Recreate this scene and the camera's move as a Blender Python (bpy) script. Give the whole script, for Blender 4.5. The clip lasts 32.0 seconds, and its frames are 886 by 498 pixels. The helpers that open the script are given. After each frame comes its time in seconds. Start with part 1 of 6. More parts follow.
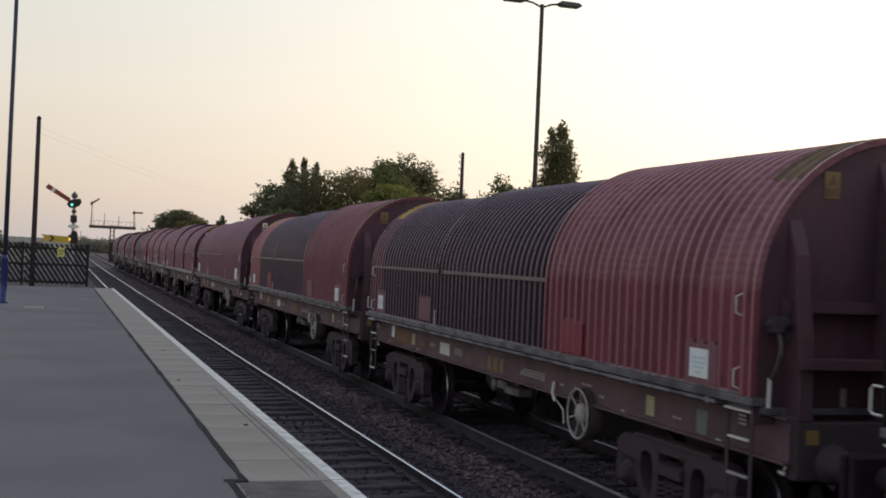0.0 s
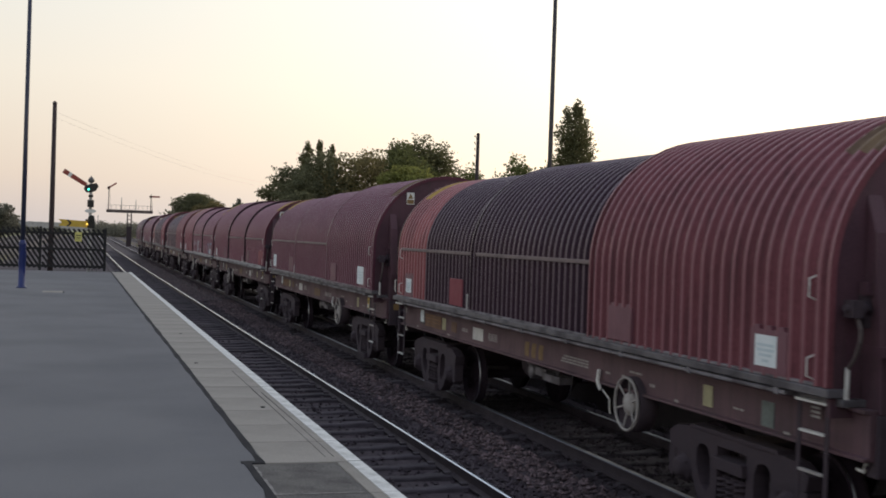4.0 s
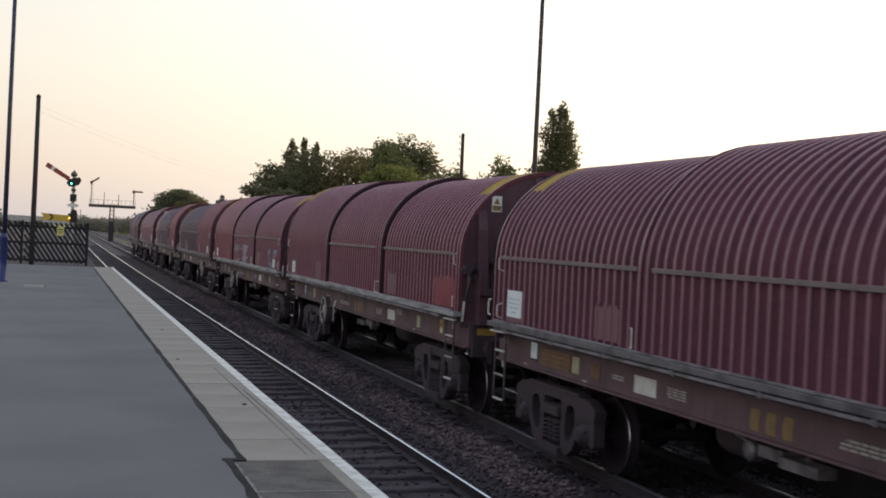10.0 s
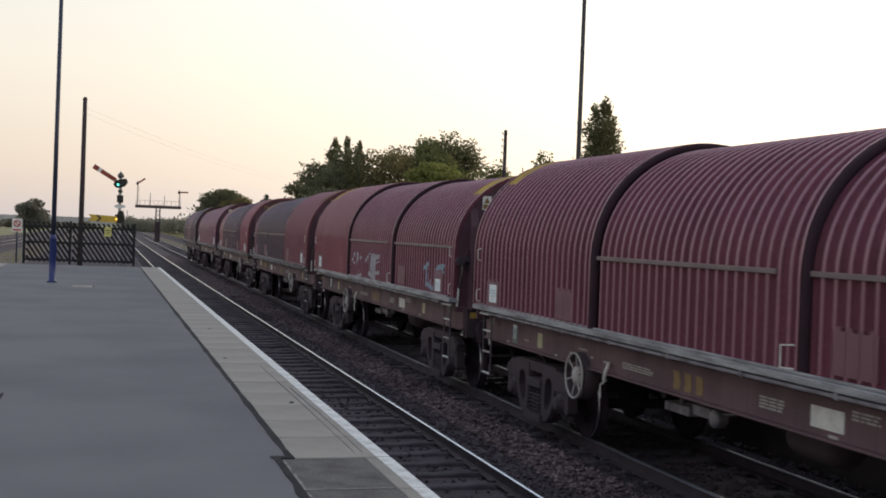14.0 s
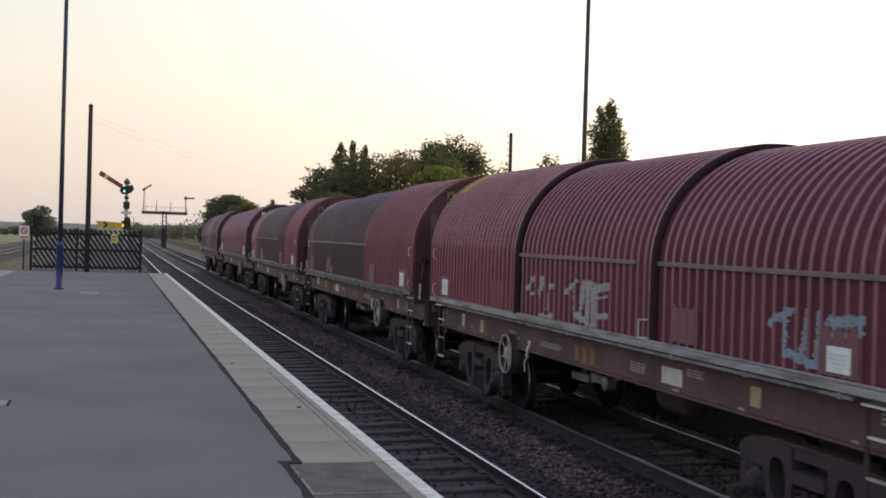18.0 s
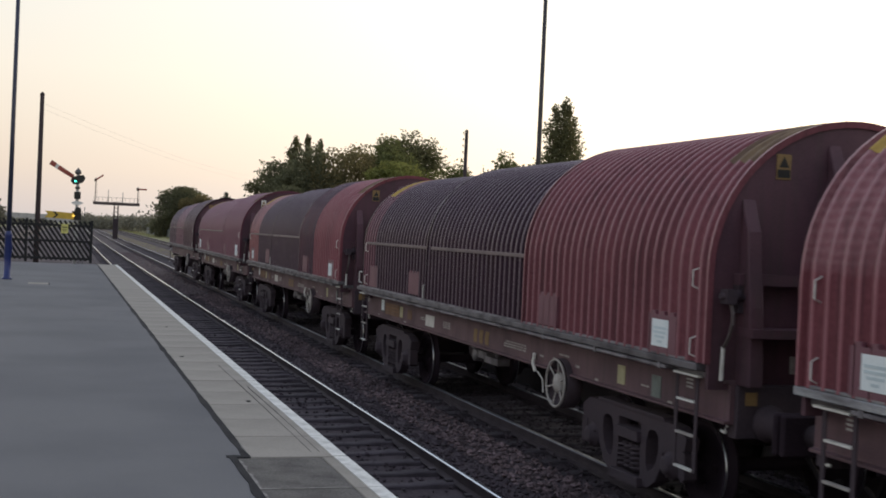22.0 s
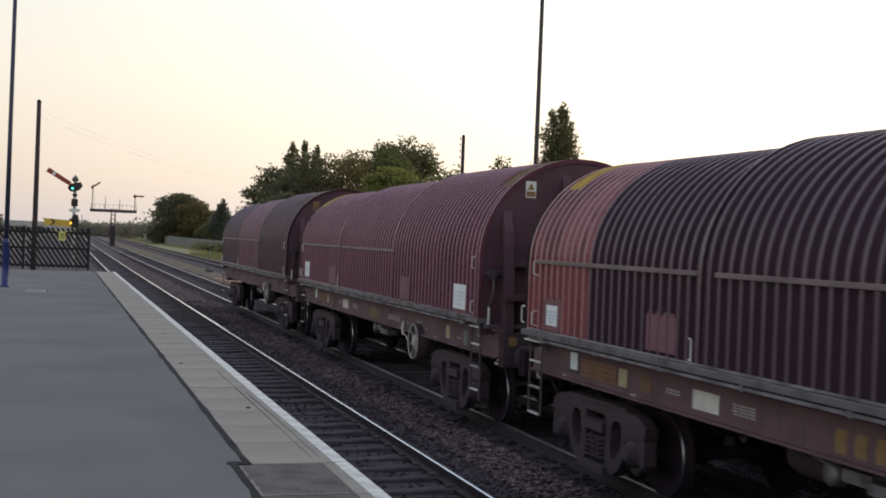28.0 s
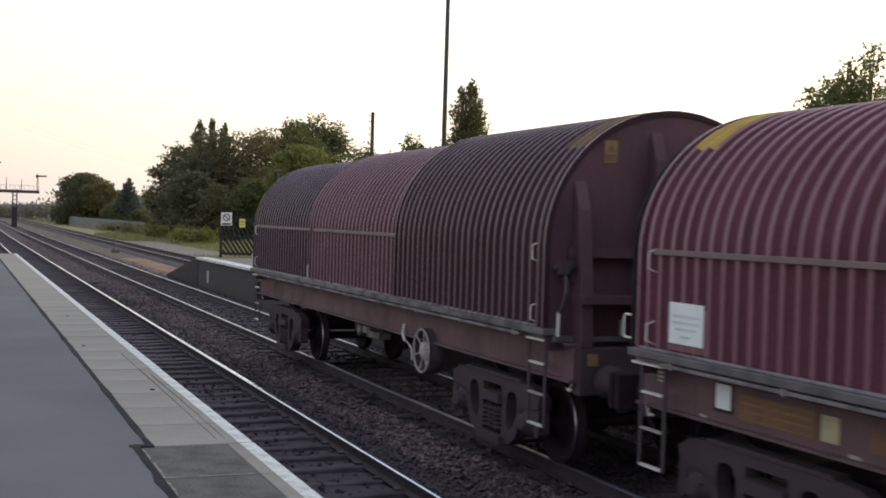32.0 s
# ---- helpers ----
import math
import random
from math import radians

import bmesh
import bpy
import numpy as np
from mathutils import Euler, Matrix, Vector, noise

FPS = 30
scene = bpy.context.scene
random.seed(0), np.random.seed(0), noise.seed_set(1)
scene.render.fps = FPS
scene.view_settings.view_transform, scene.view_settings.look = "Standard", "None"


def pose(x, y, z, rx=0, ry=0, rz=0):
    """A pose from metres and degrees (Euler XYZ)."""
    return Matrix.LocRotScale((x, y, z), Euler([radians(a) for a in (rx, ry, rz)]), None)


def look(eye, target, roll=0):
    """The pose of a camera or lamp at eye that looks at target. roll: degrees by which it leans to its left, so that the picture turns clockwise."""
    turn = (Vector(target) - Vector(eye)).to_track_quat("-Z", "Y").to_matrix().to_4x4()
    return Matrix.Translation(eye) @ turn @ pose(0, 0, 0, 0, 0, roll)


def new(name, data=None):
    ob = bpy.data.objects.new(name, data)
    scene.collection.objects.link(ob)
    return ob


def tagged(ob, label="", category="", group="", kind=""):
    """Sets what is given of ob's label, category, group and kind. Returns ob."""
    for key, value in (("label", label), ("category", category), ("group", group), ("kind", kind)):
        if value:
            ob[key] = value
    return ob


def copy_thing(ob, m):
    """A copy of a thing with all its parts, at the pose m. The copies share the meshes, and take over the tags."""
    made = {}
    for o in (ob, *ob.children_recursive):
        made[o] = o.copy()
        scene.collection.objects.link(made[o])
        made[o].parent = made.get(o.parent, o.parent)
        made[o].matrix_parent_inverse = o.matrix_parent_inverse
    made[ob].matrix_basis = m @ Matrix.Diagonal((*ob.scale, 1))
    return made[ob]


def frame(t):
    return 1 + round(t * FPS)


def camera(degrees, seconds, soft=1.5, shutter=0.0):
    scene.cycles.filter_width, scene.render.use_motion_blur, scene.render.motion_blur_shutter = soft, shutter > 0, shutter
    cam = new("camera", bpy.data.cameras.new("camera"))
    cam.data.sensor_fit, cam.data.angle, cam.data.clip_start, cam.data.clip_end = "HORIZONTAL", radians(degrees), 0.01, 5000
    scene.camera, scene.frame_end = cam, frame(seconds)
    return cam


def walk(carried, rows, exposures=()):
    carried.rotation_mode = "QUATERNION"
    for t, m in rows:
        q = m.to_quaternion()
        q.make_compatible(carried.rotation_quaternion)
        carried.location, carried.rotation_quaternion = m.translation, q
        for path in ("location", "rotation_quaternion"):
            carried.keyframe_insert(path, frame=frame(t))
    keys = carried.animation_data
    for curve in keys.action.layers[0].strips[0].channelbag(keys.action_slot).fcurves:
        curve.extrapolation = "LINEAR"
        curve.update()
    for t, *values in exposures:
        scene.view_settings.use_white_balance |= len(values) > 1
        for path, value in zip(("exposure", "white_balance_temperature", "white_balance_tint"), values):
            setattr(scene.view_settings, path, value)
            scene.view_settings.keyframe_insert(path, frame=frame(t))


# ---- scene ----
cam = camera(40.0, 32.0, soft=1.8, shutter=0.35)
PATH = [
    (0.0, pose(-0.012, 0, 1.71, 90.433, -2.443, -17.597)),
    (0.5, pose(0.005, 0, 1.71, 90.191, -2.288, -17.834)),
    (1.0, pose(0.021, 0, 1.71, 89.980, -1.821, -17.127)),
    (1.5, pose(0.035, 0, 1.71, 89.791, -1.302, -16.742)),
    (2.0, pose(0.026, 0, 1.71, 89.580, -1.240, -16.320)),
    (2.5, pose(0.017, 0, 1.71, 89.522, -1.701, -16.225)),
    (3.0, pose(0.009, 0, 1.71, 89.585, -2.172, -16.618)),
    (3.5, pose(0.008, 0, 1.71, 89.553, -2.163, -16.892)),
    (5.5, pose(0.014, 0, 1.71, 89.272, -0.940, -15.967)),
    (6.0, pose(0.013, 0, 1.71, 89.147, -1.371, -15.919)),
    (6.5, pose(0.008, 0, 1.71, 89.006, -1.756, -15.899)),
    (7.0, pose(-0.001, 0, 1.71, 89.567, -2.384, -16.171)),
    (7.5, pose(0.006, 0, 1.71, 89.965, -2.716, -16.979)),
    (8.0, pose(0.003, 0, 1.71, 89.905, -2.619, -17.010)),
    (8.5, pose(0.003, 0, 1.71, 89.746, -3.114, -17.290)),
    (9.0, pose(-0.004, 0, 1.71, 89.575, -3.145, -17.480)),
    (9.5, pose(-0.004, 0, 1.71, 89.543, -3.155, -17.483)),
    (10.0, pose(-0.003, 0, 1.71, 89.529, -2.747, -17.607)),
    (10.5, pose(-0.008, 0, 1.71, 89.504, -1.940, -16.743)),
    (11.0, pose(-0.001, 0, 1.71, 89.452, -1.652, -16.170)),
    (11.5, pose(-0.003, 0, 1.71, 89.409, -2.070, -15.992)),
    (12.0, pose(-0.011, 0, 1.71, 89.400, -2.206, -15.987)),
    (12.5, pose(-0.013, 0, 1.71, 89.341, -1.781, -15.951)),
    (13.0, pose(-0.020, 0, 1.71, 89.352, -2.099, -15.809)),
    (13.5, pose(-0.015, 0, 1.71, 89.329, -1.998, -15.697)),
    (14.0, pose(-0.015, 0, 1.71, 89.312, -2.178, -15.561)),
    (14.5, pose(-0.013, 0, 1.71, 89.288, -2.118, -15.317)),
    (16.5, pose(-0.011, 0, 1.71, 89.377, -2.305, -15.764)),
    (17.0, pose(-0.009, 0, 1.71, 89.351, -2.277, -15.684)),
    (17.5, pose(-0.004, 0, 1.71, 89.386, -1.952, -15.494)),
    (18.0, pose(-0.011, 0, 1.71, 89.470, -1.680, -15.265)),
    (18.5, pose(-0.006, 0, 1.71, 89.415, -1.183, -15.085)),
    (19.0, pose(-0.004, 0, 1.71, 89.332, -1.602, -14.956)),
    (19.5, pose(-0.014, 0, 1.71, 89.249, -1.609, -14.808)),
    (20.0, pose(-0.028, 0, 1.71, 89.097, -2.448, -14.803)),
    (20.5, pose(-0.032, 0, 1.71, 89.153, -2.877, -15.765)),
    (21.0, pose(-0.018, 0, 1.71, 89.230, -2.583, -16.430)),
    (21.5, pose(-0.004, 0, 1.71, 89.298, -2.232, -16.959)),
    (22.0, pose(0.002, 0, 1.71, 89.357, -2.579, -17.417)),
    (22.5, pose(0.002, 0, 1.71, 89.349, -2.366, -18.005)),
    (23.0, pose(0.002, 0, 1.71, 89.271, -2.322, -18.201)),
    (23.5, pose(0.001, 0, 1.71, 89.293, -2.051, -17.997)),
    (24.0, pose(-0.005, 0, 1.71, 89.325, -1.954, -17.555)),
    (24.5, pose(0.004, 0, 1.71, 89.333, -1.739, -17.381)),
    (25.0, pose(0.007, 0, 1.71, 89.350, -1.897, -17.340)),
    (25.5, pose(-0.007, 0, 1.71, 89.385, -2.029, -17.351)),
    (26.0, pose(-0.011, 0, 1.71, 89.398, -1.956, -17.310)),
    (26.5, pose(-0.017, 0, 1.71, 89.520, -2.089, -17.239)),
    (28.5, pose(-0.014, 0, 1.71, 89.610, -2.296, -17.733)),
    (29.0, pose(-0.007, 0, 1.71, 89.377, -2.247, -18.103)),
    (29.5, pose(0.007, 0, 1.71, 89.192, -2.369, -18.792)),
    (30.0, pose(0.017, 0, 1.71, 89.242, -2.794, -20.258)),
    (30.5, pose(0.026, 0, 1.71, 89.244, -3.011, -21.258)),
    (31.0, pose(0.034, 0, 1.71, 89.160, -2.908, -21.255)),
    (31.5, pose(0.034, 0, 1.71, 88.909, -2.092, -21.342)),
    (32.0, pose(0.042, 0, 1.71, 88.687, -1.698, -21.730)),
]
walk(cam, PATH, [(0, -0.28), (1.5, -0.22), (4, -0.10), (7, -0.08), (9, 0.0), (28, 0.0), (31, 0.15), (32, 0.22)])

# ---- world and light ----
SUN_AZ = 62.0
world = bpy.data.worlds.new("dusk_sky")
scene.world = world
world.use_nodes = True
wn = world.node_tree.nodes
wl = world.node_tree.links
wn.clear()


def wmath(op, a, b=None, clamp=False):
    n = wn.new("ShaderNodeMath")
    n.operation, n.use_clamp = op, clamp
    for i, v in enumerate((a, b)):
        if v is None:
            continue
        if isinstance(v, (int, float)):
            n.inputs[i].default_value = v
        else:
            wl.new(v, n.inputs[i])
    return n.outputs[0]


sky = wn.new("ShaderNodeTexSky")
sky.sky_type = "NISHITA"
sky.sun_disc = False
sky.sun_elevation = radians(3.0)
sky.sun_rotation = radians(SUN_AZ)
sky.air_density, sky.dust_density, sky.ozone_density = 1.0, 2.5, 1.0
geo = wn.new("ShaderNodeTexCoord")
sep = wn.new("ShaderNodeSeparateXYZ")
wl.new(geo.outputs["Generated"], sep.inputs[0])
up = wmath("MAXIMUM", sep.outputs[2], 0.0)
# haze: peach at the horizon, pale above, soft blue-grey overhead
ramp = wn.new("ShaderNodeValToRGB")
ramp.color_ramp.elements[0].position, ramp.color_ramp.elements[0].color = 0.0, (0.66, 0.59, 0.585, 1)
ramp.color_ramp.elements[1].position, ramp.color_ramp.elements[1].color = 1.0, (0.40, 0.47, 0.62, 1)
for p, c in ((0.04, (0.79, 0.675, 0.595, 1)), (0.12, (0.88, 0.80, 0.715, 1)), (0.24, (0.825, 0.845, 0.825, 1)), (0.5, (0.62, 0.68, 0.78, 1))):
    ramp.color_ramp.elements.new(p).color = c
wl.new(up, ramp.inputs[0])
# the glow round the sun that has just gone
dot = wn.new("ShaderNodeVectorMath")
dot.operation = "DOT_PRODUCT"
wl.new(geo.outputs["Generated"], dot.inputs[0])
dot.inputs[1].default_value = (math.sin(radians(SUN_AZ)), math.cos(radians(SUN_AZ)), 0.10)
glow = wmath("POWER", wmath("MAXIMUM", dot.outputs["Value"], 0.0), 3.0)
tint = wn.new("ShaderNodeMix")
tint.data_type = "RGBA"
tint.blend_type = "ADD"
tint.inputs[0].default_value = 1.0
wl.new(ramp.outputs[0], tint.inputs[6])
gl = wn.new("ShaderNodeMix")
gl.data_type = "RGBA"
gl.inputs[6].default_value = (0, 0, 0, 1)
gl.inputs[7].default_value = (1.15, 1.02, 0.78, 1)
wl.new(glow, gl.inputs[0])
wl.new(gl.outputs[2], tint.inputs[7])
haze = wn.new("ShaderNodeBackground")
haze.inputs[1].default_value = 0.92
wl.new(tint.outputs[2], haze.inputs[0])
clear = wn.new("ShaderNodeBackground")
clear.inputs[1].default_value = 0.06
wl.new(sky.outputs[0], clear.inputs[0])
both = wn.new("ShaderNodeAddShader")
out = wn.new("ShaderNodeOutputWorld")
wl.new(haze.outputs[0], both.inputs[0])
wl.new(clear.outputs[0], both.inputs[1])
wl.new(both.outputs[0], out.inputs[0])

sun = new("sun", bpy.data.lights.new("sun", "SUN"))
sun.data.energy, sun.data.angle, sun.data.color = 0.5, radians(12), (1.0, 0.80, 0.58)
sun.matrix_world = look((0, 0, 0), (-math.sin(radians(SUN_AZ)), -math.cos(radians(SUN_AZ)), -0.09))


# ---- materials ----
def material(name, base, rough=0.7, metal=0.0, spots=None, spot_scale=3.0, spot_mix=0.5, grain=0.15, grain_scale=60.0, bump=0.1,
             bump_scale=80.0, streak=0.0, dirt=(0.05, 0.04, 0.035), random_piece=0.0, spec=0.4, stretch=(1, 1, 1), split=None, split_to=None, thin=0.0, sheen=None, sky_bands=None):
    """Paint, stone or metal: a base colour with large stains, fine grain, bump and, where asked, runs of dirt and a second coat past y = split."""
    m = bpy.data.materials.new(name)
    m.use_nodes = True
    n, l = m.node_tree.nodes, m.node_tree.links
    b = n["Principled BSDF"]
    b.inputs["Metallic"].default_value = metal
    b.inputs["Specular IOR Level"].default_value = spec
    if sheen:
        b.inputs["Specular Tint"].default_value = (*sheen, 1)
    tc = n.new("ShaderNodeTexCoord")
    mp = n.new("ShaderNodeMapping")
    mp.inputs["Scale"].default_value = stretch
    l.new(tc.outputs["Object"], mp.inputs[0])

    def noise_of(scale, detail, vec):
        t = n.new("ShaderNodeTexNoise")
        t.inputs["Scale"].default_value, t.inputs["Detail"].default_value = scale, detail
        l.new(vec, t.inputs["Vector"])
        return t.outputs["Fac"]

    def mix(kind, fac, a, c):
        x = n.new("ShaderNodeMix")
        x.data_type, x.blend_type = "RGBA", kind
        for i, v in ((0, fac), (6, a), (7, c)):
            if isinstance(v, (int, float)):
                x.inputs[i].default_value = v
            elif isinstance(v, tuple):
                x.inputs[i].default_value = (*v, 1)
            else:
                l.new(v, x.inputs[i])
        return x.outputs[2]

    def span(v, lo, hi, to=1.0):
        r = n.new("ShaderNodeMapRange")
        r.inputs[1].default_value, r.inputs[2].default_value, r.inputs[4].default_value = lo, hi, to
        l.new(v, r.inputs[0])
        return r.outputs[0]

    col = base
    last = base if split is None else split_to
    # pale wavy bands above the skirt: rippled sky reflections painted into the coat
    if sky_bands:
        s = n.new("ShaderNodeSeparateXYZ")
        l.new(tc.outputs["Object"], s.inputs[0])
        w_ = n.new("ShaderNodeMath")
        w_.operation = "MULTIPLY_ADD"
        w_.inputs[1].default_value = 0.10
        l.new(noise_of(4.0, 5, mp.outputs[0]), w_.inputs[0])
        l.new(s.outputs[2], w_.inputs[2])
        band = n.new("ShaderNodeMath")
        band.operation = "SINE"
        sc = n.new("ShaderNodeMath")
        sc.operation = "MULTIPLY"
        sc.inputs[1].default_value = 80.0
        l.new(w_.outputs[0], sc.inputs[0])
        l.new(sc.outputs[0], band.inputs[0])
        amount = n.new("ShaderNodeMath")
        amount.operation = "MULTIPLY"
        l.new(span(w_.outputs[0], 2.50, 2.58, 1.0), amount.inputs[0])
        rb = n.new("ShaderNodeMapRange")
        rb.inputs[1].default_value, rb.inputs[3].default_value, rb.inputs[4].default_value = -1.0, 0.42, 0.70
        l.new(band.outputs[0], rb.inputs[0])
        l.new(rb.outputs[0], amount.inputs[1])
        last = mix("MIX", amount.outputs[0], last, sky_bands)
    col = last
    if split is not None:
        s = n.new("ShaderNodeSeparateXYZ")
        l.new(tc.outputs["Object"], s.inputs[0])
        g = n.new("ShaderNodeMath")
        g.operation = "GREATER_THAN"
        g.inputs[1].default_value = split
        l.new(s.outputs[1], g.inputs[0])
        col = mix("MIX", g.outputs[0], base, last)
    spots = spots or tuple(c * 0.6 for c in base)
    big = span(noise_of(spot_scale, 6, mp.outputs[0]), 0.42, 0.68, spot_mix)
    col = mix("MIX", big, col, spots)
    if streak:
        sm = n.new("ShaderNodeMapping")
        sm.inputs["Scale"].default_value = (7, 7, 0.5)
        l.new(tc.outputs["Object"], sm.inputs[0])
        col = mix("MIX", span(noise_of(1.6, 5, sm.outputs[0]), 0.5, 0.75, streak), col, dirt)
    fine = noise_of(grain_scale, 4, mp.outputs[0])
    dark = n.new("ShaderNodeMapRange")
    dark.inputs[1].default_value, dark.inputs[2].default_value = 0.25, 0.75
    dark.inputs[3].default_value, dark.inputs[4].default_value = 1 - grain, 1 + grain
    l.new(fine, dark.inputs[0])
    val = dark.outputs[0]
    if random_piece:
        info = n.new("ShaderNodeObjectInfo")
        geom = n.new("ShaderNodeNewGeometry")
        add = n.new("ShaderNodeMath")
        add.operation = "ADD"
        l.new(info.outputs["Random"], add.inputs[0])
        l.new(geom.outputs["Random Per Island"], add.inputs[1])
        fr = n.new("ShaderNodeMath")
        fr.operation = "FRACT"
        l.new(add.outputs[0], fr.inputs[0])
        rp = n.new("ShaderNodeMapRange")
        rp.inputs[3].default_value, rp.inputs[4].default_value = 1 - random_piece, 1 + random_piece
        l.new(fr.outputs[0], rp.inputs[0])
        mu = n.new("ShaderNodeMath")
        mu.operation = "MULTIPLY"
        l.new(val, mu.inputs[0])
        l.new(rp.outputs[0], mu.inputs[1])
        val = mu.outputs[0]
    vm = n.new("ShaderNodeVectorMath")
    vm.operation = "SCALE"
    if isinstance(col, tuple):
        vm.inputs[0].default_value = col
    else:
        l.new(col, vm.inputs[0])
    l.new(val, vm.inputs["Scale"])
    l.new(vm.outputs[0], b.inputs["Base Color"])
    rr = n.new("ShaderNodeMapRange")
    rr.inputs[3].default_value, rr.inputs[4].default_value = max(rough - 0.12, 0.03), min(rough + 0.12, 1)
    l.new(big, rr.inputs[0])
    l.new(rr.outputs[0], b.inputs["Roughness"])
    if bump:
        bp = n.new("ShaderNodeBump")
        bp.inputs["Strength"].default_value, bp.inputs["Distance"].default_value = bump, 0.02
        l.new(noise_of(bump_scale, 3, mp.outputs[0]), bp.inputs["Height"])
        l.new(bp.outputs[0], b.inputs["Normal"])
    if thin:
        tr = n.new("ShaderNodeBsdfTranslucent")
        l.new(vm.outputs[0], tr.inputs[0])
        mx = n.new("ShaderNodeMixShader")
        mx.inputs[0].default_value = thin
        l.new(b.outputs[0], mx.inputs[1])
        l.new(tr.outputs[0], mx.inputs[2])
        l.new(mx.outputs[0], n["Material Output"].inputs[0])
    return m


def glowing(name, colour, strength):
    m = bpy.data.materials.new(name)
    m.use_nodes = True
    b = m.node_tree.nodes["Principled BSDF"]
    b.inputs["Base Color"].default_value = (*colour, 1)
    b.inputs["Emission Color"].default_value = (*colour, 1)
    b.inputs["Emission Strength"].default_value = strength
    return m


ASPHALT = material("asphalt", (0.136, 0.137, 0.149), 0.9, spots=(0.118, 0.119, 0.130), spot_scale=0.5, spot_mix=0.7, grain=0.2, grain_scale=90, bump=0.35, bump_scale=140)
TAR = material("tar_seam", (0.028, 0.028, 0.033), 0.9, spec=0.1, grain=0.2, bump=0.3)
COPING = material("coping_concrete", (0.293, 0.268, 0.243), 0.85, spots=(0.213, 0.198, 0.176), spot_scale=1.4, spot_mix=0.8, grain=0.14, grain_scale=50, bump=0.25, random_piece=0.035)
PATCH = material("patched_slab", (0.128, 0.119, 0.114), 0.9, spots=(0.072, 0.066, 0.066), spot_scale=4, spot_mix=0.8, grain=0.45, grain_scale=55, bump=0.8, bump_scale=70)
ARRIS = material("worn_slab_edge", (0.30, 0.285, 0.270), 0.9, spots=(0.14, 0.135, 0.13), spot_scale=9, spot_mix=0.9, grain=0.3, bump=0.4)
WHITE_LINE = material("white_edge_paint", (0.72, 0.72, 0.71), 0.7, spots=(0.36, 0.36, 0.34), spot_scale=5, spot_mix=0.8, grain=0.18, grain_scale=40, bump=0.3)
BRICKWORK = material("dark_platform_wall", (0.049, 0.043, 0.049), 0.9, spots=(0.085, 0.076, 0.078), spot_scale=2, grain=0.25, bump=0.4, bump_scale=25)
BALLAST = material("ballast_bed", (0.058, 0.042, 0.052), 0.95, spots=(0.034, 0.026, 0.035), spot_scale=0.8, spot_mix=0.7, grain=0.45, grain_scale=22, bump=1.0, bump_scale=24)
# dark stone: oil between the rails, and the rails' shadow painted in beside them
STONE_OILY_SHADE = material("oily_shaded_stone", (0.054, 0.040, 0.050), 0.95, spots=(0.040, 0.031, 0.039), spot_scale=0.7, spot_mix=0.7, grain=0.3, bump=0.3, random_piece=0.4)
STONE = material("ballast_stone", (0.130, 0.092, 0.100), 0.95, spots=(0.058, 0.042, 0.050), spot_scale=0.7, spot_mix=0.75, grain=0.3, bump=0.3, random_piece=0.65)
SLEEPER = material("sleeper_concrete", (0.064, 0.053, 0.064), 0.92, spots=(0.038, 0.031, 0.039), spot_scale=3, grain=0.2, bump=0.4, random_piece=0.25)
RAIL_SIDE = material("rusty_rail", (0.040, 0.028, 0.035), 0.85, spots=(0.030, 0.021, 0.028), grain=0.2, bump=0.3)
# rusty iron, paled for the haze in front of the distant gantry
GANTRY_RUST = material("weathered_hazy_iron", (0.095, 0.075, 0.075), 0.9, grain=0.2, bump=0.1)
# blue in the base whitens the warm sky reflection on the head
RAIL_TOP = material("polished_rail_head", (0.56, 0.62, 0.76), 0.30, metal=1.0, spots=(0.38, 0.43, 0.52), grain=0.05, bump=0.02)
# polished head again, colour dimmed for the shade under the train
RAIL_DIM = material("dimmed_rail_head", (0.28, 0.30, 0.36), 0.42, metal=0.9, spots=(0.18, 0.17, 0.18), grain=0.08, bump=0.03)
RAIL_DULL = material("dull_rail_head", (0.22, 0.18, 0.16), 0.45, metal=0.7, spots=(0.15, 0.11, 0.09), grain=0.1, bump=0.05)
GRASS = material("rough_grass", (0.200, 0.200, 0.098), 1.0, spots=(0.28, 0.245, 0.14), spot_scale=0.12, spot_mix=0.8, grain=0.35, grain_scale=6, bump=0.6, bump_scale=9)
BLADES = material("grass_blades", (0.26, 0.26, 0.11), 1.0, spots=(0.36, 0.31, 0.17), spot_scale=0.3, grain=0.2, bump=0, random_piece=0.35, thin=0.3)
CINDER = material("brown_cinders", (0.100, 0.074, 0.070), 0.95, spots=(0.135, 0.118, 0.075), spot_scale=0.35, spot_mix=0.6, grain=0.4, grain_scale=14, bump=0.8, bump_scale=18)
RAMP_DARK = material("sooty_ramp", (0.030, 0.025, 0.028), 0.95, spots=(0.050, 0.044, 0.042), spot_scale=1.2, grain=0.4, grain_scale=12, bump=0.9, bump_scale=14)
SAND = material("orange_ballast_sand", (0.27, 0.150, 0.095), 0.95, spots=(0.13, 0.092, 0.078), spot_scale=0.5, spot_mix=0.9, grain=0.25, bump=0.6)
PATHWAY = material("pale_gravel_path", (0.215, 0.197, 0.180), 0.95, spots=(0.15, 0.142, 0.11), spot_scale=0.4, grain=0.2, bump=0.5)
LEAF_DARK = material("dark_leaves", (0.167, 0.162, 0.084), 0.75, spots=(0.117, 0.120, 0.070), spot_scale=0.5, grain=0.2, bump=0, random_piece=0.26, spec=0.2, thin=0.58)
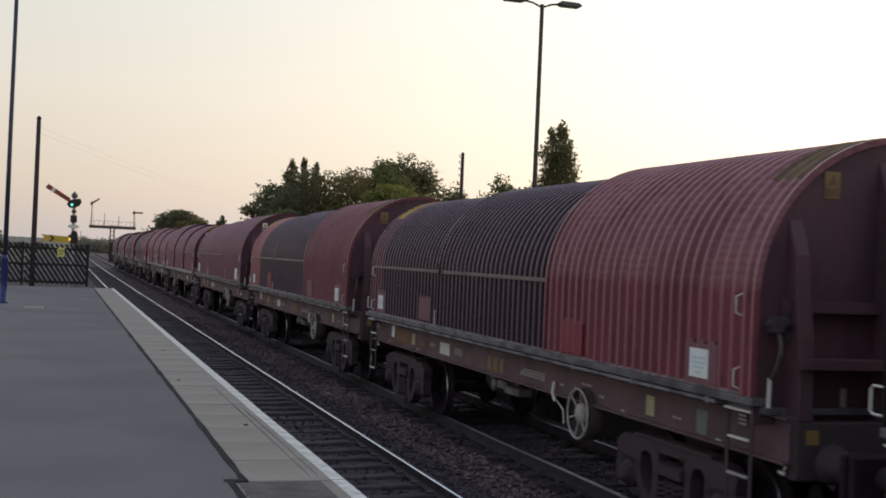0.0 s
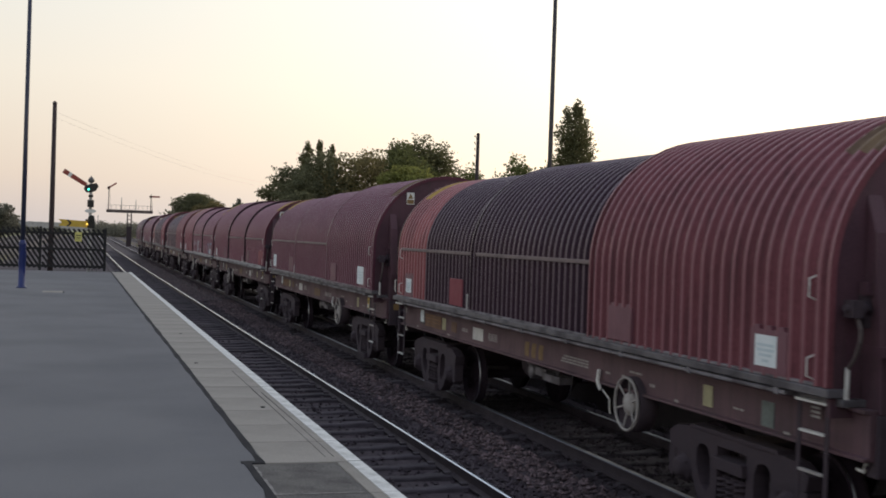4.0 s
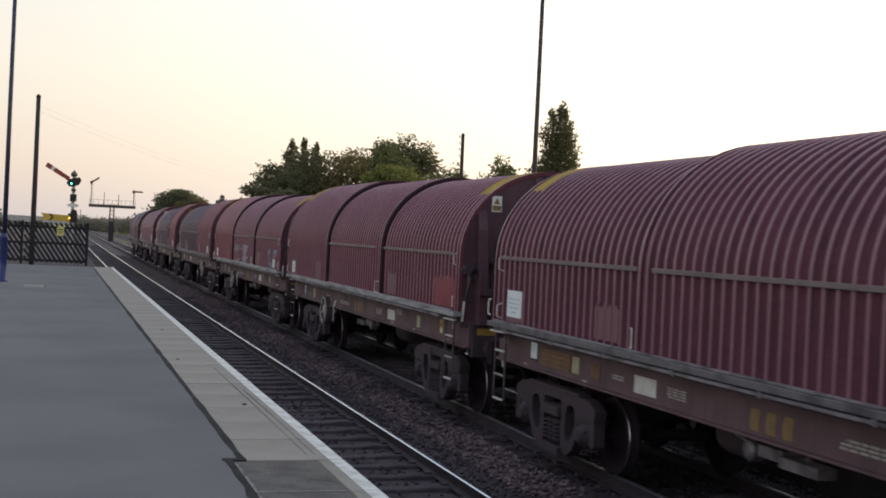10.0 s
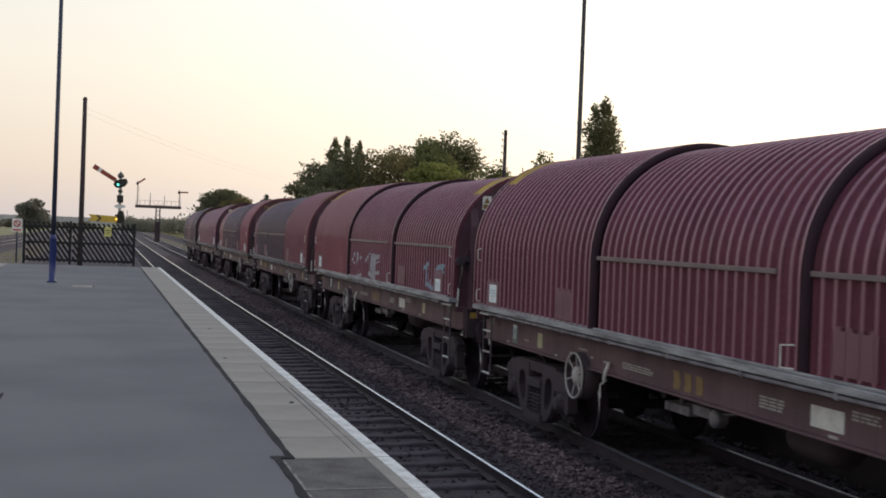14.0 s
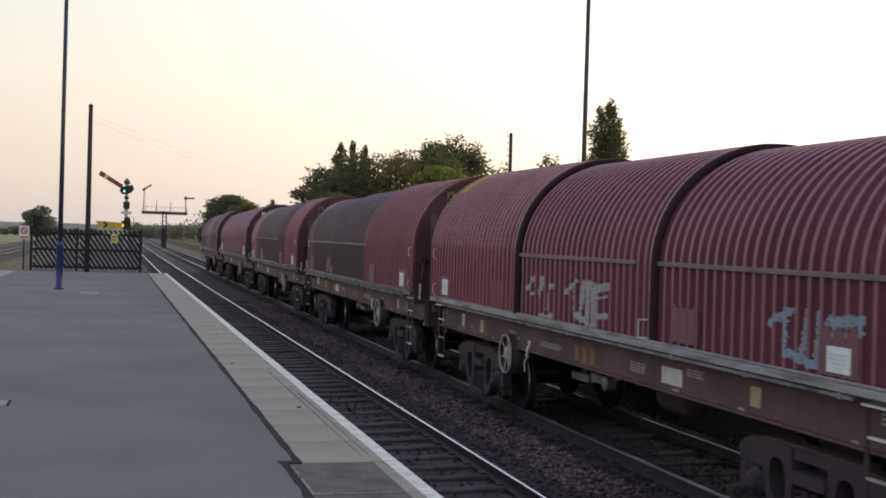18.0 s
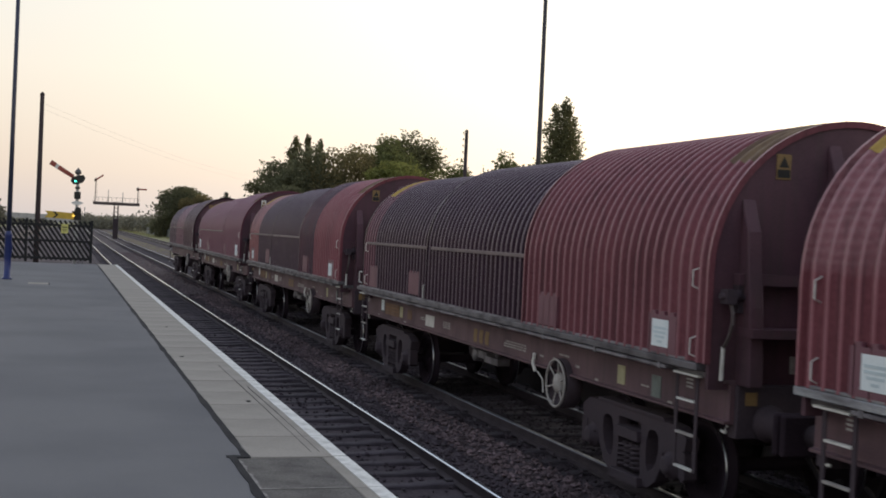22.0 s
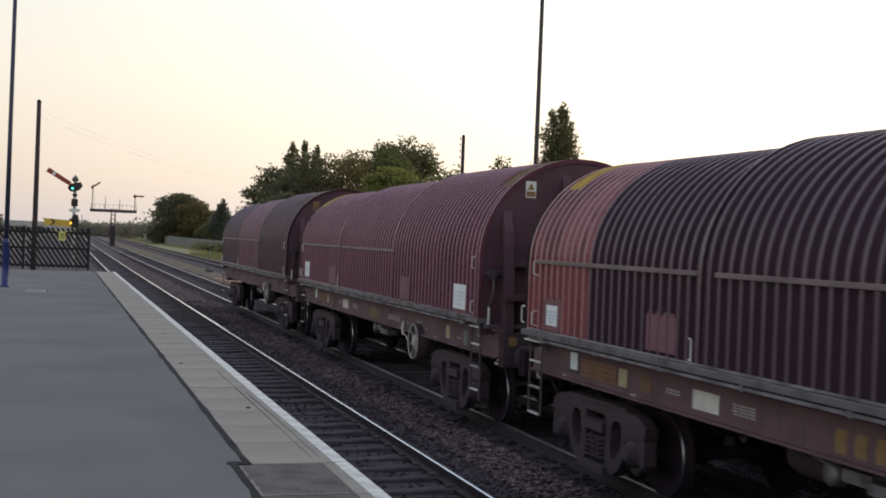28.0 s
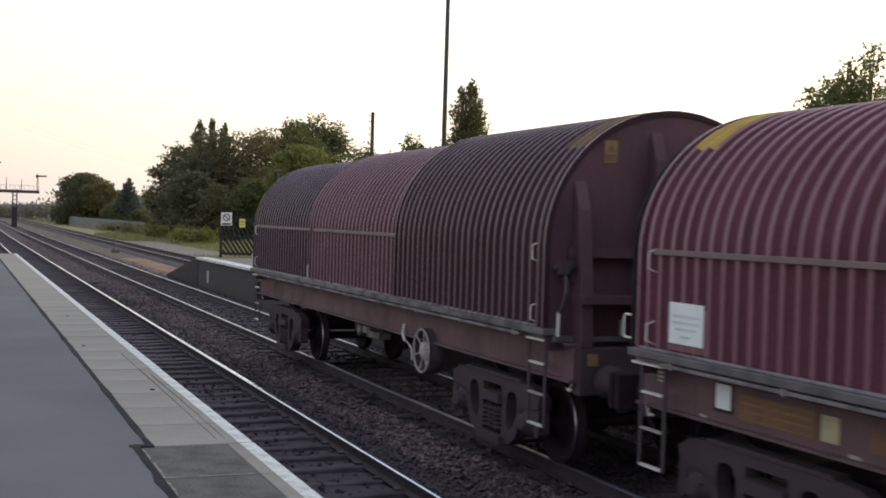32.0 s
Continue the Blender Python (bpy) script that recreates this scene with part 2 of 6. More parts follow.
LEAF_MID = material("mid_green_leaves", (0.170, 0.180, 0.072), 0.75, spots=(0.115, 0.130, 0.058), spot_scale=0.5, grain=0.2, bump=0, random_piece=0.26, spec=0.2, thin=0.58)
LEAF_TEAL = material("deep_green_leaves", (0.165, 0.165, 0.095), 0.75, spots=(0.109, 0.115, 0.075), spot_scale=0.5, grain=0.2, bump=0, random_piece=0.26, spec=0.2, thin=0.58)
LEAF_BROWN = material("olive_brown_leaves", (0.225, 0.190, 0.092), 0.75, spots=(0.154, 0.132, 0.069), spot_scale=0.5, grain=0.2, bump=0, random_piece=0.26, spec=0.2, thin=0.58)
# greyed, pale leaf colour: distance haze is painted in
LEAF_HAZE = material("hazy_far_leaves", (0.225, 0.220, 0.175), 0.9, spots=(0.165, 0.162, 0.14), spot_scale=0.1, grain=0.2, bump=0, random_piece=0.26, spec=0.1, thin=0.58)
LEAF_LIGHT = material("light_green_leaves", (0.235, 0.245, 0.078), 0.75, spots=(0.155, 0.175, 0.06), spot_scale=0.5, grain=0.2, bump=0, random_piece=0.26, spec=0.2, thin=0.58)
LEAF_BLUE = material("conifer_needles", (0.130, 0.150, 0.120), 0.8, spots=(0.093, 0.110, 0.091), spot_scale=0.5, grain=0.2, bump=0, random_piece=0.26, spec=0.2, thin=0.58)
BARK = material("bark", (0.08, 0.06, 0.045), 0.95, grain=0.3, bump=0.6, bump_scale=20, stretch=(1, 1, 0.3))
POLE_WOOD = material("creosoted_wood", (0.050, 0.036, 0.040), 0.9, grain=0.3, bump=0.4, stretch=(1, 1, 0.15))
FENCE_WOOD = material("black_fence_wood", (0.018, 0.018, 0.020), 0.85, grain=0.25, bump=0.3)
BLUE_PAINT = material("blue_post_paint", (0.022, 0.035, 0.15), 0.4, spots=(0.018, 0.028, 0.10), grain=0.08, bump=0.02)
POST_GREY = material("weathered_dark_post", (0.050, 0.045, 0.050), 0.6, grain=0.1, bump=0.02)
POST_DARK = material("dark_post_paint", (0.032, 0.038, 0.075), 0.45, grain=0.08, bump=0.02)
LAMP_GREY = material("lamp_grey", (0.10, 0.10, 0.105), 0.5, grain=0.1, bump=0.02)
STEEL_GREY = material("galvanised_palisade", (0.19, 0.20, 0.195), 0.7, metal=0.1, grain=0.15, bump=0.05, random_piece=0.15)
SIGN_WHITE = material("white_sign", (0.72, 0.72, 0.70), 0.5, spots=(0.6, 0.6, 0.57), grain=0.05, bump=0)
SIGN_YELLOW = material("yellow_sign", (0.66, 0.62, 0.20), 0.5, grain=0.05, bump=0)
SIGN_RED = material("sign_red", (0.45, 0.04, 0.03), 0.5, grain=0.05, bump=0)
SIGN_BLACK = material("sign_black", (0.02, 0.02, 0.02), 0.5, grain=0.05, bump=0)
SIGNAL_RED = material("signal_arm_red", (0.30, 0.06, 0.045), 0.55, grain=0.1, bump=0)
SIGNAL_YELLOW = material("signal_arm_yellow", (0.62, 0.42, 0.06), 0.5, grain=0.05, bump=0)
SIGNAL_POST = material("signal_post_white", (0.42, 0.41, 0.40), 0.6, spots=(0.2, 0.19, 0.18), grain=0.1, bump=0.02)
GREEN_LAMP = glowing("green_signal_light", (0.10, 0.85, 0.62), 3.0)
AMBER_LAMP = glowing("amber_signal_light", (1.0, 0.62, 0.10), 1.7)

FRAME_PAINT = material("underframe_paint", (0.122, 0.068, 0.083), 0.7, spots=(0.084, 0.054, 0.064), spot_scale=1.5, spot_mix=0.8, streak=0.5, grain=0.15, bump=0.1)
EDGE_STEEL = material("rubbed_edge_rail", (0.23, 0.22, 0.245), 0.5, metal=0.3, spots=(0.06, 0.05, 0.06), spot_scale=3, spot_mix=0.9, grain=0.2, bump=0.15)
RUNNER_PALE = material("bare_runner_rail", (0.33, 0.34, 0.37), 0.5, metal=0.3, spots=(0.10, 0.09, 0.10), spot_scale=3.5, spot_mix=0.85, grain=0.25, bump=0.2, stretch=(1, 0.35, 3))
DECK_STEEL = material("worn_deck_rail", (0.135, 0.127, 0.142), 0.6, metal=0.2, spots=(0.036, 0.030, 0.036), spot_scale=2.5, spot_mix=0.8, grain=0.2, bump=0.15)
# grime, with the dark purple of underframe shadows mixed into its colour
BOGIE_PAINT = material("shade_tinted_grime", (0.047, 0.034, 0.045), 0.9, spots=(0.070, 0.050, 0.060), spot_scale=4, grain=0.2, bump=0.3)
WHEEL_STEEL = material("wheel_steel", (0.034, 0.024, 0.033), 0.9, spec=0.1, grain=0.2, bump=0.15)
TYRE_STEEL = material("bright_tyre", (0.55, 0.55, 0.58), 0.42, metal=1.0, grain=0.05, bump=0)
END_PAINT = material("end_wall_paint", (0.092, 0.041, 0.058), 0.75, spots=(0.052, 0.028, 0.040), spot_scale=1.2, spot_mix=0.8, streak=0.4, grain=0.15, bump=0.1)
# hood maroon taken down to near black, the lip's shadow painted in
LIP_PAINT = material("shadowed_lip_paint", (0.036, 0.020, 0.028), 0.9, spec=0.1, spots=(0.024, 0.016, 0.021), grain=0.15, bump=0.05)
RUBBER = material("black_rubber", (0.014, 0.012, 0.014), 0.9, spec=0.15, grain=0.2, bump=0.1)
BAR_PAINT = material("side_bar_grey", (0.17, 0.125, 0.13), 0.6, spots=(0.10, 0.08, 0.085), grain=0.15, bump=0.05)
PLATE_PAINT = material("flat_plate_maroon", (0.170, 0.072, 0.096), 0.6, spots=(0.118, 0.06, 0.074), spot_scale=2, grain=0.1, bump=0.05)
PLATE_RED = material("flat_plate_red", (0.200, 0.017, 0.042), 0.55, spots=(0.13, 0.020, 0.036), spot_scale=2, grain=0.1, bump=0.05)
PLACARD = material("paper_placard", (0.74, 0.80, 0.83), 0.6, spots=(0.62, 0.69, 0.73), spot_scale=6, grain=0.06, bump=0)
FADED_GREEN = material("dull_green_plate", (0.16, 0.19, 0.18), 0.7, spots=(0.10, 0.11, 0.11), spot_scale=9, grain=0.15, bump=0)
CREAM_PLATE = material("cream_plate", (0.42, 0.39, 0.24), 0.7, spots=(0.3, 0.27, 0.17), spot_scale=9, grain=0.12, bump=0)
PANEL_INK = material("worn_orange_print", (0.24, 0.125, 0.055), 0.7, spots=(0.15, 0.08, 0.045), spot_scale=9, grain=0.15, bump=0)
PLACARD_INK = material("placard_ink", (0.56, 0.66, 0.71), 0.6, grain=0.06, bump=0)
WHITE_PAINT = material("chipped_white_paint", (0.66, 0.65, 0.63), 0.6, spots=(0.4, 0.39, 0.37), spot_scale=8, grain=0.1, bump=0.05)
FADED_WHITE = material("faded_white_marking", (0.36, 0.34, 0.33), 0.7, spots=(0.2, 0.17, 0.16), spot_scale=9, grain=0.15, bump=0)
FADED_YELLOW = material("faded_yellow_marking", (0.23, 0.145, 0.06), 0.7, spots=(0.15, 0.10, 0.055), spot_scale=9, grain=0.15, bump=0)
BROWN_PLATE = material("rust_brown_plate", (0.16, 0.085, 0.05), 0.7, spots=(0.10, 0.06, 0.045), spot_scale=4, grain=0.15, bump=0.05)
ROOF_FAINT = material("worn_off_roof_yellow", (0.17, 0.11, 0.06), 0.65, spots=(0.10, 0.06, 0.05), spot_scale=4, spot_mix=0.8, grain=0.12, bump=0.05)
ROOF_YELLOW = material("roof_end_yellow", (0.43, 0.29, 0.055), 0.65, spots=(0.26, 0.17, 0.07), spot_scale=4, spot_mix=0.7, grain=0.12, bump=0.05)
SPRAY = material("spray_paint", (0.40, 0.39, 0.42), 0.7, spots=(0.30, 0.30, 0.33), spot_scale=6, spot_mix=0.7, grain=0.1, bump=0)
SPRAY_BLUE = material("spray_paint_blue", (0.25, 0.33, 0.42), 0.7, spots=(0.25, 0.30, 0.36), spot_scale=6, spot_mix=0.7, grain=0.1, bump=0)


def ridge_paint(name, base, split=None, split_to=None, sky_bands=None):
    """The same coat, lightened on the rib crests: the sky's highlight put into the colour."""
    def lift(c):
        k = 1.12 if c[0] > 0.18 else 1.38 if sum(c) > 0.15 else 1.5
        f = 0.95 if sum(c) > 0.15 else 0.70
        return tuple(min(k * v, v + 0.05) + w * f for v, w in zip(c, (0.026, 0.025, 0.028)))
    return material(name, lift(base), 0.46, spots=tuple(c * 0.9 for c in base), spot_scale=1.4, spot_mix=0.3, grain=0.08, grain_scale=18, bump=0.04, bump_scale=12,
                    spec=0.75 if base[0] < 0.18 else 0.4, split=split, split_to=lift(split_to) if split_to else None, sheen=(1.0, 0.89, 0.95), sky_bands=sky_bands)


def hood_paint(name, base, split=None, split_to=None, sky_bands=None):
    # coat darkened between the crests: groove dirt and the shade there, in the colour
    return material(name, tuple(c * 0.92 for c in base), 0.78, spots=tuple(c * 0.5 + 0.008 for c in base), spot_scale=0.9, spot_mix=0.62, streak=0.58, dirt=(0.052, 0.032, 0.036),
                    grain=0.14, grain_scale=25, bump=0.08, bump_scale=12, spec=0.12, split=split, split_to=split_to, sheen=(1.0, 0.82, 0.92), sky_bands=sky_bands)


MAROON, RED, BLACK, PURPLE, BROWN, ORANGE = (0.155, 0.051, 0.075), (0.222, 0.073, 0.091), (0.043, 0.024, 0.038), (0.136, 0.050, 0.074), (0.048, 0.024, 0.033), (0.31, 0.106, 0.116)
# coat, split, second coat, colour of the painted reflection bands
COATS = {
    "maroon": (MAROON,),
    "red": ((0.190, 0.068, 0.084),),
    "black": (BLACK,),
    "purple": (PURPLE,),
    "brown": (BROWN,),
    "dusky": ((0.115, 0.052, 0.072),),
    "black_to_orange": (BLACK, 4.90, ORANGE),
    "black_to_brown": (BLACK, 5.80, (0.125, 0.048, 0.068)),
    "red_faded": (RED, None, None, (0.30, 0.165, 0.185)),
    "red_to_black": (RED, -3.82, BLACK),
    "black_to_red": (BLACK, 4.90, (0.27, 0.095, 0.100), (0.30, 0.165, 0.185)),
}
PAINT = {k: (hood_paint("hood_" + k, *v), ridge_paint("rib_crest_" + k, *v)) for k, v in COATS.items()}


# ---- mesh helpers ----
def bx(bm, x0, x1, y0, y1, z0, z1):
    """A box, added to bm."""
    v = [bm.verts.new((x, y, z)) for z in (z0, z1) for y in (y0, y1) for x in (x0, x1)]
    for f in ((0, 2, 3, 1), (4, 5, 7, 6), (0, 1, 5, 4), (2, 6, 7, 3), (0, 4, 6, 2), (1, 3, 7, 5)):
        bm.faces.new([v[i] for i in f])
    return v


def tube(bm, pts, r, seg=8, r_end=None, caps=True):
    """A round bar along points, tapering to r_end."""
    pts = [Vector(p) for p in pts]
    rings = []
    side = None
    for i, p in enumerate(pts):
        d = (pts[min(i + 1, len(pts) - 1)] - pts[max(i - 1, 0)]).normalized()
        if side is None or abs(side.dot(d)) > 0.95:
            side = d.orthogonal().normalized()
        side = (side - d * side.dot(d)).normalized()
        up_ = d.cross(side)
        rad = r if r_end is None else r + (r_end - r) * i / (len(pts) - 1)
        rings.append([bm.verts.new(p + (side * math.cos(a) + up_ * math.sin(a)) * rad) for a in (2 * math.pi * k / seg for k in range(seg))])
    for a, b in zip(rings, rings[1:]):
        for k in range(seg):
            f = bm.faces.new((a[k], a[(k + 1) % seg], b[(k + 1) % seg], b[k]))
            f.smooth = seg > 6
    if caps:
        bm.faces.new(rings[0][::-1])
        bm.faces.new(rings[-1])


def prism(bm, poly, place, depth):
    """A flat outline (u, v) pushed to a thickness; place(u, v, d) gives the point."""
    a = [bm.verts.new(place(u, v, 0)) for u, v in poly]
    b = [bm.verts.new(place(u, v, depth)) for u, v in poly]
    bm.faces.new(a[::-1])
    bm.faces.new(b)
    for i in range(len(poly)):
        j = (i + 1) % len(poly)
        bm.faces.new((a[i], a[j], b[j], b[i]))


def lathe(bm, prof, seg, place):
    """A profile (radius, along) spun; place(c, s, r, along) gives the point."""
    rings = [[bm.verts.new(place(math.cos(2 * math.pi * k / seg), math.sin(2 * math.pi * k / seg), r, w)) for k in range(seg)] for r, w in prof]
    for a, b in zip(rings, rings[1:]):
        for k in range(seg):
            bm.faces.new((a[k], a[(k + 1) % seg], b[(k + 1) % seg], b[k])).smooth = True
    bm.faces.new(rings[0][::-1])
    bm.faces.new(rings[-1])


def finish(bm, bevel=0.0):
    bmesh.ops.recalc_face_normals(bm, faces=bm.faces)
    if bevel:
        es = [e for e in bm.edges if len(e.link_faces) == 2 and e.calc_face_angle(0) > 0.6]
        bmesh.ops.bevel(bm, geom=es, offset=bevel, segments=1, affect="EDGES", clamp_overlap=True)
    return bm


def mesh_of(name, bm, mat):
    me = bpy.data.meshes.new(name)
    bm.to_mesh(me)
    bm.free()
    me.materials.append(mat)
    return me


def part(name, bm, mat, parent, label="", bevel=0.0):
    ob = new(name, mesh_of(name, finish(bm, bevel), mat))
    ob.parent = parent
    return tagged(ob, label)


def share(name, me, parent, m, label=""):
    """Another part on a mesh that exists."""
    ob = new(name, me)
    ob.parent = parent
    ob.matrix_basis = m
    return tagged(ob, label)


def thing(name, label, category, m=None, group="", kind=""):
    ob = new(name)
    ob.empty_display_size = 0.2
    ob.matrix_basis = m or Matrix()
    return tagged(ob, label, category, group, kind)


def solid(name, bm, mat, label, category, m=None, group="", kind="", bevel=0.0):
    ob = new(name, mesh_of(name, finish(bm, bevel), mat))
    ob.matrix_basis = m or Matrix()
    return tagged(ob, label, category, group, kind)


def raw(name, verts, faces, mat):
    me = bpy.data.meshes.new(name)
    me.from_pydata(verts, [], faces)
    me.materials.append(mat)
    return me


# ---- the plan ----
RAIL = -0.915            # rail level below the platform
EDGE = 2.14              # platform edge
NEAR_C, TRAIN_C = 3.62, 7.02   # track centres
FAR_EDGE = 8.85
BEND = 1.7e-5


def bend(y):
    return BEND * y * y


# ---- ground ----
bm = bmesh.new()
xs_ = [-2500, -600, -150, -60, -30, -14, -4.6, 2.4, 11, 16, 22, 40, 80, 200, 700, 2500]
ys_ = [-300, -60, -20, 0, 20, 48, 60, 80, 110, 150, 200, 300, 500, 900, 1800, 3500]
rnd = random.Random(5)
grid = []
for y in ys_:
    row = []
    for x in xs_:
        z = -1.32
        if x <= -14 or x >= 22:
            z = -1.45 + rnd.uniform(-0.15, 0.25)
        row.append(bm.verts.new((x, y, z)))
    grid.append(row)
for a, b in zip(grid, grid[1:]):
    for k in range(len(xs_) - 1):
        bm.faces.new((a[k], a[k + 1], b[k + 1], b[k]))
solid("ground", bm, GRASS, "rough summer grass and dry weeds beside the railway", "ground", kind="structure")


def strip(name, x0, x1, y0, y1, z0, z1, mat, label, category, shoulder=0.0, step=10.0):
    """A long bed that follows the line's slight bend, with sloping shoulders."""
    b_ = bmesh.new()
    n = max(2, int((y1 - y0) / step))
    prev = None
    for i in range(n + 1):
        y = y0 + (y1 - y0) * i / n
        o = bend(y)
        cur = [b_.verts.new(p) for p in ((x0 - shoulder + o, y, z0), (x0 + o, y, z1), (x1 + o, y, z1), (x1 + shoulder + o, y, z0))]
        if prev:
            for k in range(3):
                b_.faces.new((prev[k], prev[k + 1], cur[k + 1], cur[k]))
        prev = cur
    return solid(name, b_, mat, label, category, kind="structure")


strip("ballast_bed", EDGE + 0.02, 8.6, -30, 620, -1.42, -1.112, BALLAST, "dark brown stone ballast under the two running lines", "ballast", 0.4)
strip("loop_ballast", 11.0, 14.7, 58, 620, -1.40, -1.12, BALLAST, "dark ballast under the loop line", "ballast", 0.5)
strip("siding_ballast", -16.2, -8.6, 40, 620, -1.40, -1.10, BALLAST, "dark ballast under the lines behind the fence", "ballast", 0.6)
strip("fence_cinders", -8.8, -4.6, 49, 420, -1.42, -1.24, CINDER, "brown cinders and thin weeds behind the fence", "cinders", 0.3)
strip("cess_ballast", -5.0, EDGE + 0.0, 57.5, 420, -1.40, -1.18, BALLAST, "dark cinders and ballast beyond the platform's end", "ballast", 0.4)
strip("cess_between", 8.4, 11.2, 57, 620, -1.42, -1.20, CINDER, "brown cinders and thin weeds between the lines", "cinders", 0.5)
strip("sand_patch", 9.3, 10.6, 56.5, 76, -1.30, -1.12, SAND, "orange sandy ballast between two lines", "sand", 0.3)
strip("gravel_path", 15.0, 19.4, 86, 126, -1.42, -1.25, PATHWAY, "pale gravel track beside the loop line", "path", 0.6)


# ---- platform the camera stands on ----
PLAT_L, PLAT_END = -4.2, 48.4
plat = thing("platform", "grey asphalt railway platform with a white-lined concrete edge", "platform", kind="structure")
strip("ballast_shoulder", 4.62, 5.72, -30, 620, -1.13, -1.045, BALLAST, "heaped ballast between the two lines", "ballast", 0.16)
bm = bmesh.new()
prism(bm, [(PLAT_L + 0.75, -30), (1.29, -30), (1.29, 9.0), (1.36, 9.0), (1.36, PLAT_END), (PLAT_L + 0.75, PLAT_END)], lambda u, v, d: (u, v, -0.25 + d), 0.25)
part("surface", bm, ASPHALT, plat, "worn grey asphalt surface")
bm = bmesh.new()
bx(bm, PLAT_L + 0.2, EDGE - 0.14, -30, PLAT_END + 0.0, -1.4, -0.252)
part("wall", bm, BRICKWORK, plat, "dark sooty platform wall")
bm = bmesh.new()
prism(bm, [(PLAT_L + 0.2, PLAT_END), (EDGE - 0.14, PLAT_END), (EDGE - 0.14, PLAT_END + 9), (PLAT_L + 0.2, PLAT_END + 9)], lambda u, v, d: (u, v, (-0.02 - (v - PLAT_END) / 9 * 1.25) * (1 if d else 0) - 1.35 * (0 if d else 1)), 1)
part("ramp", bm, ASPHALT, plat, "asphalt ramp down behind the fence")
bm = bmesh.new()
rnd = random.Random(2)
pl_, pr_ = [], []
y = 9.03
while y < PLAT_END - 0.2:
    w = 0.028 + rnd.uniform(-0.012, 0.016)
    pl_.append((1.385 - w + rnd.uniform(-0.006, 0.006), y))
    pr_.append((1.385 + w * 0.7, y))
    y += 0.35
prism(bm, pl_ + pr_[::-1], lambda u, v, d: (u, v, -0.02 + d), 0.024)
part("tar_seam", bm, TAR, plat, "black tar seam along the asphalt")
bm = bmesh.new()
prism(bm, [(1.25, 9.06), (1.305, 8.99), (1.302, -29.0), (1.235, -29.0)] + [(1.25 + 0.02 * math.sin(k * 2.3) * math.sin(k * 0.7 + 1), k * 0.3 - 6) for k in range(50)], lambda u, v, d: (u, v, -0.02 + d), 0.026)
prism(bm, [(1.232, 8.995), (1.41, 8.992), (1.40, 9.05), (1.30, 9.09), (1.236, 9.08)], lambda u, v, d: (u, v, -0.02 + d), 0.025)
part("tar_seam", bm, TAR, plat, "wider black tar round the patched slabs")
for x, y, w, d in ((-1.48, 12.35, 0.55, 0.35), (-0.75, 33.1, 0.5, 0.8)):
    bm = bmesh.new()
    bx(bm, x, x + w, y - d / 2, y + d / 2, -0.02, 0.004)
    part("cover", bm, COPING, plat, "pale concrete cover set in the asphalt")
    bm = bmesh.new()
    bx(bm, x + w, x + w + 0.03, y - d / 2 - 0.02, y + d / 2 + 0.02, -0.02, 0.003)
    part("tar_seam", bm, TAR, plat)

# ---- far platform ----
far = thing("platform_far", "opposite platform with white edge and dark wall", "platform", kind="structure")
bm = bmesh.new()
bx(bm, FAR_EDGE + 0.5, 11.9, -30, 48.5, -1.4, -0.004)
part("surface", bm, PATHWAY, far, "pale gravelled surface")
bm = bmesh.new()
bx(bm, FAR_EDGE + 0.12, FAR_EDGE + 0.5, -30, 48.5, -1.4, -0.09)
part("wall", bm, BRICKWORK, far, "dark platform wall")
bm = bmesh.new()
bx(bm, FAR_EDGE, FAR_EDGE + 0.5, -30, 48.5, -0.088, 0.0)
part("coping", bm, WHITE_LINE, far, "white painted coping", 0.01)
bm = bmesh.new()
prism(bm, [(48.5, 0.0), (56.2, -1.08), (56.2, -1.4), (48.5, -1.4)], lambda u, v, d: (FAR_EDGE + 0.1 + d, u, v), 3.0)
part("ramp", bm, RAMP_DARK, far, "dark ramp at the platform's end")
bm = bmesh.new()
bx(bm, FAR_EDGE + 0.06, FAR_EDGE + 0.12, 46.3, 46.4, -0.9, -0.45)
part("marker", bm, WHITE_PAINT, far, "small white marker on the wall")


# ---- tracks ----
def rail_mesh(y0, y1, x, z, top):
    """Flat-bottomed rail: foot, web and head; the running surface is another material."""
    prof = [(-0.07, -0.159), (0.07, -0.159), (0.07, -0.148), (0.012, -0.125), (0.010, -0.045), (0.035, -0.035), (0.035, -0.012), (0.022, 0.0), (-0.022, 0.0), (-0.035, -0.012), (-0.035, -0.035), (-0.010, -0.045), (-0.012, -0.125), (-0.07, -0.148)]
    b_ = bmesh.new()
    prev = None
    n = int((y1 - y0) / 12) + 1
    for i in range(n + 1):
        y = y0 + (y1 - y0) * i / n
        cur = [b_.verts.new((x + bend(y) + u, y, z + v)) for u, v in prof]
        if prev:
            for k in range(len(prof)):
                j = (k + 1) % len(prof)
                f = b_.faces.new((prev[k], prev[j], cur[j], cur[k]))
                f.material_index = 1 if k in (6, 7, 8) else 0
        prev = cur
    me = mesh_of("rail", b_, RAIL_SIDE)
    me.materials.append(top)
    return me


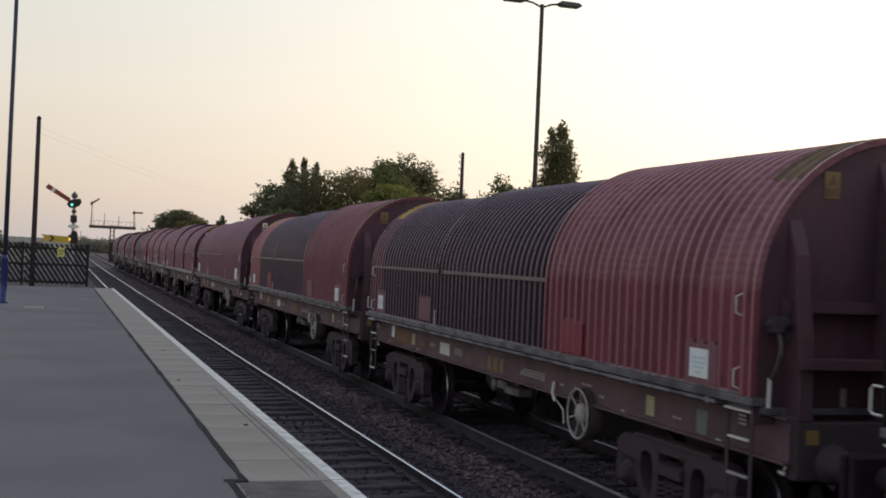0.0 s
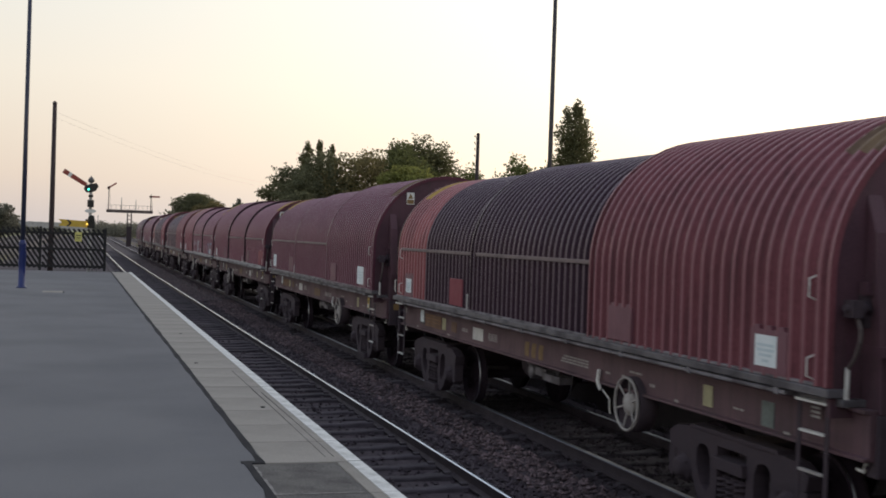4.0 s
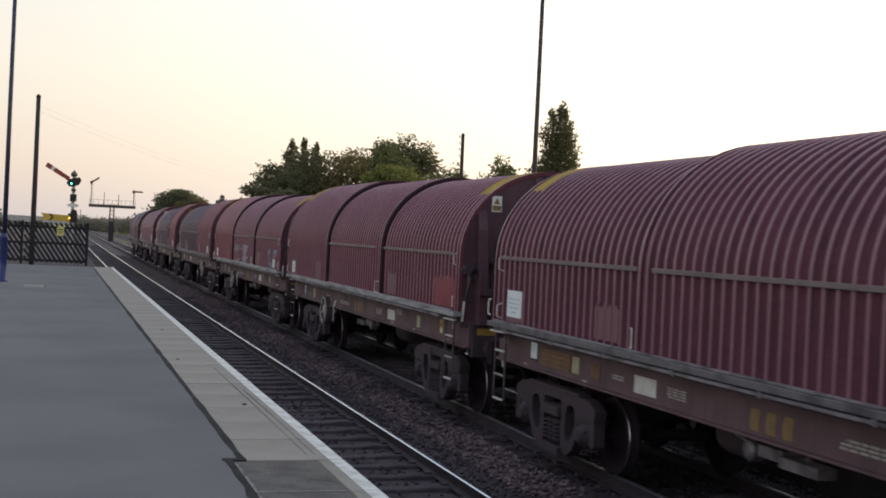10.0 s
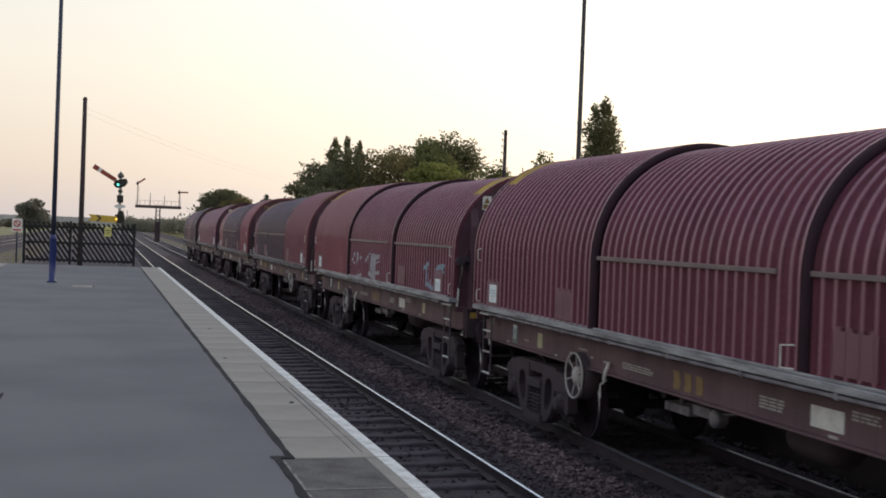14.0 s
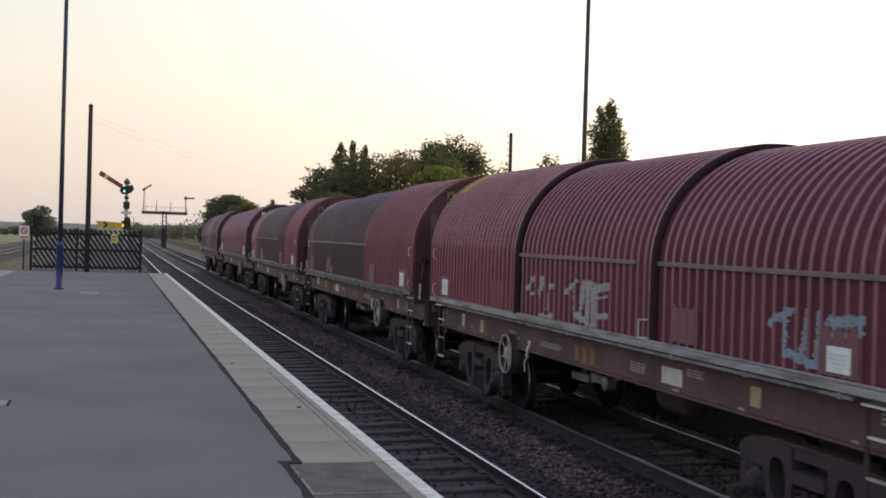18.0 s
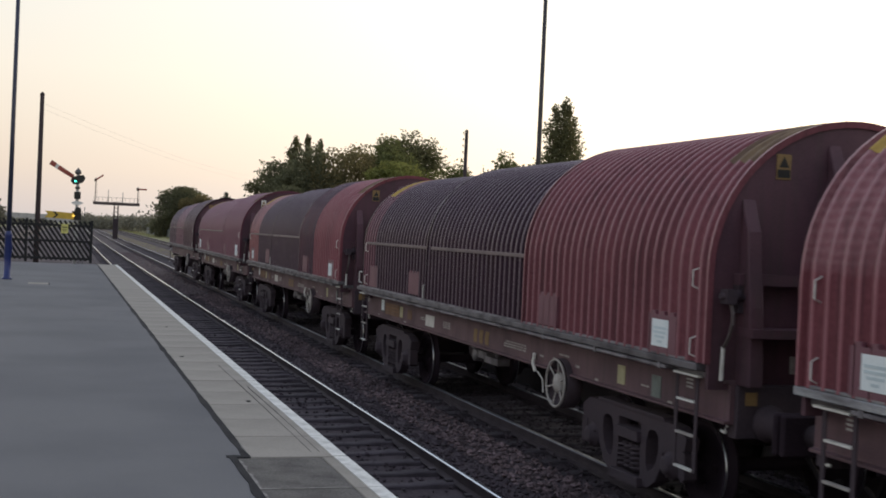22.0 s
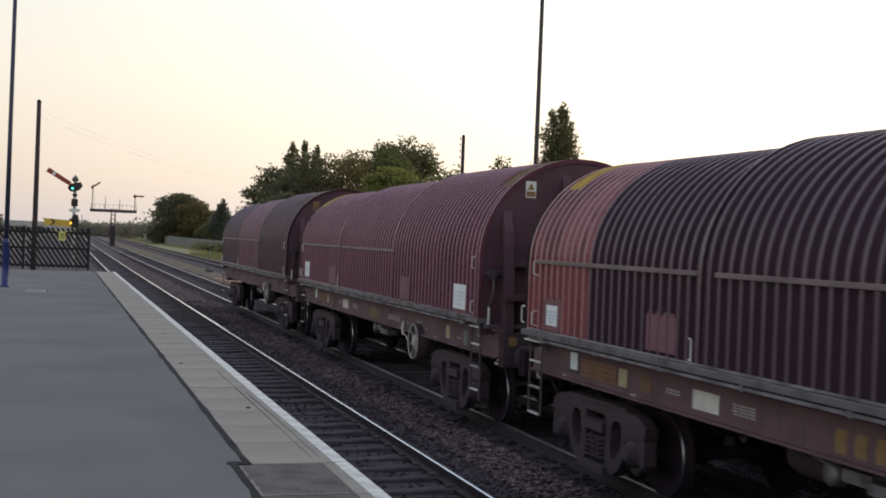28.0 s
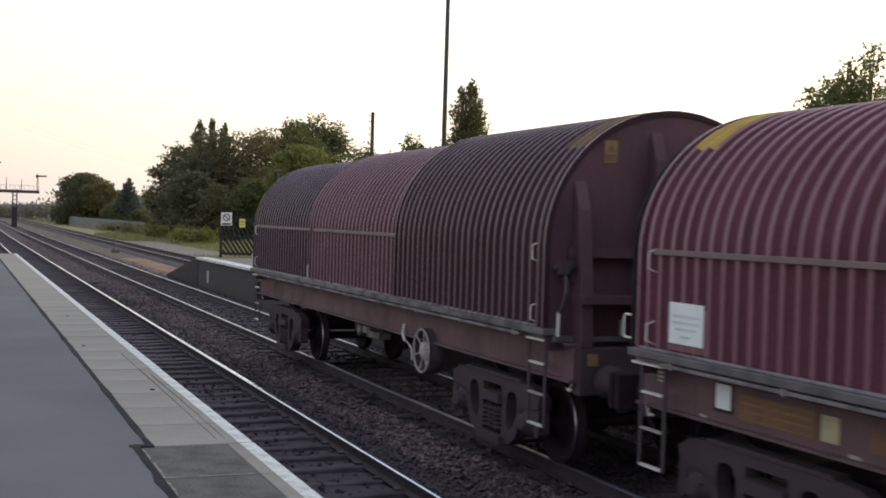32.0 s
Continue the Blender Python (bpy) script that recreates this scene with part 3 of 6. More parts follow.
def sleeper_mesh():
    """Concrete sleeper: high under the rails, dished in the middle, sloping at the ends."""
    b_ = bmesh.new()
    rings = []
    for x, top, w in ((-1.25, 0.0, 0.10), (-1.0, 0.028, 0.108), (-0.52, 0.03, 0.11), (-0.2, 0.008, 0.098), (0.2, 0.008, 0.098), (0.52, 0.03, 0.11), (1.0, 0.028, 0.108), (1.25, 0.0, 0.10)):
        rings.append([b_.verts.new(p) for p in ((x, -0.135, -0.12), (x, 0.135, -0.12), (x, w, top - 0.012), (x, w * 0.8, top), (x, -w * 0.8, top), (x, -w, top - 0.012))])
    for p, q in zip(rings, rings[1:]):
        for k in range(6):
            j = (k + 1) % 6
            b_.faces.new((p[k], p[j], q[j], q[k]))
    b_.faces.new(rings[0][::-1])
    b_.faces.new(rings[-1])
    for s in (-1, 1):
        for o in (-0.1, 0.1):
            bx(b_, s * 0.75 + o - 0.04, s * 0.75 + o + 0.04, -0.05, 0.05, 0.028, 0.055)
    return mesh_of("sleeper", finish(b_), SLEEPER)


SLEEPER_ME = sleeper_mesh()


def track(label, cx, y0, y1, top, near_y0, near_y1, step=0.65, z=RAIL, sunk=0.0):
    t_ = thing("track", label, "railway track", kind="structure")
    for s in (-1, 1):
        share("rail", rail_mesh(y0, y1, cx + s * 0.7525, z, top), t_, Matrix(), "polished steel rail" if top is not RAIL_DULL else "dull steel rail")
    y = near_y0
    rr = random.Random(int(cx * 10))
    while y < near_y1:
        share("sleeper", SLEEPER_ME, t_, pose(cx + bend(y), y, z - 0.185 - sunk + rr.uniform(-0.02, 0.012), 0, rr.uniform(-0.4, 0.4), rr.uniform(-1.2, 1.2)))
        y += step + rr.uniform(-0.03, 0.03)
    return t_


# ---- ballast stones ----
def stones(name, areas, seed, label, mat):
    rr = np.random.RandomState(seed)
    base = np.array([(0, 0, 1), (0.9, 0, 0.2), (0.28, 0.85, 0.3), (-0.72, 0.52, 0.1), (-0.72, -0.52, 0.3), (0.28, -0.85, 0.1), (0, 0, -0.6)])
    tri = [(0, 1, 2), (0, 2, 3), (0, 3, 4), (0, 4, 5), (0, 5, 1), (6, 2, 1), (6, 3, 2), (6, 4, 3), (6, 5, 4), (6, 1, 5)]
    vs, fs = [], []
    for x0, x1, y0, y1, z, n in areas:
        for _ in range(n):
            u = rr.rand()
            y = y0 + (y1 - y0) * u ** 1.7
            x = x0 + (x1 - x0) * rr.rand() + bend(y)
            s = rr.uniform(0.022, 0.05)
            a = rr.rand() * 6.28
            c, d = math.cos(a), math.sin(a)
            p = base * (1 + rr.uniform(-0.3, 0.3, (7, 3))) * s * np.array([1, rr.uniform(0.6, 1), rr.uniform(0.5, 0.9)])
            q = np.stack([p[:, 0] * c - p[:, 1] * d + x, p[:, 0] * d + p[:, 1] * c + y, p[:, 2] + z + rr.uniform(-0.01, 0.03)], 1)
            k = len(vs)
            vs.extend(map(tuple, q))
            fs.extend((a_ + k, b_ + k, c_ + k) for a_, b_, c_ in tri)
    ob = new(name, raw(name, vs, fs, mat))
    return tagged(ob, label, "ballast stones", kind="stuff")


stones("ballast_stones", [(4.95, 5.75, 6, 48, -1.045, 8500), (4.6, 6.05, 45, 110, -1.06, 4500)], 3, "loose brown and grey ballast stones between the lines", STONE)
stones("ballast_stones", [(4.47, 4.98, 6, 48, -1.055, 4200), (5.7, 6.2, 8, 48, -1.095, 1300), (2.95, 4.3, 6, 40, -1.115, 1700), (6.4, 7.7, 8, 60, -1.10, 4200), (7.9, 8.7, 12, 90, -1.08, 1500)], 4, "dark ballast stones around the rails, oily between them, painted shade beside them", STONE_OILY_SHADE)


# ---- lamp posts ----
def lamp_post(m, top, lower, upper, label):
    t_ = thing("lamp_post", label, "lamp post", m)
    b_ = bmesh.new()
    lathe(b_, [(0.14, 0.0), (0.14, 0.03), (0.095, 0.05), (0.09, 0.6), (0.095, 0.62), (0.09, 1.15), (0.10, 1.17), (0.10, 1.22), (0.072, 1.27), (0.07, 1.3)], 16, lambda c, s, r, w: (c * r, s * r, w))
    part("base", b_, lower, t_, "thick blue painted base" if lower is BLUE_PAINT else "")
    b_ = bmesh.new()
    lathe(b_, [(0.066, 1.28), (0.060, 4.0), (0.050, top)], 14, lambda c, s, r, w: (c * r, s * r, w))
    part("shaft", b_, upper, t_, "tall slender shaft")
    b_ = bmesh.new()
    bx(b_, 0.085, 0.105, -0.05, 0.05, 0.7, 1.0)
    part("hatch", b_, lower, t_)
    for s in (-1, 1):
        b_ = bmesh.new()
        tube(b_, [(0, 0, top - 0.08), (s * 0.25, 0, top + 0.02), (s * 0.45, 0, top + 0.05)], 0.025, 8)
        part("arm", b_, upper, t_)
        b_ = bmesh.new()
        prism(b_, [(0.40, 0.0), (0.55, -0.05), (1.0, -0.05), (1.08, 0.0), (0.98, 0.07), (0.5, 0.08)], lambda u, v, d: (s * u, d - 0.13, top + 0.05 + v), 0.26)
        part("lantern", b_, LAMP_GREY, t_, "flat grey lantern head", 0.02)
    return t_


lamp_post(pose(-1.34, 34.85, 0), 9.6, BLUE_PAINT, POST_DARK, "tall blue platform lamp post with twin lantern heads")
lamp_post(pose(11.5, 28.85, 0), 8.28, POST_GREY, POST_GREY, "tall dark lamp post with twin flat lantern heads")


# ---- fence at the platform's end ----
def platform_fence(m, posts, label):
    t_ = thing("fence", label, "fence", m)
    top = 1.58
    for x in posts:
        b_ = bmesh.new()
        bx(b_, x - 0.05, x + 0.05, -0.05, 0.05, 0.0, top + 0.12)
        part("post", b_, FENCE_WOOD, t_, "", 0.01)
    for xa, xb in zip(posts, posts[1:]):
        x0, x1 = xa + 0.05, xb - 0.05
        for z in (0.16, 0.84, 1.46):
            b_ = bmesh.new()
            bx(b_, x0, x1, -0.03, 0.03, z - 0.045, z + 0.045)
            part("rail", b_, FENCE_WOOD, t_)
        x = x0 - 0.9
        while x < x1 - 0.05:
            a, b = (x, top + 0.04), (x + 1.05, 0.06)
            if a[0] < x0:
                a = (x0, a[1] - (x0 - a[0]) * (a[1] - b[1]) / 1.05)
            if b[0] > x1:
                b = (x1, a[1] - (x1 - a[0]) * (top - 0.02) / 1.05)
            if a[1] - b[1] > 0.12:
                b_ = bmesh.new()
                w = 0.07
                prism(b_, [(a[0], a[1]), (a[0] + w, a[1] + w * 0.7), (b[0] + w, b[1] + w * 0.7), (b[0], b[1])], lambda u, v, d: (u, 0.032 + d, v), 0.02)
                part("slat", b_, FENCE_WOOD, t_)
            x += 0.185
    return t_


platform_fence(pose(-3.0, 50.2, -0.03), (0.0, 1.72, 4.16), "black wooden lattice fence across the platform's end")
platform_fence(pose(9.8, 48.3, 0.0), (0.0, 1.9), "black wooden lattice fence on the opposite platform")


def notice(m, w, h_, mat, label, bars, ring=False, post=0.0):
    t_ = thing("notice", label, "sign", m)
    b_ = bmesh.new()
    bx(b_, -w / 2, w / 2, 0, 0.015, 0, h_)
    part("board", b_, mat, t_, "", 0.003)
    for u0, u1, v0, v1, c in bars:
        b_ = bmesh.new()
        bx(b_, u0 * w, u1 * w, -0.006, -0.001, v0 * h_, v1 * h_)
        part("print", b_, c, t_)
    if ring:
        b_ = bmesh.new()
        pts = [(0.30 * w * math.cos(a), -0.005, 0.62 * h_ + 0.30 * w * math.sin(a)) for a in (2 * math.pi * k / 20 for k in range(21))]
        tube(b_, pts, 0.022, 5)
        tube(b_, [(-0.21 * w, -0.006, 0.62 * h_ + 0.21 * w), (0.21 * w, -0.006, 0.62 * h_ - 0.21 * w)], 0.02, 5)
        part("ring", b_, SIGN_RED if post else LAMP_GREY, t_, "red prohibition ring" if post else "dark prohibition ring")
    if post:
        b_ = bmesh.new()
        tube(b_, [(0, 0.045, -post), (0, 0.045, h_ * 0.9)], 0.03, 8)
        part("post", b_, POST_DARK, t_)
    return t_


notice(pose(0.14, 50.12, 1.12), 0.26, 0.36, SIGN_YELLOW, "small yellow notice fixed on the black fence", [(-0.35, 0.35, 0.62, 0.72, SIGN_BLACK), (-0.3, 0.3, 0.4, 0.46, SIGN_BLACK), (-0.3, 0.3, 0.25, 0.3, SIGN_BLACK)])
notice(pose(-3.24, 49.6, 1.20), 0.37, 0.50, SIGN_WHITE, "white no-entry sign on a post beside the fence", [(-0.4, 0.4, 0.06, 0.18, SIGN_RED)], True, 1.20)
notice(pose(9.98, 48.2, 1.28), 0.44, 0.52, SIGN_WHITE, "white no-entry sign on the opposite fence", [(-0.4, 0.4, 0.06, 0.18, SIGN_BLACK)], True)
notice(pose(10.62, 48.2, 1.22), 0.24, 0.34, SIGN_YELLOW, "small yellow notice on the opposite fence", [(-0.3, 0.3, 0.6, 0.7, SIGN_BLACK), (-0.3, 0.3, 0.3, 0.36, SIGN_BLACK)])


# ---- wooden poles and wires ----
def wood_pole(m, hgt, label, arms=0, r=0.15):
    t_ = thing("telegraph_pole", label, "telegraph pole", m)
    b_ = bmesh.new()
    tube(b_, [(0, 0, -0.4), (0.01, 0, hgt * 0.5), (0, 0, hgt)], r, 12, r * 0.72)
    part("pole", b_, POLE_WOOD, t_)
    b_ = bmesh.new()
    lathe(b_, [(r * 0.8, hgt - 0.02), (r * 0.8, hgt + 0.04), (r * 0.3, hgt + 0.14)], 10, lambda c, s, q, w: (c * q, s * q, w))
    part("cap", b_, POLE_WOOD, t_)
    for k in range(arms):
        b_ = bmesh.new()
        z = hgt - 0.3 - 0.55 * k
        tube(b_, [(0, 0, z), (-0.28, 0, z), (-0.28, 0, z + 0.12)], 0.02, 6)
        lathe(b_, [(0.02, z + 0.08), (0.06, z + 0.1), (0.06, z + 0.18), (0.03, z + 0.22)], 8, lambda c, s, q, w: (-0.28 + c * q, s * q, w))
        part("insulator", b_, SIGN_WHITE if k == 9 else LAMP_GREY, t_)
    return t_


wood_pole(pose(-1.18, 66, -1.35), 9.35, "tall dark creosoted wooden pole beyond the fence")
wood_pole(pose(33.1, 100, -1.4), 12.2, "dark wooden telegraph pole with insulators among the trees", 4, 0.2)
for k, (ax, az, bxx, by, bz) in enumerate(((-1.18, 7.6, 25, 148, 7.6), (-1.18, 7.3, 25.6, 148, 7.0))):
    bm = bmesh.new()
    pts = []
    for i in range(25):
        u = i / 24
        pts.append((ax + (bxx - ax) * u, 66 + (by - 66) * u, az + (bz - az) * u - 3.2 * u * (1 - u)))
    tube(bm, pts, 0.0035, 4)
    solid("overhead_wire", bm, LAMP_GREY, "thin sagging telegraph wire against the sky", "wire")
for x, y, h_ in ((25.2, 101, 6.9),):
    t_ = thing("street_lamp", "slim grey street lamp in front of the trees", "street lamp", pose(x, y, -1.4))
    bm = bmesh.new()
    tube(bm, [(0, 0, 0), (0, 0, h_)], 0.07, 8, 0.045)
    part("pole", bm, LAMP_GREY, t_)
    bm = bmesh.new()
    bx(bm, -0.35, 0.35, -0.12, 0.12, h_ - 0.02, h_ + 0.14)
    part("lantern", bm, LAMP_GREY, t_, "", 0.03)


# ---- semaphore signals ----
def semaphore(m):
    t_ = thing("semaphore_signal", "white-posted semaphore signal, red arm raised, yellow arm level", "signal", m)
    b_ = bmesh.new()
    tube(b_, [(0, 0, 0), (0, 0, 5.15)], 0.085, 12, 0.07)
    part("post", b_, SIGNAL_POST, t_, "weathered white post")
    b_ = bmesh.new()
    lathe(b_, [(0.075, 5.05), (0.13, 5.08), (0.15, 5.16), (0.11, 5.24), (0.04, 5.30), (0.012, 5.36)], 12, lambda c, s, r, w: (c * r, s * r, w))
    part("finial", b_, LAMP_GREY, t_)
    ang = radians(149)
    c, s = math.cos(ang), math.sin(ang)

    def arm(u, v, d):
        return (-0.05 + c * u - s * v, -0.16 - d, 4.84 + s * u + c * v)
    b_ = bmesh.new()
    prism(b_, [(0.18, -0.09), (1.34, -0.108), (1.34, 0.108), (0.18, 0.09)], arm, 0.02)
    a_ = part("arm", b_, SIGNAL_RED, t_, "red arm raised to clear")
    b_ = bmesh.new()
    prism(b_, [(0.94, -0.103), (1.08, -0.105), (1.08, 0.105), (0.94, 0.103)], lambda u, v, d: arm(u, v, d + 0.021), 0.004)
    part("stripe", b_, SIGN_WHITE, a_, "white stripe")
    b_ = bmesh.new()
    pts = [(-0.05, -0.15, 4.98), (-0.26, -0.15, 4.92), (-0.32, -0.15, 4.74), (-0.20, -0.15, 4.60), (0.0, -0.15, 4.60), (0.22, -0.15, 4.70), (0.32, -0.15, 4.88), (0.24, -0.15, 5.04)]
    prism(b_, [(p[0], p[2]) for p in pts], lambda u, v, d: (u, -0.17 + d, v), 0.04)
    sp = part("spectacle", b_, SIGN_BLACK, t_, "black iron spectacle plate")
    b_ = bmesh.new()
    lathe(b_, [(0.045, 0.0), (0.045, 0.03)], 12, lambda c_, s_, r, w: (-0.11 + c_ * r, -0.20 + w, 4.74 + s_ * r))
    part("lens", b_, GREEN_LAMP, sp, "lit green lens")
    b_ = bmesh.new()
    bx(b_, -0.14, 0.14, -0.2, 0.14, 3.95, 4.27)
    part("box", b_, SIGN_BLACK, t_, "", 0.01)
    b_ = bmesh.new()
    bx(b_, -0.1, 0.1, -0.14, 0.1, 4.40, 4.50)
    part("bracket", b_, SIGN_BLACK, t_)
    b_ = bmesh.new()
    prism(b_, [(-0.27, 3.77), (-0.15, 3.69), (0.15, 3.69), (0.27, 3.77), (0.15, 3.85), (-0.15, 3.85)], lambda u, v, d: (u, -0.17 + d, v), 0.02)
    part("plate", b_, SIGN_WHITE, t_, "white diamond plate")
    b_ = bmesh.new()
    prism(b_, [(-1.35, 3.07), (-0.12, 3.02), (-0.12, 3.31), (-1.35, 3.37), (-1.22, 3.22)], lambda u, v, d: (u, -0.16 - d, v), 0.02)
    y_ = part("arm", b_, SIGNAL_YELLOW, t_, "yellow fishtailed arm, level")
    b_ = bmesh.new()
    prism(b_, [(-1.02, 3.06), (-0.92, 3.06), (-0.78, 3.20), (-0.92, 3.35), (-1.02, 3.35), (-0.88, 3.20)], lambda u, v, d: (u, -0.182 - d, v), 0.004)
    part("chevron", b_, SIGN_BLACK, y_, "black chevron")
    b_ = bmesh.new()
    lathe(b_, [(0.13, -0.1), (0.15, 0.0), (0.13, 0.12)], 12, lambda c_, s_, r, w: (c_ * r + 0.05, -0.15 + w, 3.44 + s_ * r))
    bx(b_, -0.2, 0.2, -0.1, 0.0, 3.0, 3.4)
    part("lamp_case", b_, SIGN_BLACK, t_)
    b_ = bmesh.new()
    lathe(b_, [(0.045, 0.0), (0.045, 0.03)], 12, lambda c_, s_, r, w: (-0.13 + c_ * r, -0.25 + w, 3.19 + s_ * r))
    part("lens", b_, AMBER_LAMP, t_, "lit amber lens")
    for x in (0.16, 0.34):
        b_ = bmesh.new()
        tube(b_, [(x, 0.1, -0.4), (x, 0.1, 3.6)], 0.014, 5)
        part("ladder_side", b_, LAMP_GREY, t_)
    for i in range(11):
        b_ = bmesh.new()
        tube(b_, [(0.16, 0.1, i * 0.33), (0.34, 0.1, i * 0.33)], 0.01, 4)
        part("ladder_rung", b_, LAMP_GREY, t_)
    return t_


semaphore(pose(0.64, 57, -1.35))


def gantry(m):
    t_ = thing("signal_gantry", "rusty bracket signal gantry with small semaphore arms", "signal", m)
    b_ = bmesh.new()
    for s in (-0.28, 0.28):
        bx(b_, s - 0.09, s + 0.09, -0.12, 0.12, 0, 5.6)
    for i in range(8):
        bx(b_, -0.28, 0.28, -0.05, 0.05, 0.4 + i * 0.6, 0.5 + i * 0.6)
    part("column", b_, GANTRY_RUST, t_, "rusty lattice column")
    b_ = bmesh.new()
    bx(b_, -0.38, 0.38, -0.25, 0.25, 0, 3.0)
    part("plinth", b_, RAIL_SIDE, t_, "dark cased lower part of the column", 0.02)
    b_ = bmesh.new()
    bx(b_, -3.4, 3.4, -0.4, 0.4, 5.35, 5.5)
    bx(b_, -3.4, 3.4, -0.42, -0.36, 5.05, 5.35)
    part("deck", b_, GANTRY_RUST, t_, "narrow timber and iron deck")
    for x in [-3.3 + 0.66 * k for k in range(11)]:
        b_ = bmesh.new()
        tube(b_, [(x, 0.38, 5.4), (x, 0.38, 6.2)], 0.02, 5)
        part("railing_post", b_, GANTRY_RUST, t_)
    b_ = bmesh.new()
    tube(b_, [(-3.3, 0.38, 6.2), (3.3, 0.38, 6.2)], 0.02, 5)
    part("railing", b_, GANTRY_RUST, t_)
    for x, z, a in ((-3.1, 9.1, 35), (3.1, 8.0, 0), (-1.2, 7.4, None), (0.9, 7.1, None)):
        b_ = bmesh.new()
        tube(b_, [(x, 0, 5.4), (x, 0, z)], 0.07, 8, 0.05)
        d_ = part("doll_post", b_, SIGNAL_POST if a is None else GANTRY_RUST, t_)
        if a is not None:
            ca, sa = math.cos(radians(a)), math.sin(radians(a))
            b_ = bmesh.new()
            prism(b_, [(-0.25, -0.12), (1.3, -0.12), (1.3, 0.12), (-0.25, 0.12)], lambda u, v, d: (x + ca * u - sa * v, -0.12 - d, z - 0.35 + sa * u + ca * v), 0.03)
            part("arm", b_, SIGNAL_RED, d_)
            b_ = bmesh.new()
            bx(b_, x - 0.2, x + 0.1, -0.15, 0.05, z - 0.6, z - 0.2)
            part("lamp", b_, SIGN_BLACK, d_)
            b_ = bmesh.new()
            tube(b_, [(x + 0.3, 0.2, 5.4), (x + 0.12, 0.05, z - 0.5)], 0.02, 5)
            part("ladder", b_, GANTRY_RUST, d_)
    return t_


gantry(pose(7.8, 190, -1.05))


def shunt_signal(m):
    t_ = thing("ground_signal", "small dark ground signal on a thin post beside the line", "signal", m)
    b_ = bmesh.new()
    tube(b_, [(0, 0, 0), (0, 0, 2.2)], 0.05, 8)
    part("post", b_, LAMP_GREY, t_)
    b_ = bmesh.new()
    lathe(b_, [(0.19, 0.0), (0.19, 0.05)], 16, lambda c, s, r, w: (c * r - 0.12, -0.1 + w, 2.3 + s * r))
    part("disc", b_, SIGN_BLACK, t_, "black round disc")
    b_ = bmesh.new()
    lathe(b_, [(0.17, 0.0), (0.17, 0.05)], 16, lambda c, s, r, w: (c * r + 0.3, -0.1 + w, 2.45 + s * r))
    part("disc", b_, SIGN_BLACK, t_, "black round disc")
    b_ = bmesh.new()
    bx(b_, -0.3, 0.5, -0.2, 0.2, 0, 0.3)
    part("base", b_, LAMP_GREY, t_)
    return t_


shunt_signal(pose(10.3, 88, -1.2) @ Matrix.Scale(0.72, 4))


# ---- palisade fence along the right of the line ----
def palisade(x0, y0, x1, y1, hgt, label):
    rr = random.Random(11)
    L = math.hypot(x1 - x0, y1 - y0)
    ux, uy = (x1 - x0) / L, (y1 - y0) / L
    t_ = thing("palisade_fence", label, "fence", pose(x0, y0, -1.45))
    b_ = bmesh.new()
    d = 0.0
    while d < L:
        x, y = ux * d, uy * d
        w = 0.045
        poly = [(-w, 0), (w, 0), (w, hgt - 0.1), (0, hgt + rr.uniform(-0.02, 0.02)), (-w, hgt - 0.1)]
        a = [b_.verts.new((x + ux * u, y + uy * u, v)) for u, v in poly]
        c = [b_.verts.new((x + ux * u + 0.03, y + uy * u, v)) for u, v in poly]
        b_.faces.new(a)
        b_.faces.new(c[::-1])
        for i in range(5):
            j = (i + 1) % 5
            b_.faces.new((a[i], a[j], c[j], c[i]))
        d += 0.15
    p_ = part("palisade", b_, STEEL_GREY, t_, "grey galvanised pales")
    tagged(p_, kind="stuff")
    for z in (0.35, hgt - 0.4):
        b_ = bmesh.new()
        tube(b_, [(0.05, 0, z), (ux * L + 0.05, uy * L, z)], 0.03, 4)
        part("rail", b_, STEEL_GREY, t_)
    d = 0.0
    while d < L:
        b_ = bmesh.new()
        bx(b_, ux * d + 0.05, ux * d + 0.15, uy * d - 0.05, uy * d + 0.05, 0, hgt)
        part("post", b_, STEEL_GREY, t_)
        d += 2.75
    return t_


palisade(22.2, 158, 21.2, 235, 1.9, "grey galvanised steel palisade fence beside the line")
palisade(21.2, 236, 21.5, 330, 1.9, "weathered grey palisade fence further along the line")


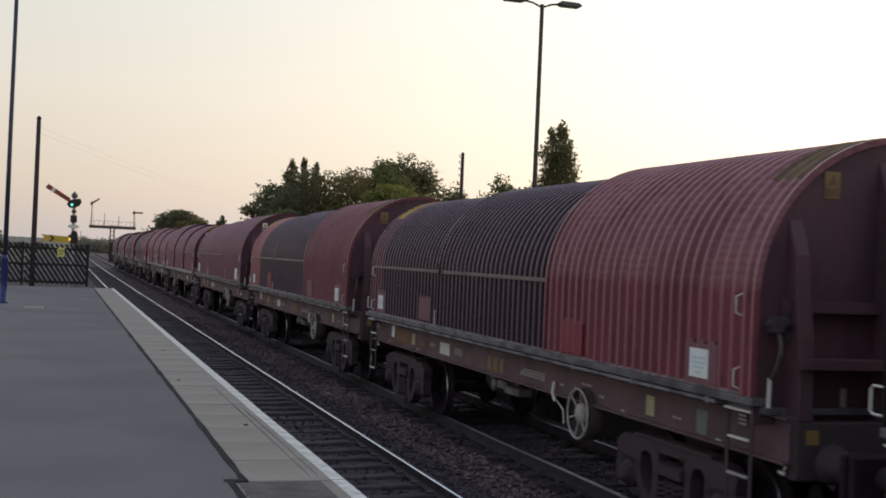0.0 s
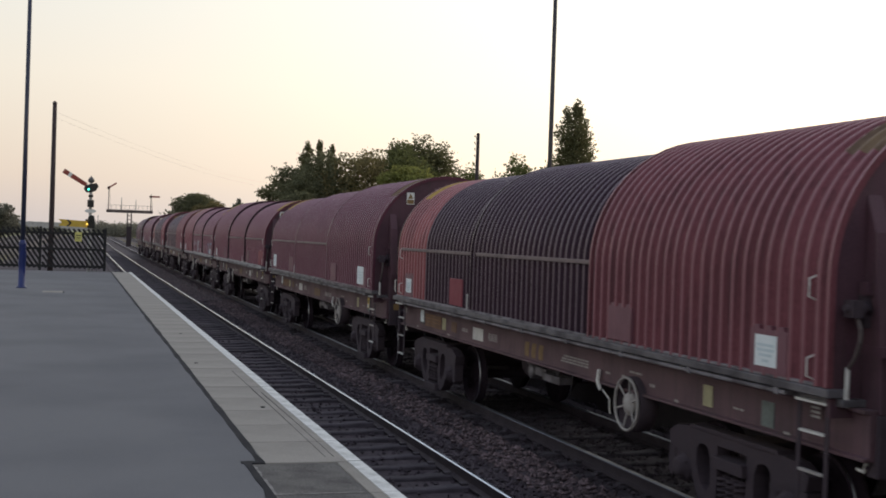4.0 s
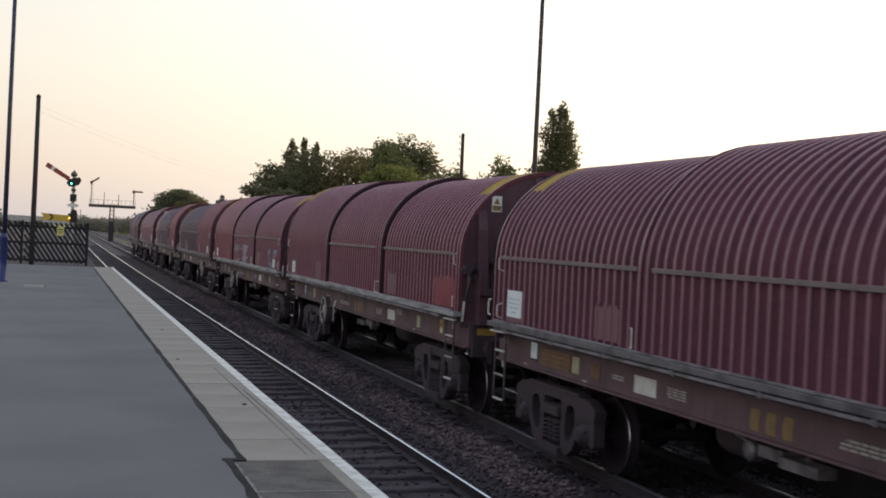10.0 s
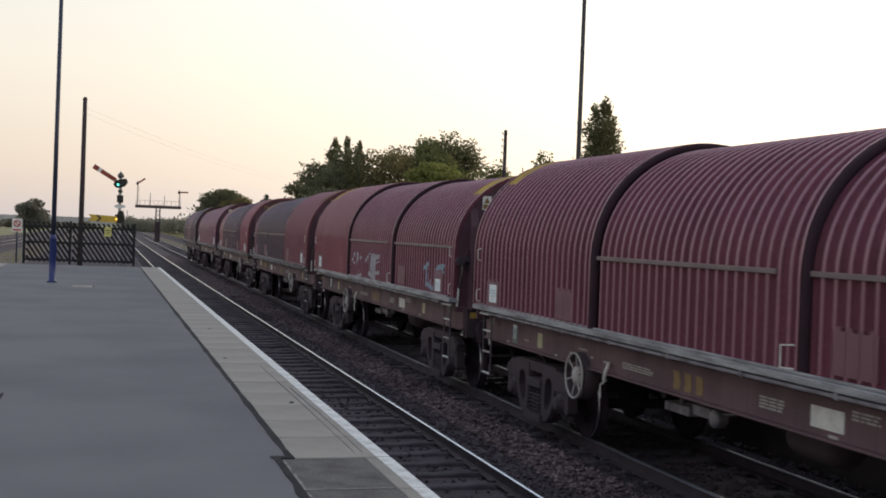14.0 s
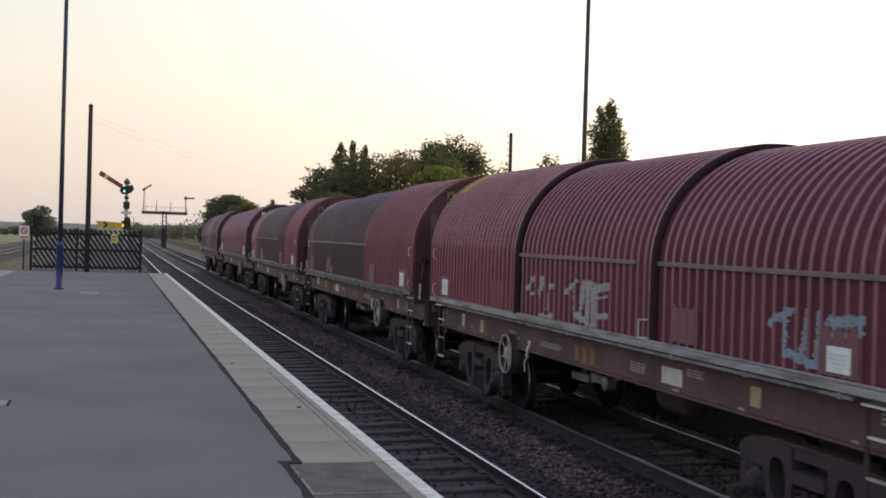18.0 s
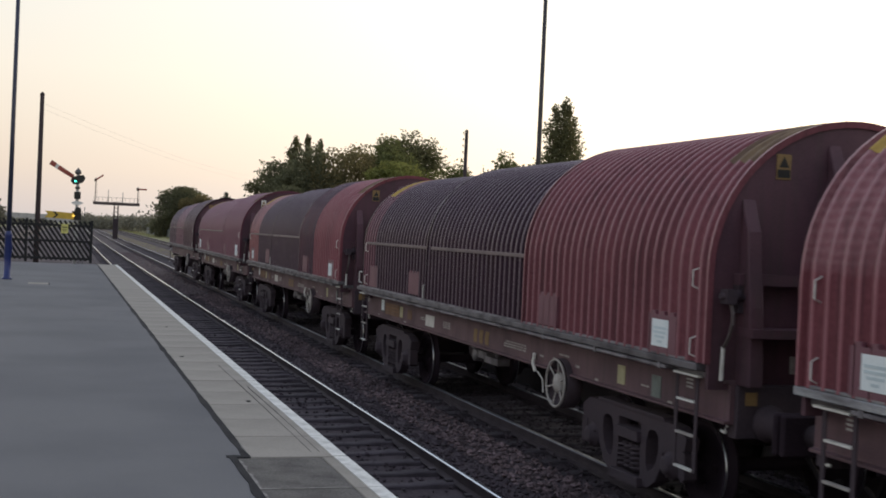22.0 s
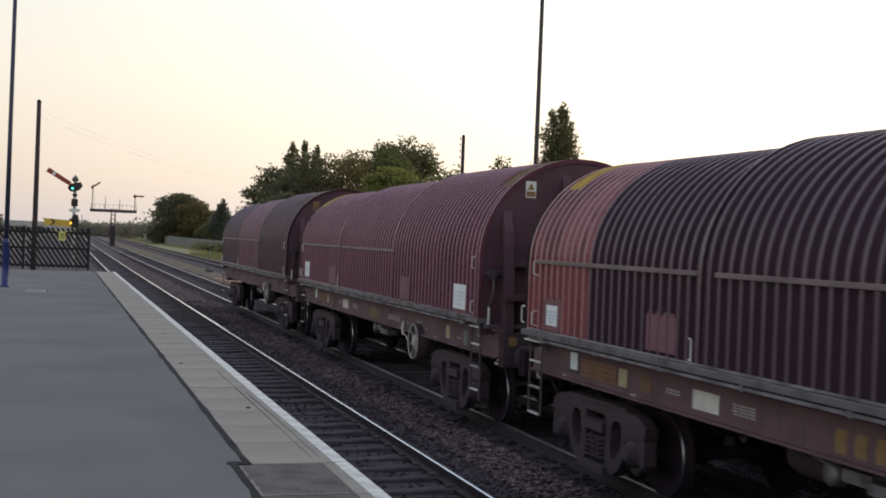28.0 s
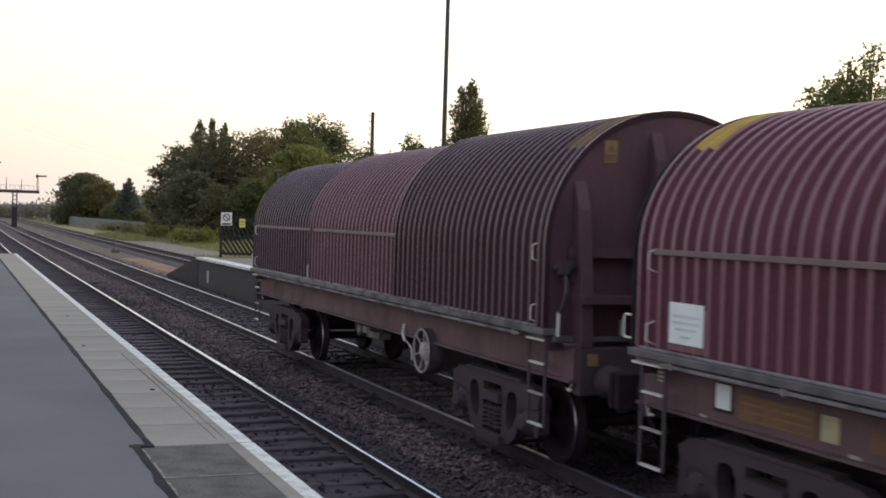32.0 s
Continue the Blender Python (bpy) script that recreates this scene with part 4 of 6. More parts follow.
# ---- trees ----
def leaf_cloud(blobs, n, size, seed, lumpy=1.0):
    """Many small bent leaves round blobs (x, y, z, rx, ry, rz), more of them near the outside, with gaps."""
    rr = np.random.RandomState(seed)
    vol = np.array([b[3] * b[4] + b[4] * b[5] + b[3] * b[5] for b in blobs])
    pick = rr.choice(len(blobs), n, p=vol / vol.sum())
    bl = np.array(blobs)[pick]
    d = rr.normal(size=(n, 3))
    d /= np.linalg.norm(d, axis=1)[:, None]
    # clumps: push leaves towards random twig ends
    lump = 0.95 + lumpy * 0.22 * np.sin(d[:, 0] * 9 + pick) * np.sin(d[:, 1] * 8 + pick * 2.1) + lumpy * 0.2 * np.sin(d[:, 2] * 11 + pick * 1.3)
    r = (0.35 + 0.72 * rr.rand(n) ** 0.6) * lump
    c = bl[:, :3] + d * bl[:, 3:] * r[:, None]
    s = size * rr.uniform(0.55, 1.35, n)
    u = rr.normal(size=(n, 3))
    u /= np.linalg.norm(u, axis=1)[:, None]
    w = np.cross(u, rr.normal(size=(n, 3)))
    w /= np.linalg.norm(w, axis=1)[:, None]
    v = np.stack([c - u * s[:, None], c + w * s[:, None] * 0.6, c + u * s[:, None], c - w * s[:, None] * 0.5 + np.cross(u, w) * s[:, None] * 0.25], 1).reshape(-1, 3)
    f = np.arange(4 * n).reshape(-1, 4)
    return [tuple(p) for p in v], [tuple(q) for q in f]


def tree(label, x, y, blobs, trunk_h, trunk_r, n, size, mat, seed, name="tree", z=-1.45, limbs=6, lumpy=1.0):
    t_ = thing(name, label, "tree", pose(x, y, z))
    rr = random.Random(seed)
    b_ = bmesh.new()
    tube(b_, [(0, 0, -0.3), (rr.uniform(-0.1, 0.1), 0, trunk_h * 0.5), (rr.uniform(-0.2, 0.2), 0, trunk_h)], trunk_r, 8, trunk_r * 0.45)
    for i in range(limbs):
        q = rr.choice(blobs)
        z0 = trunk_h * rr.uniform(0.35, 0.95)
        end = Vector((q[0] + rr.uniform(-0.5, 0.5) * q[3], q[1] + rr.uniform(-0.5, 0.5) * q[4], q[2] + rr.uniform(-0.2, 0.6) * q[5]))
        mid = (Vector((0, 0, z0)) + end) / 2 + Vector((0, 0, 0.3))
        tube(b_, [(0, 0, z0), mid, end], trunk_r * 0.4, 6, trunk_r * 0.08)
    part("trunk", b_, BARK, t_)
    vs, fs = leaf_cloud(blobs, n, size, seed, lumpy)
    c_ = new("crown", raw("crown", vs, fs, mat))
    c_.parent = t_
    return t_


def broad(seed, h_, w, low=1.0, k=9):
    """Blobs of a broad crown of height h_ and half-width w."""
    rr = random.Random(seed)
    out_ = [(0, 0, h_ * 0.55, w * 0.62, w * 0.62, h_ * 0.30)]
    for i in range(k):
        a = rr.uniform(0, 6.28)
        u = rr.uniform(0.35, 0.75)
        zz = rr.uniform(low + 1.0, h_ * 0.86)
        q = w * rr.uniform(0.28, 0.45) * (1.1 - 0.45 * zz / h_)
        out_.append((math.cos(a) * w * u * (1.15 - 0.6 * zz / h_), math.sin(a) * w * u * (1.15 - 0.6 * zz / h_), zz, q * 1.15, q * 1.15, q * 0.85))
    out_.append((0.1 * w, 0, h_ * 0.86, w * 0.3, w * 0.3, h_ * 0.13))
    return out_


def spire(seed, h_, w, low=0.6, sway=0.35, full=False):
    """Blobs of a narrow poplar; a full one stays broad to near its top."""
    rr = random.Random(seed)
    out_ = []
    n = 22 if full else 14
    for i in range(n):
        u = i / (n - 1)
        zz = low + 0.6 + (h_ - low - 1.0) * u
        if full:
            q = w * 1.05 * (1 - 0.80 * max(0.0, (u - 0.74) / 0.26) ** 1.7) * rr.uniform(0.88, 1.10)
        else:
            q = w * (0.45 + 0.75 * math.sin(math.pi * min(1, 0.18 + 0.82 * (1 - u)) * 0.75)) * (1 - 0.55 * u ** 3)
        out_.append((rr.uniform(-sway, sway) * w, rr.uniform(-sway, sway) * w, zz, q * 0.8, q * 0.8, (h_ - low) / 13 * 0.95))
    # upright shoots that break the outline
    for i in range(16 if full else 5):
        a, u = rr.uniform(0, 6.28), rr.uniform(0.55 if full else 0.35, 0.97)
        r = w * 0.8 * (1 - 0.75 * max(0.0, (u - 0.72) / 0.28)) * (1.0 if full else 0.6)
        out_.append((math.cos(a) * r, math.sin(a) * r, low + (h_ - low) * u, w * 0.13, w * 0.13, h_ * 0.045))
    out_.append((rr.uniform(-0.1, 0.1) * w, 0, h_ - 0.5, w * 0.16, w * 0.16, 0.7))
    return out_


tree("tall dark poplar beside the railway", 46.6, 111, spire(4, 16.7, 2.55, 1.0, 0.12, True), 12, 0.3, 27000, 0.13, LEAF_DARK, 41, "poplar_tree", lumpy=0.7)
for k, (bx_, top) in enumerate(((0.1815, 0.0745), (0.1960, 0.0765), (0.2085, 0.0745))):
    tree("narrow dark poplar rising out of the trees", bx_ * 152, 152 + k * 2, spire(10 + k, 1.71 + top * 152 + 1.5, (1.5, 0.9, 1.1)[k], 4, 0.3), 10, 0.22, 6000, 0.17, LEAF_DARK, 50 + k, "poplar_tree", lumpy=0.9)
for lab, bx_, y, top, w, n, mat, sd in (
        ("big dark broadleaf tree in a group", 0.190, 146, 0.068, 6.4, 13000, LEAF_TEAL, 61),
        ("dark broadleaf tree at the end of the group", 0.176, 142, 0.047, 3.3, 6500, LEAF_TEAL, 62),
        ("thin airy tree at the edge of the wood", 0.1530, 150, 0.0435, 2.5, 1500, LEAF_DARK, 63),
        ("broad dark green tree behind the line", 0.258, 146, 0.079, 6.2, 10000, LEAF_MID, 64),
        ("broad dark green tree behind the line", 0.292, 150, 0.080, 5.6, 8500, LEAF_DARK, 65),
        ("dark green tree behind the line", 0.233, 142, 0.070, 5.8, 8500, LEAF_BROWN, 66),
        ("dark green tree filling the group", 0.211, 145, 0.066, 4.6, 7000, LEAF_BROWN, 73),
        ("dark green tree in the broad group", 0.276, 148, 0.084, 5.0, 8000, LEAF_DARK, 74),
        ("airy tree with gaps in its crown", 0.322, 140, 0.064, 3.0, 2300, LEAF_MID, 67),
        ("airy small tree behind the wagons", 0.364, 122, 0.073, 3.3, 3400, LEAF_MID, 68),
        ("airy small tree beside the poplar", 0.398, 126, 0.071, 3.2, 3400, LEAF_MID, 69),
        ("big rounded dark tree far along the line", 0.090, 262, 0.0288, 6.6, 16000, LEAF_TEAL, 70),
        ("rounded tree far along the line", 0.106, 255, 0.0235, 5.2, 12000, LEAF_BROWN, 71),
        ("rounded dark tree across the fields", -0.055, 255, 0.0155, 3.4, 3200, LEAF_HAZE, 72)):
    hh_ = 1.71 + top * y + 1.45
    tree(lab, bx_ * y, y, broad(sd, hh_ * 1.03, w * 1.22, k=12), hh_ * 0.6, 0.28, int(n * 1.9), 0.19 if y < 200 else 0.24, mat, sd, lumpy=1.0 if y < 200 else 0.4)
tree("light green bush in front of the dark trees", 0.263 * 128, 128, broad(80, 11.2, 5.2, 0.3), 5, 0.2, 14000, 0.19, LEAF_LIGHT, 80, "bush")
tree("light green bush in front of the dark trees", 0.232 * 132, 132, broad(81, 7.4, 4.0, 0.3), 4, 0.2, 8100, 0.19, LEAF_MID, 81, "bush")
tree("dark willow-like bush at the wood's edge", 0.176 * 134, 134, broad(82, 8.0, 3.6, 0.3), 4, 0.2, 8100, 0.19, LEAF_TEAL, 82, "bush")
tree("dark bush at the wood's edge", 0.197 * 130, 130, broad(83, 6.6, 3.6, 0.3), 4, 0.2, 8100, 0.19, LEAF_DARK, 83, "bush")
tree("dark bush at the wood's edge", 0.158 * 150, 150, broad(84, 6.0, 2.6, 0.2), 3, 0.2, 6300, 0.19, LEAF_DARK, 84, "bush")
tree("spreading grey-green bush far along the line", 29.5, 300, broad(85, 5.9, 7.6, 0.2), 3, 0.2, 15000, 0.25, LEAF_HAZE, 85, "bush", lumpy=0.4)
tree("low bush beside the palisade fence", 0.116 * 215, 215, broad(86, 4.2, 3.2, 0.2), 2, 0.15, 5400, 0.21, LEAF_MID, 86, "bush")
tree("low bush beside the palisade fence", 0.139 * 170, 172, broad(87, 3.6, 2.6, 0.2), 2, 0.15, 4680, 0.17, LEAF_DARK, 87, "bush")
tree("light green shrub in the rough grass", 0.178 * 118, 118, broad(88, 1.5, 3.0, -0.5, 9), 0.7, 0.08, 4200, 0.11, LEAF_LIGHT, 88, "bush")
tree("light green shrub in the rough grass", 0.150 * 140, 136, broad(89, 1.5, 3.2, -0.5, 9), 0.7, 0.08, 4200, 0.11, LEAF_LIGHT, 89, "bush")
cone = [(0, 0, 0.7 + 0.655 * i, 3.7 * (1 - i / 12.5) ** 0.9 + 0.2, 3.7 * (1 - i / 12.5) ** 0.9 + 0.2, 0.46) for i in range(13)]
tree("dark blue-green conifer standing alone", 0.127 * 215, 215, cone, 8.3, 0.2, 9000, 0.24, LEAF_BLUE, 90, "conifer_tree")
tree("leafy tree close behind the opposite platform", 38.5, 44.5, [(0, 0, 8.6, 2.6, 2.6, 1.7), (-2.7, 0.4, 7.6, 1.5, 1.5, 0.95), (-4.3, 0.2, 6.8, 1.0, 1.0, 0.6), (1.8, -0.5, 10.0, 1.2, 1.2, 1.0), (-1.2, -0.4, 10.2, 0.8, 0.8, 0.8), (0.4, 0.3, 11.2, 0.6, 0.6, 0.8), (-2.4, 0, 9.1, 1.2, 1.2, 0.7), (-1.0, 0.3, 9.6, 1.1, 1.1, 0.8), (2.4, 0, 6.5, 2.2, 2.2, 2.0), (-1.5, 0.5, 6.0, 2.2, 2.2, 1.6)], 8, 0.25, 17000, 0.095, LEAF_MID, 91, limbs=14)
for k, (x, y, r, h_) in enumerate(((17.3, 57, 1.2, 1.5), (14.4, 53, 0.9, 1.3), (20.5, 70, 1.6, 1.4), (12.9, 50.5, 0.8, 1.3), (21.3, 84, 1.8, 1.5), (20.9, 152, 1.4, 1.9), (21.0, 168, 1.3, 1.8), (20.6, 186, 1.6, 1.6))):
    tree("dark bramble bush in the grass", x, y, [(0, 0, h_ * 0.5, r, r, h_ * 0.5), (r * 0.6, 0, h_ * 0.35, r * 0.7, r * 0.7, h_ * 0.35)], 0.5, 0.05, 1500, 0.09, LEAF_MID, 95 + k, "bush", limbs=2)

# distant hedges and woods, a low uneven rim all round
bm = bmesh.new()
rnd = random.Random(77)
for ring, (dist, lo, hi) in enumerate(((1500, 3, 8), (900, 0.5, 3))):
    prev = None
    for k in range(0, 1441):
        i = k * 0.25
        a = radians(i - 180)
        z = lo + (hi - lo) * (0.5 + 0.35 * noise.noise(Vector((i * 0.09, ring * 7.0, 0))) + 0.3 * noise.noise(Vector((i * 0.5, ring * 3.0, 5))) + 0.28 * max(0, noise.noise(Vector((i * 2.3, ring * 5.0, 9)))) + 0.2 * noise.noise(Vector((i * 6.1, ring * 4.0, 2))))
        cur = [bm.verts.new((math.sin(a) * dist, math.cos(a) * dist, zz)) for zz in (-3, max(z, 1.0))] + [bm.verts.new((math.sin(a) * (dist + 60), math.cos(a) * (dist + 60), -3))]
        if prev:
            bm.faces.new((prev[0], cur[0], cur[1], prev[1]))
            bm.faces.new((prev[1], cur[1], cur[2], prev[2]))
        prev = cur
# pale grey stands for woods seen through haze; the haze is in the colour
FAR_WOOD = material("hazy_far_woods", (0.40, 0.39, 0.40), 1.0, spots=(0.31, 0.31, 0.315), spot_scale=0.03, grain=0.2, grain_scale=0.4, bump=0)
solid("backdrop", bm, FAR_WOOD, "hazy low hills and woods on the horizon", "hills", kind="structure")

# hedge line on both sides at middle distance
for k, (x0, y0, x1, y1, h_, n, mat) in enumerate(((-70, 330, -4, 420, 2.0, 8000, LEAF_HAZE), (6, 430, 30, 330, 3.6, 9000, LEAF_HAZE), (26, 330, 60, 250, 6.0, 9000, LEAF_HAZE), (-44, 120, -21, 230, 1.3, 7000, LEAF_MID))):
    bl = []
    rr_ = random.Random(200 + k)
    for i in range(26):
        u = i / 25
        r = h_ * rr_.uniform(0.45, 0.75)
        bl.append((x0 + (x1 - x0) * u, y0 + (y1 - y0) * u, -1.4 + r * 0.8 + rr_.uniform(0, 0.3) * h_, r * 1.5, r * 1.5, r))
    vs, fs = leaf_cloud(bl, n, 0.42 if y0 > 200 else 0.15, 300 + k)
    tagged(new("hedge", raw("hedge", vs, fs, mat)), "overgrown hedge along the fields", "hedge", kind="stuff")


# rough grass tufts beside the line
def tufts(areas, seed, label):
    rr = np.random.RandomState(seed)
    vs, fs = [], []
    for x0, x1, y0, y1, z, hgt, n in areas:
        px, py = rr.uniform(x0, x1, n), rr.uniform(y0, y1, n)
        a, hh_, le = rr.rand(n) * 6.28, hgt * rr.uniform(0.5, 1.3, n), rr.normal(size=(n, 2)) * hgt * 0.35
        for i in range(n):
            w = 0.03
            c, s = math.cos(a[i]) * w, math.sin(a[i]) * w
            k = len(vs)
            vs += [(px[i] - c, py[i] - s, z), (px[i] + c, py[i] + s, z), (px[i] + le[i, 0], py[i] + le[i, 1], z + hh_[i])]
            fs.append((k, k + 1, k + 2))
    tagged(new("grass", raw("grass", vs, fs, BLADES)), label, "grass", kind="stuff")


tufts([(14.9, 24, 58, 74, -1.42, 0.4, 4000), (21.0, 32, 74, 150, -1.42, 0.55, 18000), (15.0, 21, 62, 86, -1.42, 0.4, 4000), (19.0, 21.2, 86, 132, -1.42, 0.4, 4000), (15, 19, 128, 150, -1.42, 0.35, 3000), (19.5, 22, 150, 240, -1.42, 0.4, 6000), (15, 21, 240, 420, -1.42, 0.4, 3000), (-30, -16.6, 60, 220, -1.42, 0.45, 12000), (-8.4, -5.4, 56, 120, -1.26, 0.16, 900), (9.1, 11, 80, 300, -1.22, 0.14, 900), (20.5, 34, 132, 150, -1.42, 0.8, 9000), (15.6, 20.5, 130, 156, -1.42, 0.55, 6000)], 8, "rough summer grass and weeds")
# small white car and huts far off by the fence
for x, y, w, d, h_, lab, cat in ((26.5, 200, 3.8, 1.7, 1.5, "white van roof seen over the fence", "van"), (31, 228, 2.2, 4.2, 2.0, "pale hut beyond the fence", "hut")):
    bm = bmesh.new()
    prism(bm, [(-w / 2, 0), (w / 2, 0), (w / 2, h_ * 0.6), (w * 0.3, h_), (-w * 0.42, h_), (-w / 2, h_ * 0.55)], lambda u, v, dd: (u, dd - d / 2, v), d)
    solid(cat, bm, SIGN_WHITE, lab, cat, pose(x, y, -1.4), bevel=0.08)


# ---- covered coil wagons ----
PITCH = 14.894
HALF = PITCH / 2
Z0, ZS = 1.58, 2.40


ARCH = {1.46: 0.960, 1.425: 0.9245, 1.39: 0.899, 1.50: 0.955, 1.465: 0.925, 1.445: 0.953, 1.43: 0.892, 1.432: 0.890}


def hood_outline(R, z0=Z0, n=30, a0=0.0, a1=math.pi):
    """Points and outward normals over the arch, from one skirt to the other."""
    pts = []
    if a0 <= 0:
        pts += [((R, z), (1, 0)) for z in (z0, (z0 + ZS) / 2)]
    for i in range(n + 1):
        a = a0 + (a1 - a0) * i / n
        pts.append(((R * math.cos(a), ZS + ARCH.get(R, 0.955) * R * math.sin(a)), (math.cos(a), math.sin(a))))
    if a1 >= math.pi:
        pts += [((-R, z), (-1, 0)) for z in ((z0 + ZS) / 2, z0)]
    return pts


def hood_stations(y0, y1, rib=0.048, pitch=0.185, lift=0.0, lip=True):
    st = []
    if lip:
        st += [(y0, -0.012), (y0, rib), (y0 + 0.035, rib), (y0 + 0.05, 0.0)]
    n = int(round((y1 - y0 - 0.14) / pitch))
    p = (y1 - y0 - 0.14) / n
    for i in range(n):
        c = y0 + 0.07 + p * (i + 0.5)
        st += [(c + u * 0.086, v * rib + lift) for u, v in ((-1, 0), (-0.66, 0.10), (-0.44, 0.36), (-0.26, 0.76), (-0.10, 1), (0.10, 1), (0.26, 0.76), (0.44, 0.36), (0.66, 0.10), (1, 0))]
    if lip:
        st += [(y1 - 0.05, 0.0), (y1 - 0.035, rib), (y1, rib), (y1, -0.012)]
    return st


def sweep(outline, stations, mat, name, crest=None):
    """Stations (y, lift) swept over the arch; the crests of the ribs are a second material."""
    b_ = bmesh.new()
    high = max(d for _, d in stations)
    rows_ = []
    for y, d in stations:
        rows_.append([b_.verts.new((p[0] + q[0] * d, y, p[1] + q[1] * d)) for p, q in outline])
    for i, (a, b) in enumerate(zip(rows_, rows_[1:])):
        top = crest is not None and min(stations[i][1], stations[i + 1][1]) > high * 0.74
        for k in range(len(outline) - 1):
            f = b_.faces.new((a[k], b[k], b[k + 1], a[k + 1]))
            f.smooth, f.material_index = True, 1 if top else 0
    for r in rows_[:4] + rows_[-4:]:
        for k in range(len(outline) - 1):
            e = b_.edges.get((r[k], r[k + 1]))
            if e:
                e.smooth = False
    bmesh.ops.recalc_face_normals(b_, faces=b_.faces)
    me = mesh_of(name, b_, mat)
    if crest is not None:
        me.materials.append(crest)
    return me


def side_plate(b_, x, y0, y1, z0, z1, s, t=0.02):
    bx(b_, min(s * x, s * (x + t)), max(s * x, s * (x + t)), y0, y1, z0, z1)


def spring_mesh():
    b_ = bmesh.new()
    for r, o in ((0.075, 0.0),):
        pts = [(r * math.cos(a), r * math.sin(a), 0.26 * a / (2 * math.pi * 5)) for a in (2 * math.pi * 5 * k / 60 for k in range(61))]
        tube(b_, pts, 0.017, 5)
    tube(b_, [(0, 0, -0.01), (0, 0, 0.27)], 0.045, 8)
    return mesh_of("spring", finish(b_), BOGIE_PAINT)


def wheelset_mesh():
    b_ = bmesh.new()

    def spin(c, s, r, w):
        return (w, c * r, s * r)
    lathe(b_, [(0.07, -0.98), (0.07, 0.98)], 10, spin)
    for s in (-1, 1):
        prof = [(0.10, 0.62), (0.16, 0.66), (0.32, 0.70), (0.39, 0.675), (0.48, 0.675), (0.48, 0.70), (0.45, 0.715), (0.4465, 0.782), (0.4455, 0.80), (0.40, 0.805), (0.375, 0.78), (0.30, 0.755), (0.16, 0.77), (0.13, 0.82), (0.07, 0.82)]
        lathe(b_, [(r, s * w) for r, w in prof], 32, spin)
        for k in range(4):
            a = k * math.pi / 2
            bx(b_, min(s * 0.77, s * 0.80), max(s * 0.77, s * 0.80), 0.22 * math.cos(a) - 0.03, 0.22 * math.cos(a) + 0.03, 0.22 * math.sin(a) - 0.03, 0.22 * math.sin(a) + 0.03)
    bmesh.ops.recalc_face_normals(b_, faces=b_.faces)
    for f in b_.faces:
        c = f.calc_center_median()
        if 0.43 < math.hypot(c.y, c.z) < 0.455 and abs(c.x) > 0.783:
            f.material_index = 1
    me = mesh_of("wheelset", b_, WHEEL_STEEL)
    me.materials.append(TYRE_STEEL)
    return me


def side_frame_mesh():
    """Cast three-piece bogie side: deep top chord, jaws over the axleboxes, two tear-shaped windows and an open spring nest."""
    b_ = bmesh.new()
    rim = [(1.20, 0.63), (1.23, 0.76), (1.05, 0.85), (0.62, 0.88), (0.27, 0.88), (0.26, 0.62), (0.26, 0.36), (0.28, 0.13), (0.45, 0.12), (0.62, 0.22), (0.74, 0.40), (0.77, 0.61)]
    hole = [(0.66, 0.60), (0.65, 0.68), (0.60, 0.725), (0.52, 0.735), (0.44, 0.71), (0.395, 0.62), (0.385, 0.50), (0.395, 0.36), (0.45, 0.29), (0.55, 0.34), (0.62, 0.43), (0.655, 0.52)]
    for s in (-1, 1):
        for d0, d1, shrink in ((-0.07, 0.07, 0.0), (0.055, 0.09, 0.02)):
            rings = []
            for poly, k in ((rim, -shrink), (hole, 0.0)):
                cx, cz = 0.52, 0.52
                for d in (d0, d1):
                    rings.append([b_.verts.new((d, s * (u + (k if u > cx else -k) * 0.6), v + (k if v > cz else -k) * 0.6)) for u, v in poly])
            o0, o1, h0, h1 = rings
            n = len(rim)
            for i in range(n):
                j = (i + 1) % n
                for q in ((o0[i], o0[j], o1[j], o1[i]), (h0[i], h0[j], h1[j], h1[i]), (o0[i], o0[j], h0[j], h0[i]), (o1[i], o1[j], h1[j], h1[i])):
                    b_.faces.new(q)
        # outer jaw, and the ribs round the jaw
        prism(b_, [(s * u, v) for u, v in ((1.08, 0.62), (1.21, 0.62), (1.22, 0.36), (1.16, 0.32), (1.09, 0.36))], lambda u, v, d: (d - 0.07, u, v), 0.14)
    for z0, z1, w, q in ((0.76, 0.88, 0.32, 0.14), (0.10, 0.20, 0.34, 0.26), (0.56, 0.67, 0.28, 0.24), (0.86, 0.90, 0.80, 0.17)):
        prism(b_, [(-w, z0), (w, z0), (w * 0.96, z1), (-w * 0.96, z1)], lambda u, v, d: (d - q / 2, u, v), q)
    return mesh_of("side_frame", finish(b_, 0.010), BOGIE_PAINT)


def axlebox_mesh():
    b_ = bmesh.new()
    lathe(b_, [(0.155, 0.0), (0.155, 0.08), (0.13, 0.12), (0.10, 0.13), (0.095, 0.17), (0.05, 0.18)], 16, lambda c, s, r, w: (w, c * r, s * r))
    bx(b_, 0.0, 0.10, -0.155, 0.155, 0.0, 0.17)
    for k in range(3):
        a = 0.5 + 2.094 * k
        lathe(b_, [(0.016, 0.12), (0.016, 0.145)], 6, lambda c, s, r, w: (w, 0.075 * math.cos(a) * 1.5 + c * r, 0.075 * math.sin(a) * 1.5 + s * r))
    return mesh_of("axlebox", finish(b_), BOGIE_PAINT)


